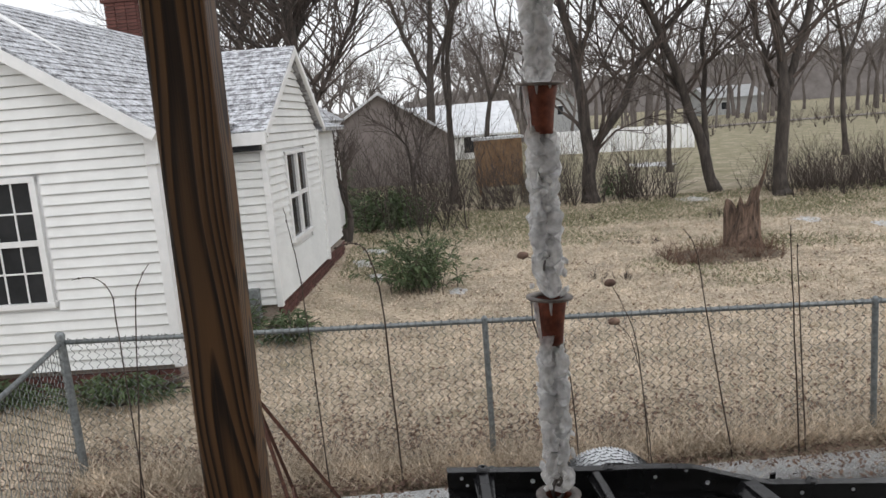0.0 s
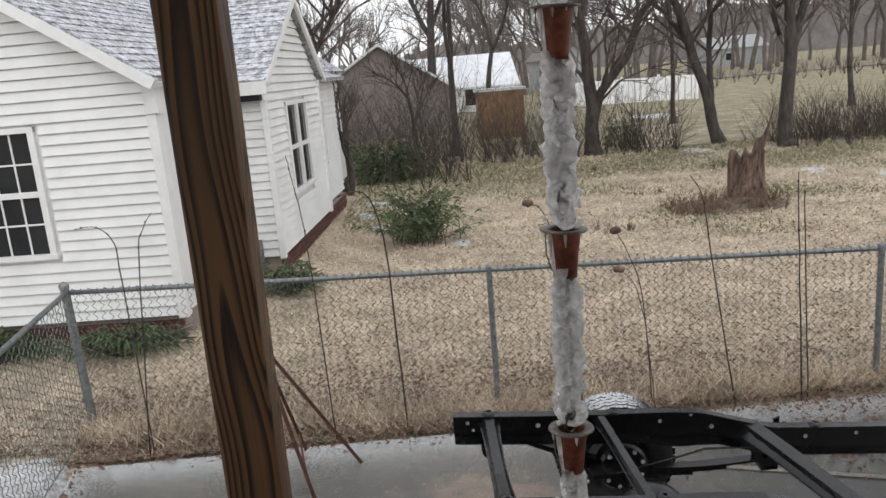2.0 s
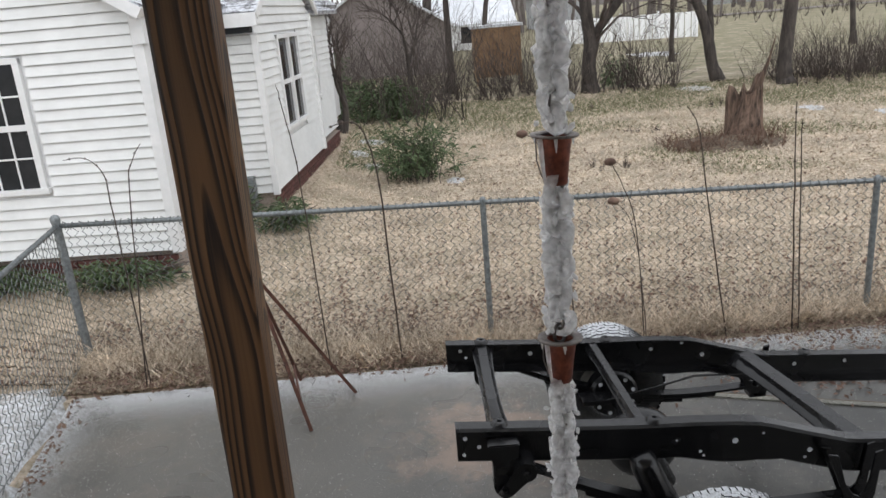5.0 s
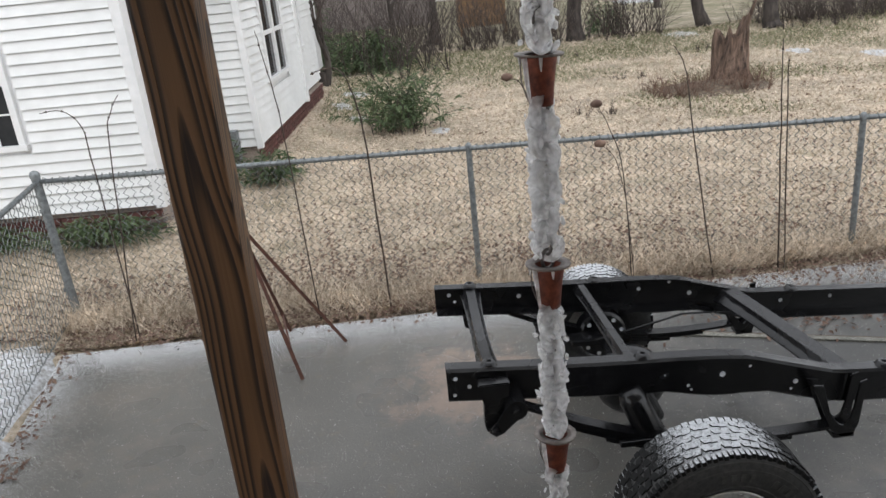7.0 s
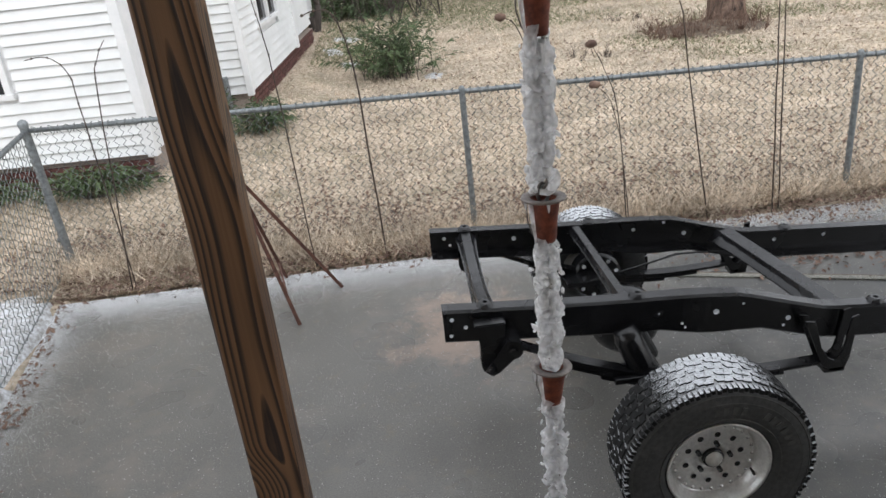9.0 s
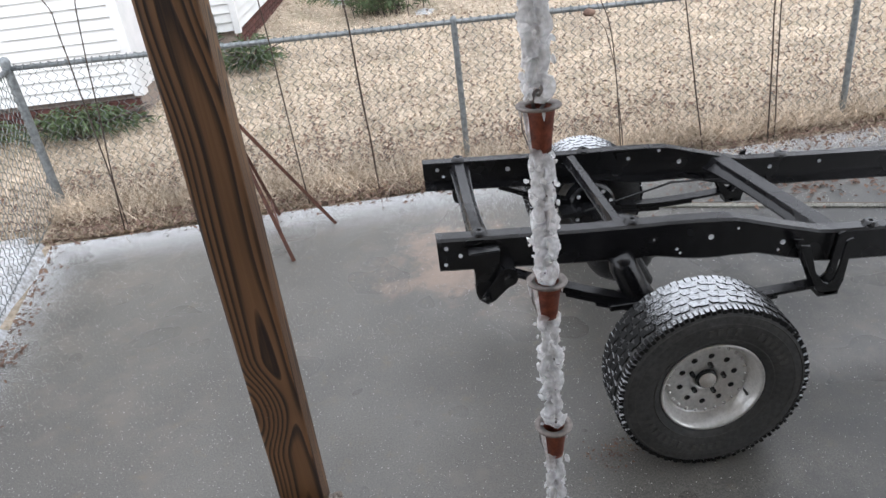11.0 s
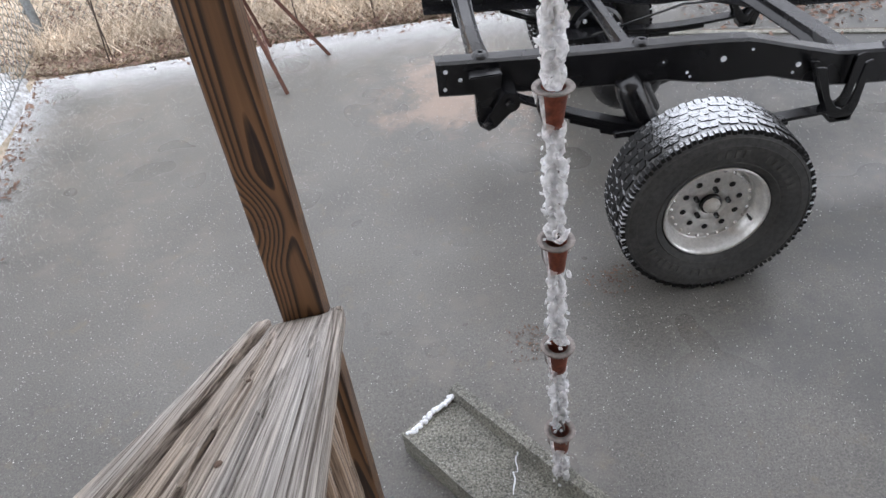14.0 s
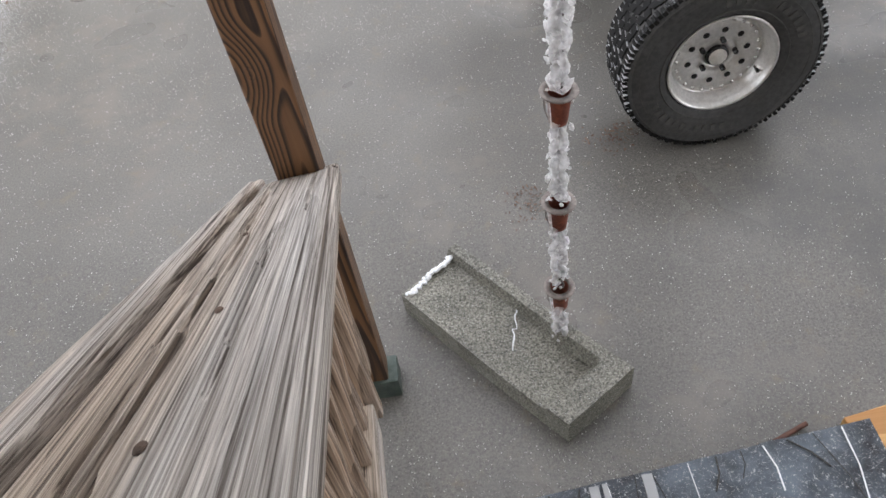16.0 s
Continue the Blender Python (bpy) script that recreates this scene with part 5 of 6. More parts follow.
stalk([(1.66, 0.07), (1.6, 0.87), (1.5, 1.22), (1.4, 1.43)], 5.65, "leaning dead stalk with a seed head", True, 0.005)
stalk([(1.68, 0.1), (1.62, 0.6), (1.54, 0.97), (1.42, 1.12)], 5.6, "short dead stalk with a seed head", True, 0.004)
stalk([(2.33, 0.1), (2.14, 1.19), (2.07, 1.64), (1.98, 1.8)], 5.65, "tall leaning dead stalk")
stalk([(2.88, 0.07), (2.83, 1.13), (2.81, 1.76)], 5.6, "straight dead stalk with short twigs", r=0.007)
stalk([(2.93, 0.09), (2.87, 1.31), (2.86, 1.62)], 5.65, "straight thin dead stalk")


# ---- white house ----
HA = radians(-4.5)
HM = Matrix.Translation((-1.95, 10.15, 0)) @ Matrix.Rotation(HA, 4, "Z")
house = thing("white_house", (-1.95, 10.15, 0), "white vinyl-sided house with snow-dusted shingle roof", "house")


def hbox(name, x0, x1, y0, y1, z0, z1, material, parent=house, label="", bevel=0.0):
    return part(name, one_box(x0, x1, y0, y1, z0, z1, m=HM, bevel=bevel), material, parent, label)


def lap_board(x0, x1, y, z0, z1, axis="x", nrm=-1):
    """One lapped course: foot stands proud of the wall, head lies against it; x0..x1 at the foot, trimmed pairs at the head."""
    bm = bmesh.new()
    (a0, a1), (b0, b1) = x0, x1
    foot, head, back = 0.030 * nrm, 0.004 * nrm, -0.006 * nrm
    def P(u, d, z):
        return HM @ (Vector((u, y + d, z)) if axis == "x" else Vector((y + d, u, z)))
    v = [bm.verts.new(p) for p in (P(a0, foot, z0 + 0.009), P(b0, foot, z0 + 0.009), P(b1, head, z1), P(a1, head, z1), P(a0, back, z0 + 0.009), P(b0, back, z0 + 0.009), P(b1, back, z1), P(a1, back, z1))]
    for q in ((0, 1, 2, 3), (4, 7, 6, 5), (0, 4, 5, 1), (3, 2, 6, 7), (0, 3, 7, 4), (1, 5, 6, 2)):
        bm.faces.new([v[i] for i in q])
    bmesh.ops.recalc_face_normals(bm, faces=bm.faces)
    return bm


def clad(parent, u0, u1, y, z0, z1, left, right, axis, nrm, step=0.107, gaps=()):
    """Courses over a wall; left(z) and right(z) bound it, gaps are (u0, u1, z0, z1)."""
    z = z0
    while z < z1 - 0.01:
        zt = min(z + step, z1)
        spans = [(left(z), left(zt), right(z), right(zt))]
        for g0, g1, h0, h1 in gaps:
            if zt > h0 + 0.03 and z < h1 - 0.03:
                nxt = []
                for l0, l1, r0, r1 in spans:
                    if l0 < g0 < r0:
                        nxt.append((l0, l1, g0, g0))
                    if l0 < g1 < r0:
                        nxt.append((g1, g1, r0, r1))
                    if not (l0 < g0 < r0 or l0 < g1 < r0):
                        nxt.append((l0, l1, r0, r1))
                spans = nxt
        for l0, l1, r0, r1 in spans:
            if r0 - l0 > 0.03:
                part("siding_board", lap_board((l0, min(l1, r1)), (r0, max(l1, r1)), y, z, zt, axis, nrm), M_SIDING, parent)
        z += step


RX, RZ, EZ, SL = -2.92, 4.55, 2.88, 0.645
wall_front = hbox("wall", -5.4, -0.45, -2.37, 8.0, 0.5, 2.85, M_TRIM)
gb = prism(bmesh.new(), [(-5.4, 2.85), (-0.45, 2.85), (RX, RZ - 0.06)], -2.37, -2.2, HM)
part("gable_wall", gb, M_TRIM, house)
clad(wall_front, -5.4, -0.42, -2.385, 0.5, 4.45, lambda z: -5.4 if z < 2.85 else -5.4 + (z - 2.85) / 0.67, lambda z: -0.45 if z < 2.85 else -0.45 - (z - 2.85) / 0.67, "x", -1, gaps=((-2.62, -1.6, 1.17, 2.56),))
hbox("corner_board", -0.50, -0.40, -2.42, -2.30, 0.48, 2.86, M_TRIM, bevel=0.004)
hbox("corner_return", -0.47, -0.36, -2.45, -2.3, 2.55, 2.92, M_TRIM)
hbox("foundation", -5.35, -0.5, -2.33, 7.9, -0.1, 0.5, M_MORTAR)


def roof_plane(name, pts, thick, parent):
    """A quad slab with overlapping shingle courses; pts: eave start, eave end, ridge end, ridge start."""
    a, b, c, d = (HM @ Vector(p) for p in pts)
    nrm = (b - a).cross(d - a).normalized()
    if nrm.z < 0:
        nrm = -nrm
    bm = bmesh.new()
    lo = [bm.verts.new(p - nrm * thick) for p in (a, b, c, d)]
    hi = [bm.verts.new(p) for p in (a, b, c, d)]
    for q in ((hi[0], hi[1], hi[2], hi[3]), (lo[3], lo[2], lo[1], lo[0])):
        bm.faces.new(q)
    for i in range(4):
        bm.faces.new((hi[i], lo[i], lo[(i + 1) % 4], hi[(i + 1) % 4]))
    bmesh.ops.recalc_face_normals(bm, faces=bm.faces)
    roof = part(name, bm, M_SHINGLE, parent, "grey asphalt shingles streaked with sleet")
    n = int((d - a).length / 0.145)
    for i in range(n):
        t0, t1 = i / n, (i + 1.06) / n
        bm = bmesh.new()
        p = [a.lerp(d, t0) + nrm * 0.022, b.lerp(c, t0) + nrm * 0.022, b.lerp(c, min(t1, 1)) + nrm * 0.008, a.lerp(d, min(t1, 1)) + nrm * 0.008]
        v = [bm.verts.new(q) for q in p] + [bm.verts.new(q - nrm * 0.012) for q in p]
        for q in ((0, 1, 2, 3), (0, 4, 5, 1), (1, 5, 6, 2), (3, 2, 6, 7), (0, 3, 7, 4)):
            bm.faces.new([v[k] for k in q])
        bmesh.ops.recalc_face_normals(bm, faces=bm.faces)
        part("shingle_course", bm, M_SHINGLE, roof)
    return roof


roof_plane("main_roof", [(-0.28, -2.62, 2.88), (-0.28, 8.2, 2.88), (RX, 8.2, RZ), (RX, -2.62, RZ)], 0.05, house)
roof_plane("main_roof_back", [(-5.56, -2.62, 2.88), (-5.56, 8.2, 2.88), (RX, 8.2, RZ), (RX, -2.62, RZ)], 0.05, house)
for sx in (1, -1):
    bm = prism(bmesh.new(), [(RX + sx * 2.66, 2.86), (RX, RZ - 0.02), (RX, RZ - 0.135), (RX + sx * 2.60, 2.775)], -2.64, -2.55, HM)
    part("rake_board", bm, M_TRIM, house, "wide white rake board")
    bm = prism(bmesh.new(), [(RX + sx * 2.64, 2.83), (RX, RZ - 0.04), (RX, RZ - 0.08), (RX + sx * 2.6, 2.79)], -2.56, -2.35, HM)
    part("soffit", bm, M_TRIM, house)


def slope(x, y, up=0.0):
    return HM @ Vector((x, y, 2.88 + (-0.28 - x) * (RZ - 2.88) / (-0.28 - RX) + up))


part("valley_flashing", tube(bmesh.new(), [slope(-2.75, -1.36, 0.03), slope(-2.36, -1.33, 0.03), slope(-1.7, -1.29, 0.02)], [0.05, 0.045, 0.01], 6), M_TRIM, house, "white flashing where two roof slopes meet")


def window(name, u0, u1, z0, z1, y, axis, nrm, cols, rows):
    """A sash window: casing, two sashes with bars, dark panes."""
    def B(a0, a1, d0, d1, h0, h1):
        d0, d1 = sorted((y + nrm * d0, y + nrm * d1))
        return one_box(a0, a1, d0, d1, h0, h1, m=HM, bevel=0.003) if axis == "x" else one_box(d0, d1, a0, a1, h0, h1, m=HM, bevel=0.003)
    c = 0.055
    w = part(name, B(u0, u1, -0.02, 0.01, z0, z1), M_PANE_SHADE, house, "dark double-hung window with white bars")
    for nm, q in (("casing", (u0 - c, u0 + 0.012, -0.02, 0.05, z0 - c, z1 + c)), ("casing", (u1 - 0.012, u1 + c, -0.02, 0.05, z0 - c, z1 + c)), ("head_casing", (u0 - c, u1 + c, -0.02, 0.052, z1, z1 + c)), ("sill", (u0 - c - 0.02, u1 + c + 0.02, -0.02, 0.07, z0 - c, z0))):
        part(nm, B(*q), M_TRIM, w)
    zm = (z0 + z1) / 2
    part("meeting_rail", B(u0, u1, 0.0, 0.035, zm - 0.03, zm + 0.03), M_TRIM, w)
    for k in range(1, cols):
        u = u0 + (u1 - u0) * k / cols
        part("glazing_bar", B(u - 0.009, u + 0.009, 0.0, 0.022, z0, z1), M_TRIM, w)
    for h0, h1 in ((z0, zm), (zm, z1)):
        for k in range(1, rows):
            z = h0 + (h1 - h0) * k / rows
            part("glazing_bar", B(u0, u1, 0.0, 0.022, z - 0.009, z + 0.009), M_TRIM, w)
    return w


window("front_window", -2.56, -1.7, 1.24, 2.46, -2.37, "x", -1, 4, 2)

# east wing with its gable
wing = hbox("wing_wall", -3.0, -0.03, 0.03, 3.42, 0.5, 2.8, M_TRIM)
part("wing_gable", prism(bmesh.new(), [(0.03, 2.8), (3.42, 2.8), (1.9, 3.9)], 0.03, 0.2, HM @ Matrix.Rotation(radians(90), 4, "Z")), M_TRIM, house)
clad(wing, 0, 3.4, -0.015, 0.5, 3.85, lambda z: 0.0 if z < 2.75 else (z - 2.75) / 0.6, lambda z: 3.42 if z < 2.75 else 3.42 - (z - 2.75) / 0.74, "y", 1, step=0.112, gaps=((1.0, 2.36, 1.14, 2.5),))
clad(wing, -2.0, 0.0, 0.015, 0.5, 2.72, lambda z: -2.0, lambda z: 0.0, "x", -1, step=0.112)
hbox("wing_corner_board", -0.035, 0.045, -0.048, 0.03, 0.48, 2.54, M_TRIM, bevel=0.004)
hbox("wing_far_corner_board", -0.09, 0.04, 3.36, 3.47, 0.48, 2.74, M_TRIM)
roof_plane("wing_roof", [(-3.2, -0.22, 2.78), (0.12, -0.22, 2.78), (0.12, 1.93, 4.0), (-3.2, 1.93, 4.0)], 0.05, house)
roof_plane("wing_roof_back", [(-3.2, 3.66, 2.78), (0.12, 3.66, 2.78), (0.12, 1.93, 4.0), (-3.2, 1.93, 4.0)], 0.05, house)
for y1, lab in ((-0.24, "front"), (3.68, "rear")):
    bm = bmesh.new()
    sy = 1 if y1 < 1 else -1
    o = [(y1, 2.77), (1.93, 3.99), (1.93, 3.88), (y1 + 0.06 * sy, 2.70)]
    prism(bm, o, -0.13, -0.08, HM @ Matrix.Rotation(radians(90), 4, "Z"))
    part("wing_rake_board", bm, M_TRIM, house)
hbox("wing_fascia", -2.6, 0.12, -0.25, -0.2, 2.62, 2.78, M_TRIM)
# Solid dark strip standing in for the shade below the wing fascia.
hbox("eave_shade_strip", -2.6, 0.0, -0.17, -0.05, 2.545, 2.618, M_PANE_SHADE, label="dark strip painted for the shade under the wing eave")
window("side_window", 1.08, 1.66, 1.22, 2.42, -0.02, "y", 1, 1, 1)
window("side_window", 1.74, 2.3, 1.22, 2.42, -0.02, "y", 1, 1, 1)
back = hbox("back_wall", -3.0, -0.14, 3.45, 5.6, 0.55, 2.75, M_TRIM)
clad(back, 3.47, 5.6, -0.13, 0.55, 2.7, lambda z: 3.48, lambda z: 5.6, "y", 1, step=0.112, gaps=((3.72, 4.3, 1.3, 2.4),))
window("back_window", 3.78, 4.24, 1.35, 2.36, -0.14, "y", 1, 1, 1)
roof_plane("back_roof", [(0.1, 3.5, 2.75), (0.1, 5.8, 2.75), (-1.6, 5.8, 3.3), (-1.6, 3.5, 3.3)], 0.05, house)
hbox("wing_foundation", -2.9, -0.05, 0.05, 5.4, -0.1, 0.5, M_MORTAR)
brick_me = bpy.data.meshes.new("brick")
bb = one_box(0, 0.05, 0, 0.2, 0, 0.057)
bb.to_mesh(brick_me)
bb.free()
brick_me.materials.append(M_BRICK)
for r in range(8):
    for k in range(24):
        y = 0.06 + k * 0.213 + (0.1 if r % 2 else 0)
        piece("brick", brick_me, HM @ pose(-0.075, y, -0.03 + r * 0.067), wing)
for r in range(6):
    for k in range(18):
        piece("brick", brick_me, HM @ pose(-4.4 + k * 0.213 + (0.1 if r % 2 else 0), -2.335, 0.05 + r * 0.067, 0, 0, -90), wall_front)
chimney = hbox("chimney", -4.35, -3.72, 5.6, 6.2, 3.5, 5.5, M_MORTAR, label="square red brick chimney")
for r in range(26):
    for k in range(3):
        piece("brick", brick_me, HM @ pose(-4.36 + k * 0.212, 5.61, 3.75 + r * 0.067, 0, 0, -90), chimney)
    for k in range(3):
        piece("brick", brick_me, HM @ pose(-3.745, 5.58 + k * 0.212, 3.75 + r * 0.067), chimney)
part("chimney_cap", one_box(-4.42, -3.66, 5.53, 6.27, 5.49, 5.56, m=HM, bevel=0.01), M_BRICK, chimney)
vent = thing("meter_box", HM @ Vector((-0.35, -0.1, 0)), "grey utility fitting against the house wall", "utility box")
part("box_body", one_box(-0.42, -0.25, -0.14, -0.02, 0.35, 0.75, m=HM, bevel=0.01), M_GALV, vent)
part("pipe", tube(bmesh.new(), [HM @ Vector((-0.3, -0.1, 0.0)), HM @ Vector((-0.3, -0.1, 0.4))], 0.025, 10), M_GALV, vent)


# ---- shrubs and trees ----
def branch_tree(seed, base, height, r0, lean=(0, 0), forks=3, levels=5, spread_a=0.55, twig=0.006, first=0.3, sides=(9, 7, 6, 4, 3, 3, 3), up=0.12, plain=False):
    """Two meshes' worth of geometry for a bare tree: limbs, and fine twigs."""
    rg = random.Random(seed)
    big, fine = ([], []), ([], [])

    def seg(store, p, d, r1, r2, ln, n, bend):
        vs, fs = store
        steps = 4 if n > 4 else (1 if plain and n == 3 else 2)
        prev = None
        for i in range(steps + 1):
            t = i / steps
            if i:
                d = (d + Vector((rg.uniform(-1, 1), rg.uniform(-1, 1), rg.uniform(-0.4, 0.7))) * bend).normalized()
                p = p + d * ln / steps
            r = r1 + (r2 - r1) * t
            a = d.orthogonal().normalized()
            b = d.cross(a)
            k = len(vs)
            for q in range(n):
                an = 2 * math.pi * q / n
                vs.append(p + (a * math.cos(an) + b * math.sin(an)) * r)
            if prev is not None:
                for q in range(n):
                    fs.append((prev + q, prev + (q + 1) % n, k + (q + 1) % n, k + q))
            prev = k
        return p, d

    def grow(p, d, r, ln, lv):
        n = sides[min(lv, len(sides) - 1)]
        store = big if lv <= 2 else fine
        p2, d2 = seg(store, p, d, r, r * 0.68, ln, n, 0.09 + 0.035 * lv)
        if lv >= levels or r < twig * 0.6:
            return
        kids = 2 if lv == 0 else (forks if rg.random() < 0.7 else forks - 1)
        for k in range(kids):
            az = rg.uniform(0, 6.283)
            sp = spread_a * rg.uniform(0.5, 1.25)
            o = d2.orthogonal().normalized()
            o.rotate(Matrix.Rotation(az, 3, d2))
            nd = (d2 * math.cos(sp) + o * math.sin(sp) + Vector((0, 0, up))).normalized()
            at = p2 if k < 2 else p.lerp(p2, rg.uniform(0.4, 0.9))
            grow(at, nd, max(twig * 0.5, r * rg.uniform(0.5, 0.72)), ln * rg.uniform(0.62, 0.88), lv + 1)

    d0 = Vector((lean[0], lean[1], 1)).normalized()
    grow(Vector(base) - Vector((0, 0, 0.15)), d0, r0, height * first, 0)
    return big, fine


def tree(name, label, *a, **k):
    th = thing(name, a[1], label, "tree", "bare trees behind the yard")
    big, fine = branch_tree(*a, **k)
    for nm, (vs, fs), m in (("trunk", big, M_BARK), ("crown", fine, M_TWIG)):
        ob = raw(nm, vs, fs, m, nm == "trunk")
        ob.parent = th
        ob.matrix_parent_inverse = Matrix.Translation(-Vector(a[1]))
    flare = lathe(bmesh.new(), [(a[3] * 1.7, -0.1), (a[3] * 1.3, 0.15), (a[3] * 1.0, 0.5)], 10, Matrix.Translation(a[1]))
    part("root_flare", flare, M_BARK, th, smooth=True)
    return th


def limbed_tree(label, seed, base, limbs, tw=26):
    """A tree along given limbs, each a list of (x, z, radius) near the base's y, with branches grown from them."""
    rg = random.Random(seed)
    th = thing("bare_tree", base, label, "tree", "bare trees behind the yard")
    bm = bmesh.new()
    fine_v, fine_f = [], []
    for li, limb in enumerate(limbs):
        pts, rad = [], []
        for i in range(len(limb) - 1):
            (x0, z0, r0), (x1, z1, r1) = limb[i], limb[i + 1]
            for k in range(6):
                t = k / 6
                pts.append(Vector((x0 + (x1 - x0) * t + 0.05 * noise.noise((z0 + t * (z1 - z0), li, seed)), base[1] + 0.25 * noise.noise((z0 * 0.5 + t, seed, li * 3)) + (0.05 * li * z0), z0 + (z1 - z0) * t)))
                rad.append((r0 + (r1 - r0) * t) * (1 + 0.08 * noise.noise((t * 5, i, seed))))
        pts.append(Vector((limb[-1][0], pts[-1].y, limb[-1][1])))
        rad.append(limb[-1][2])
        rad = [q * 0.62 for q in rad]
        tube(bm, pts, rad, 11)
        for k in range(tw):
            i = rg.randint(len(pts) // 3 if li == 0 else 3, len(pts) - 1)
            d = (rg.uniform(-1, 1), rg.uniform(-1, 1))
            ln = rg.uniform(2.2, 6.0)
            big, fine = branch_tree(seed * 50 + li * 17 + k, pts[i] + Vector((0, 0, 0.15)), ln, min(rad[i] * 0.5, rg.uniform(0.025, 0.06)), (d[0] * 1.3, d[1] * 1.3), 3, 4, 0.6, 0.008, 0.34, sides=(5, 4, 3, 3, 3), up=0.05)
            for vs, fs in (big, fine):
                q = len(fine_v)
                fine_v.extend(vs)
                fine_f.extend([tuple(a + q for a in f) for f in fs])
    part("trunk", bm, M_BARK, th, smooth=True)
    ob = raw("crown", fine_v, fine_f, M_TWIG)
    ob.parent, ob.matrix_parent_inverse = th, Matrix.Translation(-Vector(base))


limbed_tree("large bare tree forking low over the lawn", 4, (5.05, 22.3, 0),
            [[(5.0, -0.1, 0.5), (4.98, 0.4, 0.34), (5.0, 1.3, 0.30), (4.85, 3.0, 0.25), (4.7, 4.4, 0.21), (4.3, 6.2, 0.16), (4.1, 9, 0.08), (4.3, 12, 0.02)],
             [(5.05, 1.0, 0.24), (5.3, 1.75, 0.2), (6.1, 2.75, 0.17), (6.5, 3.8, 0.15), (7.4, 4.8, 0.13), (8.4, 5.7, 0.11), (9.6, 8.0, 0.05), (10, 10, 0.02)],
             [(4.75, 3.9, 0.12), (5.3, 5.0, 0.10), (5.8, 7.2, 0.07), (6.2, 10, 0.02)]])
limbed_tree("bare tree with a leaning trunk", 9, (8.75, 22.4, 0),
            [[(8.75, -0.1, 0.4), (8.6, 0.4, 0.27), (8.2, 1.9, 0.23), (7.75, 3.3, 0.2), (7.2, 4.8, 0.16), (6.3, 6.5, 0.12), (5.6, 9, 0.05), (5.2, 11, 0.02)],
             [(8.45, 1.2, 0.16), (8.5, 2.6, 0.13), (8.5, 4.2, 0.11), (8.9, 6.4, 0.09), (9.2, 10, 0.02)],
             [(7.9, 2.9, 0.12), (7.3, 3.8, 0.1), (6.7, 4.3, 0.08), (5.8, 5.4, 0.05), (5, 7, 0.02)]])
limbed_tree("upright bare tree splitting into two stems", 12, (9.95, 20.6, 0),
            [[(9.9, -0.1, 0.42), (9.85, 0.4, 0.29), (9.9, 2.4, 0.26), (9.85, 3.6, 0.2), (9.6, 5.2, 0.16), (9.5, 8, 0.09), (9.3, 12, 0.02)],
             [(9.9, 2.3, 0.2), (10.2, 3.4, 0.17), (10.8, 5.0, 0.14), (11.3, 7.5, 0.08), (11.8, 11, 0.02)],
             [(9.8, 2.9, 0.1), (9.4, 4.2, 0.09), (9.0, 6.2, 0.06), (8.6, 9, 0.02)]])
limbed_tree("bare tree with sawn limbs behind the house", 21, (-3.0, 21.5, 0),
            [[(-2.95, -0.1, 0.36), (-2.95, 0.5, 0.27), (-2.95, 2.2, 0.25), (-3.0, 4.0, 0.23), (-3.05, 5.4, 0.22), (-3.1, 5.9, 0.18)],
             [(-3.05, 5.2, 0.15), (-2.75, 5.6, 0.14), (-2.7, 5.95, 0.12)],
             [(-3.0, 4.2, 0.13), (-3.6, 4.8, 0.12), (-4.4, 5.3, 0.1), (-5.2, 6.5, 0.06), (-5.5, 8, 0.02)],
             [(-2.95, 3.0, 0.12), (-2.2, 4.2, 0.1), (-1.4, 5.6, 0.08), (-0.8, 7.5, 0.03)]], 34)
limbed_tree("spreading bare tree far behind the house", 52, (-6.6, 29, 0),
            [[(-6.6, -0.1, 0.4), (-6.5, 2.5, 0.3), (-6.2, 5, 0.22), (-5.6, 7.5, 0.15), (-5.2, 11, 0.03)],
             [(-6.5, 3, 0.2), (-7.4, 5, 0.16), (-8.2, 8, 0.08), (-8.6, 11, 0.02)],
             [(-6.3, 4.2, 0.16), (-5.0, 5.6, 0.13), (-3.8, 7.6, 0.08), (-3.2, 10, 0.02)]], 40)
limbed_tree("bare tree behind the garage", 57, (1.0, 44, 0),
            [[(1.0, -0.1, 0.5), (1.1, 4, 0.36), (1.4, 8, 0.24), (1.8, 13, 0.05)],
             [(1.1, 4.5, 0.24), (0.0, 7, 0.2), (-1.2, 11, 0.06)],
             [(1.2, 5, 0.2), (2.6, 8, 0.16), (4, 12, 0.04)]], 40)
tree("bare_tree", "thin bare tree behind the shrubs", 23, (1.15, 25.5, 0), 10, 0.14, (0.0, 0), 3, 7, 0.45, 0.008, 0.3)
tree("bare_tree", "bare tree beside the garage", 27, (-0.1, 22.5, 0), 6, 0.09, (0.02, 0), 4, 5, 0.6, 0.008, 0.22)
tree("bare_tree", "slim bare tree by the white fence", 31, (9.9, 30, 0), 12, 0.1, (0.05, 0), 3, 7, 0.45, 0.01, 0.28)
tree("bare_tree", "bare tree at the far end of the lawn", 33, (17.5, 31, 0), 13, 0.12, (-0.05, 0), 3, 7, 0.45, 0.01, 0.28)
tree("bare_tree", "bare tree at the far end of the lawn", 35, (3.6, 40, 0), 13, 0.16, (0.05, 0), 3, 7, 0.45, 0.01, 0.28)
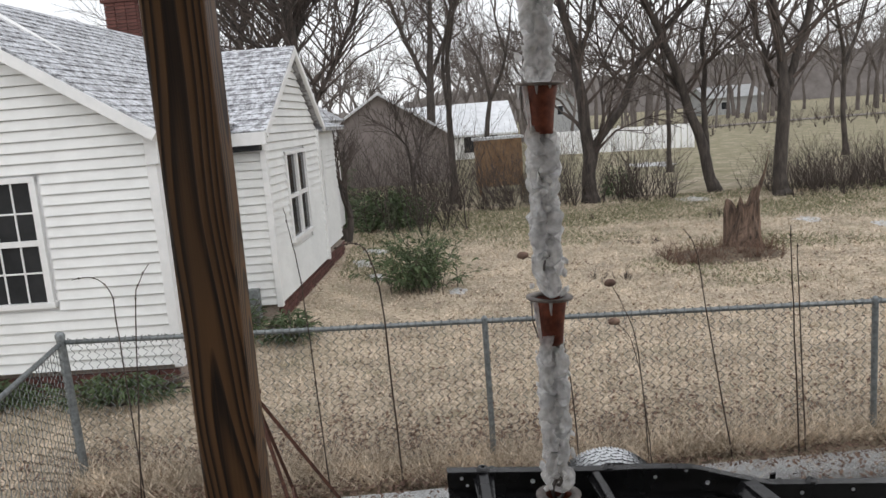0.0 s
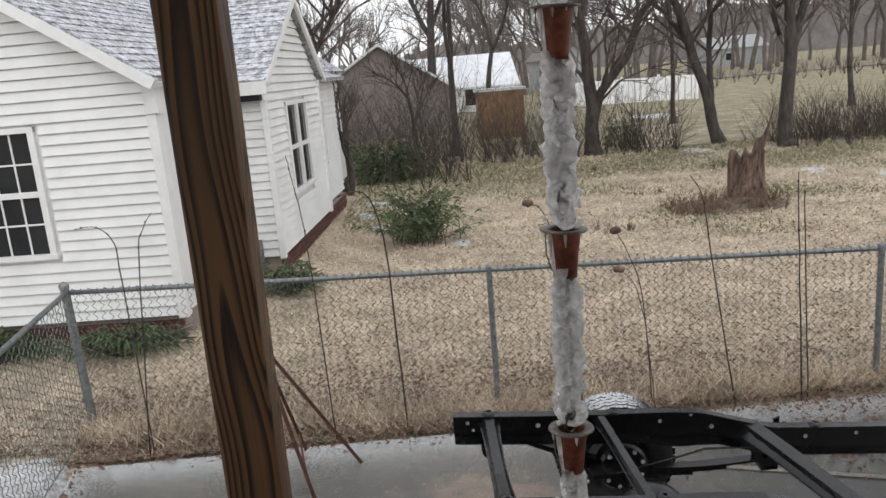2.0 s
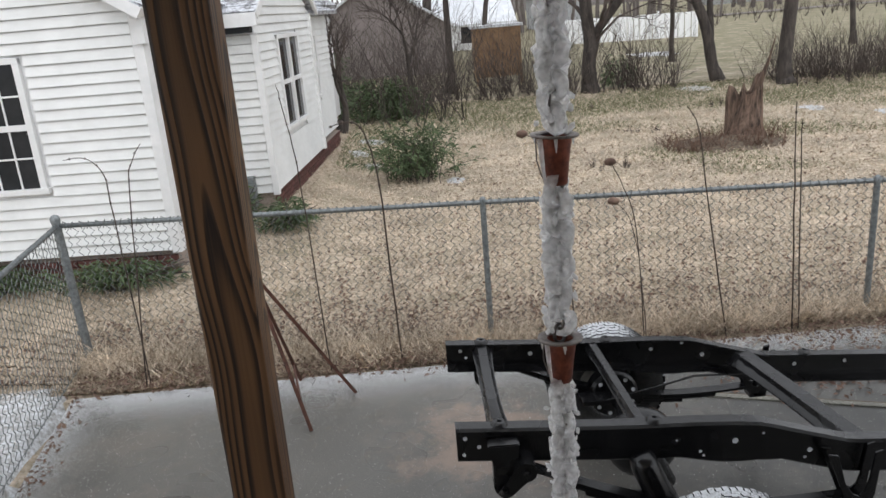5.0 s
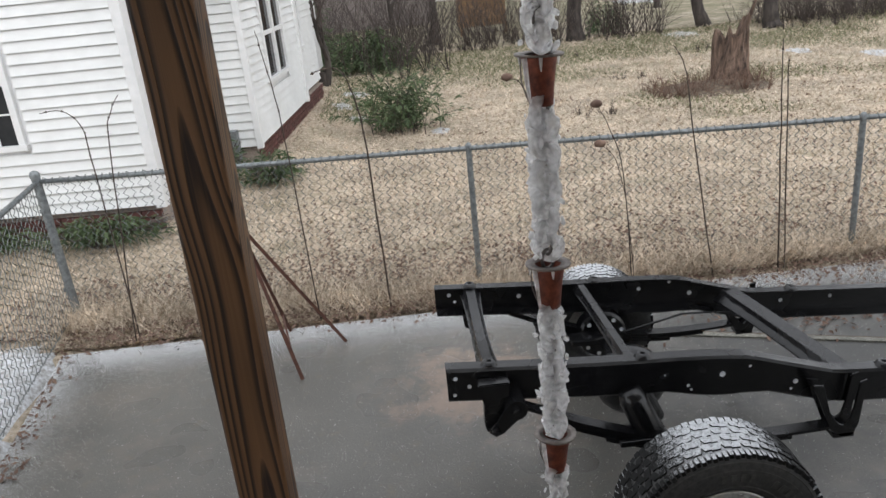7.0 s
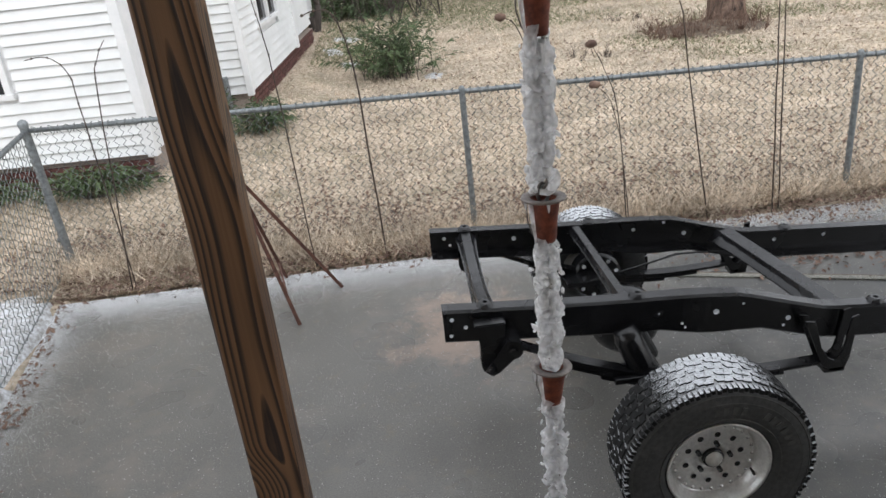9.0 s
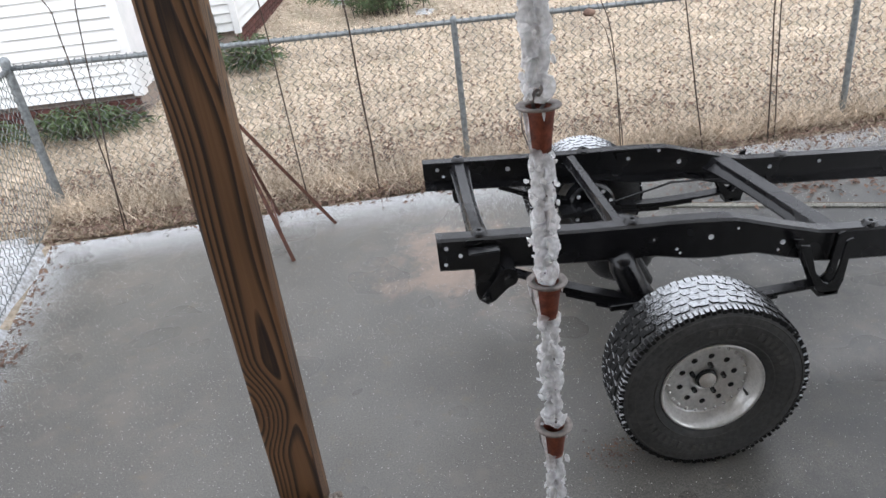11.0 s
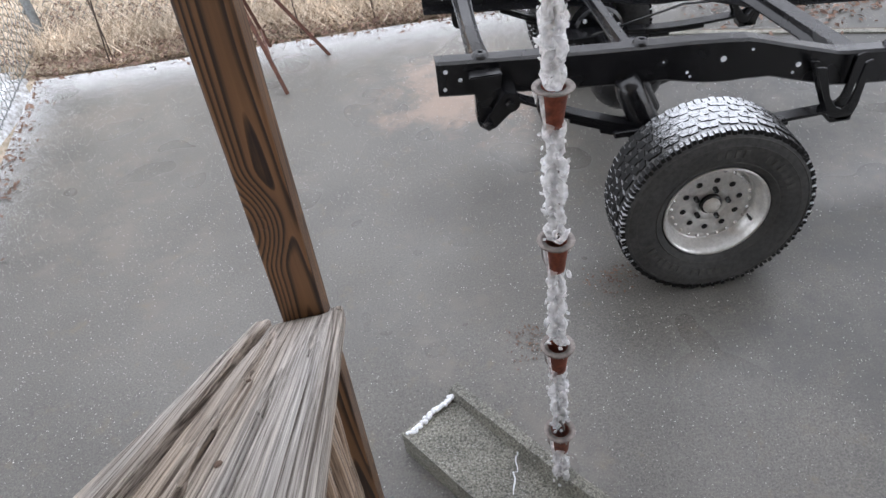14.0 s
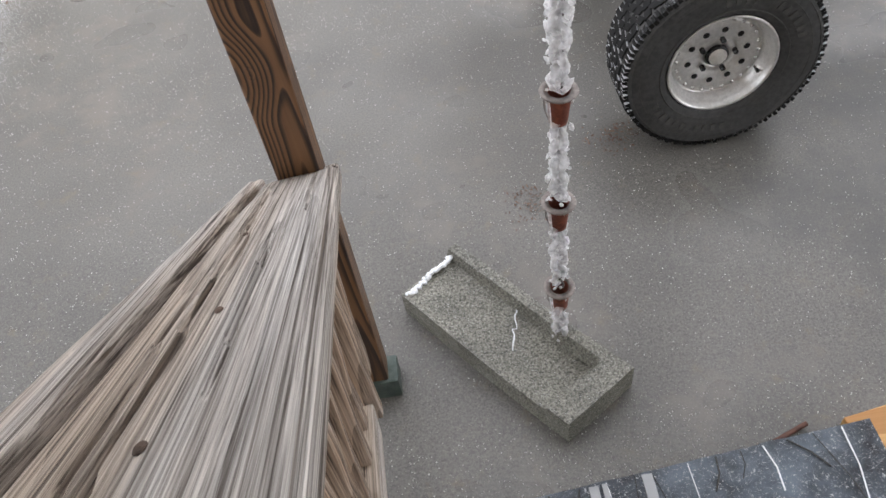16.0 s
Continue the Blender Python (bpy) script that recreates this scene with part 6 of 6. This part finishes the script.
tree("bare_tree", "small crooked tree beside the house corner", 37, (-1.7, 17.2, 0), 4.5, 0.10, (0.1, 0), 3, 6, 0.6, 0.006, 0.2)


def thicket(name, label, count, xr, yr, h, seed, r=0.012, material=M_TWIG):
    rg = random.Random(seed)
    vs, fs = [], []
    for i in range(count):
        b = Vector((rg.uniform(*xr), rg.uniform(*yr), -0.05))
        for s in range(rg.randint(3, 6)):
            p, d = b.copy(), Vector((rg.uniform(-0.5, 0.5), rg.uniform(-0.5, 0.5), 1)).normalized()
            rr, ln = r * rg.uniform(0.5, 1.2), h * rg.uniform(0.35, 1.0) / 6
            stack = [(p, d, rr, ln, 6)]
            while stack:
                p, d, rr, ln, left = stack.pop()
                prev = None
                for j in range(left + 1):
                    a = d.orthogonal().normalized()
                    c = d.cross(a)
                    k = len(vs)
                    for q in range(3):
                        vs.append(p + (a * math.cos(q * 2.094) + c * math.sin(q * 2.094)) * rr * (1 - 0.12 * j))
                    if prev is not None:
                        fs += [(prev + q, prev + (q + 1) % 3, k + (q + 1) % 3, k + q) for q in range(3)]
                    prev = k
                    d = (d + Vector((rg.uniform(-1, 1), rg.uniform(-1, 1), rg.uniform(-0.5, 0.6))) * 0.25).normalized()
                    if left > 2 and rg.random() < 0.45:
                        stack.append((p.copy(), (d + Vector((rg.uniform(-1, 1), rg.uniform(-1, 1), 0.2)) * 0.9).normalized(), rr * 0.55, ln * 0.8, left - 3))
                    p = p + d * ln
    return tagged(raw(name, vs, fs, material), label, "brush", kind="stuff")


thicket("brush_line", "tangled bare brush along the back fence line", 190, (-4.5, 5.0), (21.8, 24.5), 2.4, 3, 0.009)
thicket("brush_line", "tangled bare shrubs under the big trees", 260, (9.8, 18), (20.5, 23), 1.45, 5, 0.007)
thicket("brush_line", "thin brush at the foot of the tree", 30, (5.2, 7.4), (21.5, 23), 2.2, 6)
thicket("brush_line", "bare shrub against the garage", 24, (-2.2, 0.8), (18.5, 21.5), 2.9, 7)
thicket("brush_line", "dark vine-tangled saplings in front of the garage", 11, (-2.8, 1.6), (17.8, 21.5), 4.4, 17, 0.012, M_BARK)
thicket("brush_line", "low brown undergrowth under the big trees", 120, (9.5, 19), (19.8, 22.5), 1.2, 18, 0.008, M_TWIG)
thicket("brush_line", "distant scrub at the field edge", 110, (18, 60), (52, 70), 1.8, 8, 0.02)


def leafy(name, label, c, rx, ry, rz, count, seed, leaf=0.12, droop=0.5, material=M_LEAF, slim=0.09):
    """Strap leaves on arching stems; uneven outline."""
    rg = random.Random(seed)
    g0 = lawn_height(c[0], c[1])
    th = thing(name, (c[0], c[1], 0), label, "shrub")
    vs, fs = [], []
    for i in range(count):
        a, e, rr = rg.uniform(0, 6.283), rg.uniform(0.0, 1.45), rg.random() ** 0.45
        k = 0.8 + 0.3 * noise.noise((math.cos(a) * 2, math.sin(a) * 2, e * 2 + seed))
        p = Vector((c[0] + rx * rr * k * math.cos(a) * math.cos(e), c[1] + ry * rr * k * math.sin(a) * math.cos(e), g0 + 0.06 + rz * rr * k * math.sin(e)))
        d = Vector((math.cos(a) + rg.uniform(-0.6, 0.6), math.sin(a) + rg.uniform(-0.6, 0.6), rg.uniform(-droop, 0.9))).normalized()
        s = d.orthogonal().normalized()
        s.rotate(Matrix.Rotation(rg.uniform(0, 6.283), 3, d))
        ln = leaf * rg.uniform(0.6, 1.5)
        q = len(vs)
        vs += [p, p + d * ln * 0.5 + s * ln * slim, p + d * ln + Vector((0, 0, -0.3 * ln)), p + d * ln * 0.5 - s * ln * slim]
        fs.append((q, q + 1, q + 2, q + 3))
    ob = raw("foliage", vs, fs, material)
    ob.parent, ob.matrix_parent_inverse = th, Matrix.Translation((-c[0], -c[1], 0))
    ob["kind"] = "stuff"
    bm = bmesh.new()
    for i in range(14):
        a = rg.uniform(0, 6.283)
        tube(bm, [(c[0], c[1], g0 - 0.03), (c[0] + 0.4 * rx * math.cos(a), c[1] + 0.4 * ry * math.sin(a), g0 + rz * 0.5), (c[0] + 0.85 * rx * math.cos(a), c[1] + 0.85 * ry * math.sin(a), g0 + rz * rg.uniform(0.4, 0.9))], [0.014, 0.01, 0.004], 5)
    part("stem", bm, M_TWIG, th)["kind"] = "stuff"
    return th


def wispy_bush(name, label, c, reach, high, stems, seed):
    """Many thin arching canes from one clump, narrow leaves all along them."""
    rg = random.Random(seed)
    g0 = lawn_height(c[0], c[1])
    th = thing(name, (c[0], c[1], 0), label, "shrub")
    vs, fs, bm = [], [], bmesh.new()
    for i in range(stems):
        a = rg.uniform(0, 6.283)
        out, up = reach * rg.uniform(0.15, 1.0) ** 0.7, high * rg.uniform(0.35, 1.05)
        up *= 1.15 - 0.5 * out / reach
        b = Vector((c[0] + rg.gauss(0, 0.22), c[1] + rg.gauss(0, 0.2), g0 - 0.03))
        pts = [b + Vector((out * math.cos(a) * t ** 1.4, out * math.sin(a) * t ** 1.4, up * (1.6 * t - 0.62 * t * t))) for t in (0, 0.2, 0.4, 0.6, 0.8, 1.0)]
        if i % 2 == 0:
            tube(bm, pts, [0.007, 0.006, 0.005, 0.004, 0.003, 0.002], 4)
        for j in range(34):
            t = rg.uniform(0.1, 1.0) * 4.999
            k = int(t)
            p = pts[k].lerp(pts[k + 1], t - k)
            d = (pts[k + 1] - pts[k]).normalized() + Vector((rg.uniform(-1, 1), rg.uniform(-1, 1), rg.uniform(-0.9, 0.5)))
            d.normalize()
            w = d.orthogonal().normalized()
            w.rotate(Matrix.Rotation(rg.uniform(0, 6.283), 3, d))
            ln = rg.uniform(0.07, 0.17)
            q = len(vs)
            vs += [p, p + d * ln * 0.45 + w * ln * 0.075, p + d * ln + Vector((0, 0, -0.25 * ln)), p + d * ln * 0.45 - w * ln * 0.075]
            fs.append((q, q + 1, q + 2, q + 3))
    ob = raw("foliage", vs, fs, M_LEAF)
    ob.parent, ob.matrix_parent_inverse = th, Matrix.Translation((-c[0], -c[1], 0))
    ob["kind"] = "stuff"
    part("stem", bm, M_TWIG, th)["kind"] = "stuff"
    return th


wispy_bush("evergreen_bush", "wispy green bush arching over the dead lawn", (-0.06, 12.6), 0.8, 1.2, 120, 2)
leafy("evergreen_bush", "low green plants at the house corner", (-1.75, 9.6), 0.45, 0.4, 0.42, 900, 3, 0.1)
leafy("evergreen_bush", "green plants along the house wall", (-2.35, 9.3), 0.45, 0.5, 0.6, 900, 4, 0.1)
leafy("evergreen_bush", "green weeds under the front wall", (-3.2, 7.6), 0.9, 0.22, 0.3, 1700, 6, 0.08)
leafy("evergreen_bush", "green weeds under the front wall", (-4.5, 7.7), 0.9, 0.22, 0.3, 1700, 16, 0.08)
leafy("evergreen_bush", "dark evergreen shrub behind the house", (-0.9, 20.4), 1.5, 0.9, 1.15, 1900, 5, 0.22)
leafy("evergreen_bush", "yellow-green shrub behind the house", (-2.0, 18.6), 0.8, 0.8, 2.0, 1200, 9, 0.14)
leafy("evergreen_bush", "green brush by the tree foot", (6.0, 23.0), 0.7, 0.5, 1.0, 700, 10, 0.16)

def sleet_blot(x, y, r, seed):
    bm = bmesh.new()
    c = bm.verts.new((x, y, lawn_height(x, y) + 0.035))
    ring = []
    for k in range(22):
        a = 2 * math.pi * k / 22
        q = r * (0.75 + 0.5 * noise.noise((math.cos(a) * 2, math.sin(a) * 2, seed)))
        px, py = x + q * math.cos(a), y + q * 1.5 * math.sin(a)
        ring.append(bm.verts.new((px, py, lawn_height(px, py) + 0.004)))
    for k in range(22):
        bm.faces.new((c, ring[k], ring[(k + 1) % 22]))
    tagged(part("sleet_patch", bm, M_PATH), "thin patch of sleet on the dead lawn", "sleet", "sleet patches")


for i, (x, y, r) in enumerate(((-1.15, 14.6, 0.28), (-0.85, 13.6, 0.22), (-1.0, 16.0, 0.35), (0.5, 12.3, 0.2), (7.6, 21.2, 0.6), (9.4, 15.0, 0.4), (8.4, 16.4, 0.35), (10.4, 34, 1.2))):
    sleet_blot(x, y, r, i)

# rotten stump and its brush heap
stump = thing("tree_stump", (5.82, 13.8, 0), "jagged rotten tree stump in a heap of brush", "stump")
bm = bmesh.new()
rows = []
for j in range(12):
    t = j / 11
    row = []
    for k in range(18):
        a = 2 * math.pi * k / 18
        top = 0.86 + 0.22 * noise.noise((math.cos(a) * 2, math.sin(a) * 2, 1)) + (0.30, 0.24, 0.12, 0.05)[k] if k < 4 else 0.80 + 0.22 * noise.noise((math.cos(a) * 3, math.sin(a) * 3, 1))
        r = (0.225 - 0.05 * t + 0.18 * (1 - t) ** 3) * (1 + 0.45 * noise.noise((math.cos(a) * 2.5, math.sin(a) * 2.5, t * 2)))
        row.append(bm.verts.new((5.82 + 0.14 * t + r * math.cos(a), 13.8 + r * math.sin(a), -0.05 + (top + 0.05) * t)))
    rows.append(row)
for r0, r1 in zip(rows, rows[1:]):
    for k in range(18):
        bm.faces.new((r0[k], r0[(k + 1) % 18], r1[(k + 1) % 18], r1[k]))
cen = bm.verts.new((5.94, 13.8, 0.55))
for k in range(18):
    bm.faces.new((rows[-1][k], rows[-1][(k + 1) % 18], cen))
part("stump_wood", bm, M_ROTTEN, stump)
part("splinter", tube(bmesh.new(), [(6.0, 13.75, 0.6), (6.08, 13.72, 1.0), (6.2, 13.7, 1.35), (6.3, 13.7, 1.75)], [0.06, 0.05, 0.02, 0.006], 6), M_ROTTEN, stump)
bm = bmesh.new()
rows = []
for j in range(9):
    rr = 0.01 + j / 8
    rows.append([bm.verts.new((5.25 + 1.1 * rr * math.cos(a), 13.35 + 0.7 * rr * math.sin(a), 0.11 * (1 - rr * rr) + 0.05 * noise.noise((math.cos(a) * rr * 4, math.sin(a) * rr * 4, 2)) - 0.02)) for a in [2 * math.pi * k / 28 for k in range(28)]])
for r0, r1 in zip(rows, rows[1:]):
    for k in range(28):
        bm.faces.new((r0[k], r0[(k + 1) % 28], r1[(k + 1) % 28], r1[k]))
tagged(part("mulch_mound", bm, M_DIRT_SHADE, smooth=True), "low mound of rotted wood and twigs", "mound")
thicket("brush_heap", "twigs heaped around the stump", 110, (4.2, 6.3), (12.75, 13.8), 0.36, 11, 0.006, M_FALLEN)
part("shell", tube(bmesh.new(), [(5.72, 13.95, -0.05), (5.7, 13.97, 0.4), (5.69, 13.98, 0.72), (5.66, 13.98, 0.84), (5.62, 13.98, 0.9)], [0.17, 0.14, 0.12, 0.07, 0.02], 7), M_ROTTEN, stump, "dark hollow half of the stump")
for i, (x, y, s) in enumerate(((3.5, 19, 0.9), (4.4, 15.2, 0.4), (6.8, 18.0, 0.7), (3.0, 12.2, 0.3))):
    thicket("twig_litter", "small heap of fallen twigs on the lawn", 10, (x - s, x + s), (y - 0.2, y + 0.2), 0.2, 40 + i, 0.006)


# ---- buildings beyond ----
def far_house(name, label, x0, x1, y0, y1, eave, ridge, wall_m, roof_m, along="y", wins=()):
    th = thing(name, (x0, y0, 0), label, "house")
    xm, ym = (x0 + x1) / 2, (y0 + y1) / 2
    part("wall", one_box(x0, x1, y0, y1, -0.2, eave), wall_m, th)
    o = 0.3
    bm = bmesh.new()
    if along == "y":
        prism(bm, [(x0, eave), (x1, eave), (xm, ridge - 0.06)], y0, y1)
    else:
        prism(bm, [(y0, eave), (y1, eave), (ym, ridge - 0.06)], -x1, -x0, Matrix.Rotation(radians(90), 4, "Z"))
    part("gable", bm, wall_m, th)
    for s in (1, -1):
        bm = bmesh.new()
        k = (ridge - eave)
        if along == "y":
            h = (x1 - x0) / 2
            prism(bm, [(xm, ridge), (xm + s * (h + o), eave - k * o / h), (xm + s * (h + o), eave - k * o / h - 0.12), (xm, ridge - 0.12)], y0 - o, y1 + o)
        else:
            h = (y1 - y0) / 2
            prism(bm, [(ym, ridge), (ym + s * (h + o), eave - k * o / h), (ym + s * (h + o), eave - k * o / h - 0.12), (ym, ridge - 0.12)], -x1 - o, -x0 + o, Matrix.Rotation(radians(90), 4, "Z"))
        part("roof", bm, roof_m, th)
    for a, b, z0, z1 in wins:
        w = part("window", one_box(a, b, y0 - 0.03, y0 + 0.05, z0, z1), M_PANE_SHADE, th)
        part("window_frame", one_box(a - 0.08, b + 0.08, y0 - 0.05, y0 - 0.035, z1, z1 + 0.08), M_TRIM, w)
    return th


far_house("garage", "grey-brown gabled garage with a pale roof edge", -4.6, 1.75, 34, 42, 2.05, 4.05, M_GREYWALL, M_SNOWROOF_DAYLIGHT)
far_house("neighbour_house", "low white house with a sleet-covered roof", -1.0, 6.4, 50, 58, 1.7, 3.6, M_TRIM, M_SNOWROOF_DAYLIGHT, "x", ((3.2, 4.0, 0.4, 1.4), (4.6, 5.4, 0.4, 1.4)))
far_house("neighbour_house", "small pale house far behind the trees", 11.8, 15.6, 72, 80, 3.2, 5.4, M_FARWALL, M_GREYWALL, "y", ((12.3, 12.8, 2.2, 3.0), (13.5, 14.0, 2.2, 3.0), (12.3, 12.8, 0.8, 1.6)))
far_house("neighbour_house", "pale house at the far side of the field", 43, 51, 112, 120, 2.6, 4.2, M_FARWALL, M_FARWALL, "x", ((45, 46, 0.8, 1.8),))
far_house("neighbour_house", "small white shed beside the garage", -4.9, -3.5, 29, 31, 2.0, 2.5, M_TRIM, M_SNOWROOF_DAYLIGHT, "x", ((-4.5, -4.1, 1.0, 1.6),))
ply = thing("plywood_crate", (2.1, 27, 0), "brown plywood hutch beside the brush", "crate")
part("panel", one_box(2.12, 3.72, 27, 27.9, 0.25, 1.88, bevel=0.01), M_PLY, ply)
part("lid", one_box(2.05, 3.8, 26.95, 28, 1.88, 1.97), M_SNOWROOF_DAYLIGHT, ply, "sleet-covered flat lid")
for x in (2.15, 3.66):
    part("leg", one_box(x, x + 0.08, 27.02, 27.1, -0.05, 0.3), M_PLY, ply)
vf = thing("privacy_fence", (8.3, 47, 0), "white vinyl privacy fence at the field edge", "fence")
for k in range(24):
    x = 8.3 + k * 0.32
    y = 47.3 - (x - 8.3) * 0.45
    part("panel", one_box(x, x + 0.318, y - 0.02, y + 0.02, -0.05, 1.35 + 0.015 * (k % 2)), M_VINYL, vf)
for k in range(5):
    x = 8.3 + k * 1.9
    y = 47.3 - (x - 8.3) * 0.45
    part("post", one_box(x - 0.06, x + 0.06, y - 0.07, y + 0.05, -0.05, 1.5), M_VINYL, vf)

# far road edge and woods
tagged(sheet("road", list(np.arange(14, 160, 4)), [70, 71.5, 73], lambda x, y: 0.05, M_GREYWALL), "grey road beyond the field", "road", kind="structure")
kinds = []
for i in range(9):
    big, fine = branch_tree(900 + i, (0, 0, 0), 15, 0.19, (0, 0), 3, 7, 0.52 + 0.04 * (i % 4), 0.027, 0.19, sides=(5, 4, 3, 3, 3, 3), plain=True, up=0.08)
    vs = np.array([tuple(v) for v in big[0]] + [tuple(v) for v in fine[0]])
    kinds.append((vs, big[1] + [tuple(a + len(big[0]) for a in f) for f in fine[1]]))


def woods(name, label, count, seed, ring, arc, size):
    """Many bare trees standing behind one another, as one mesh."""
    rg = random.Random(seed)
    parts, faces, k = [], [], 0
    for i in range(count):
        vs, fs = kinds[rg.randrange(9)]
        d, a, s, t = rg.uniform(*ring), rg.uniform(*arc), rg.uniform(*size), rg.uniform(0, 6.283)
        c, n = math.cos(t) * s, math.sin(t) * s
        turn = np.array(((c, n, 0), (-n, c, 0), (0, 0, s)))
        parts.append(vs @ turn + np.array((d * math.sin(a) + 3, d * math.cos(a), 0)))
        faces += [tuple(q + k for q in f) for f in fs]
        k += len(vs)
    return tagged(raw(name, np.concatenate(parts), faces, M_FARWOOD_HAZE), label, "woods", kind="stuff")


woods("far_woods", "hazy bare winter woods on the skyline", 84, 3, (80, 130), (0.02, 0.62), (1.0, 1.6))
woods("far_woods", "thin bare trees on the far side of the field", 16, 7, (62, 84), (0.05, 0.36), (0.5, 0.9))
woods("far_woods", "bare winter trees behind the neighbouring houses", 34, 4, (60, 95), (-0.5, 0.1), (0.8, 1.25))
ridge_v, ridge_f = [], []
for i in range(400):
    a = -0.9 + 1.8 * i / 399
    h = 5 + 3 * noise.noise((a * 9, 0, 0)) + 2.5 * noise.noise((a * 60, 1, 0)) + 2.5 * noise.noise((a * 220, 2, 0))
    ridge_v += [(230 * math.sin(a), 230 * math.cos(a), -1), (230 * math.sin(a), 230 * math.cos(a), max(3, h + 3 + 11 * a))]
    if i:
        k = 2 * i
        ridge_f.append((k - 2, k, k + 1, k - 1))
tagged(raw("backdrop", ridge_v, ridge_f, M_RIDGE_HAZE), "far wooded rise on the horizon", "woods", kind="structure")
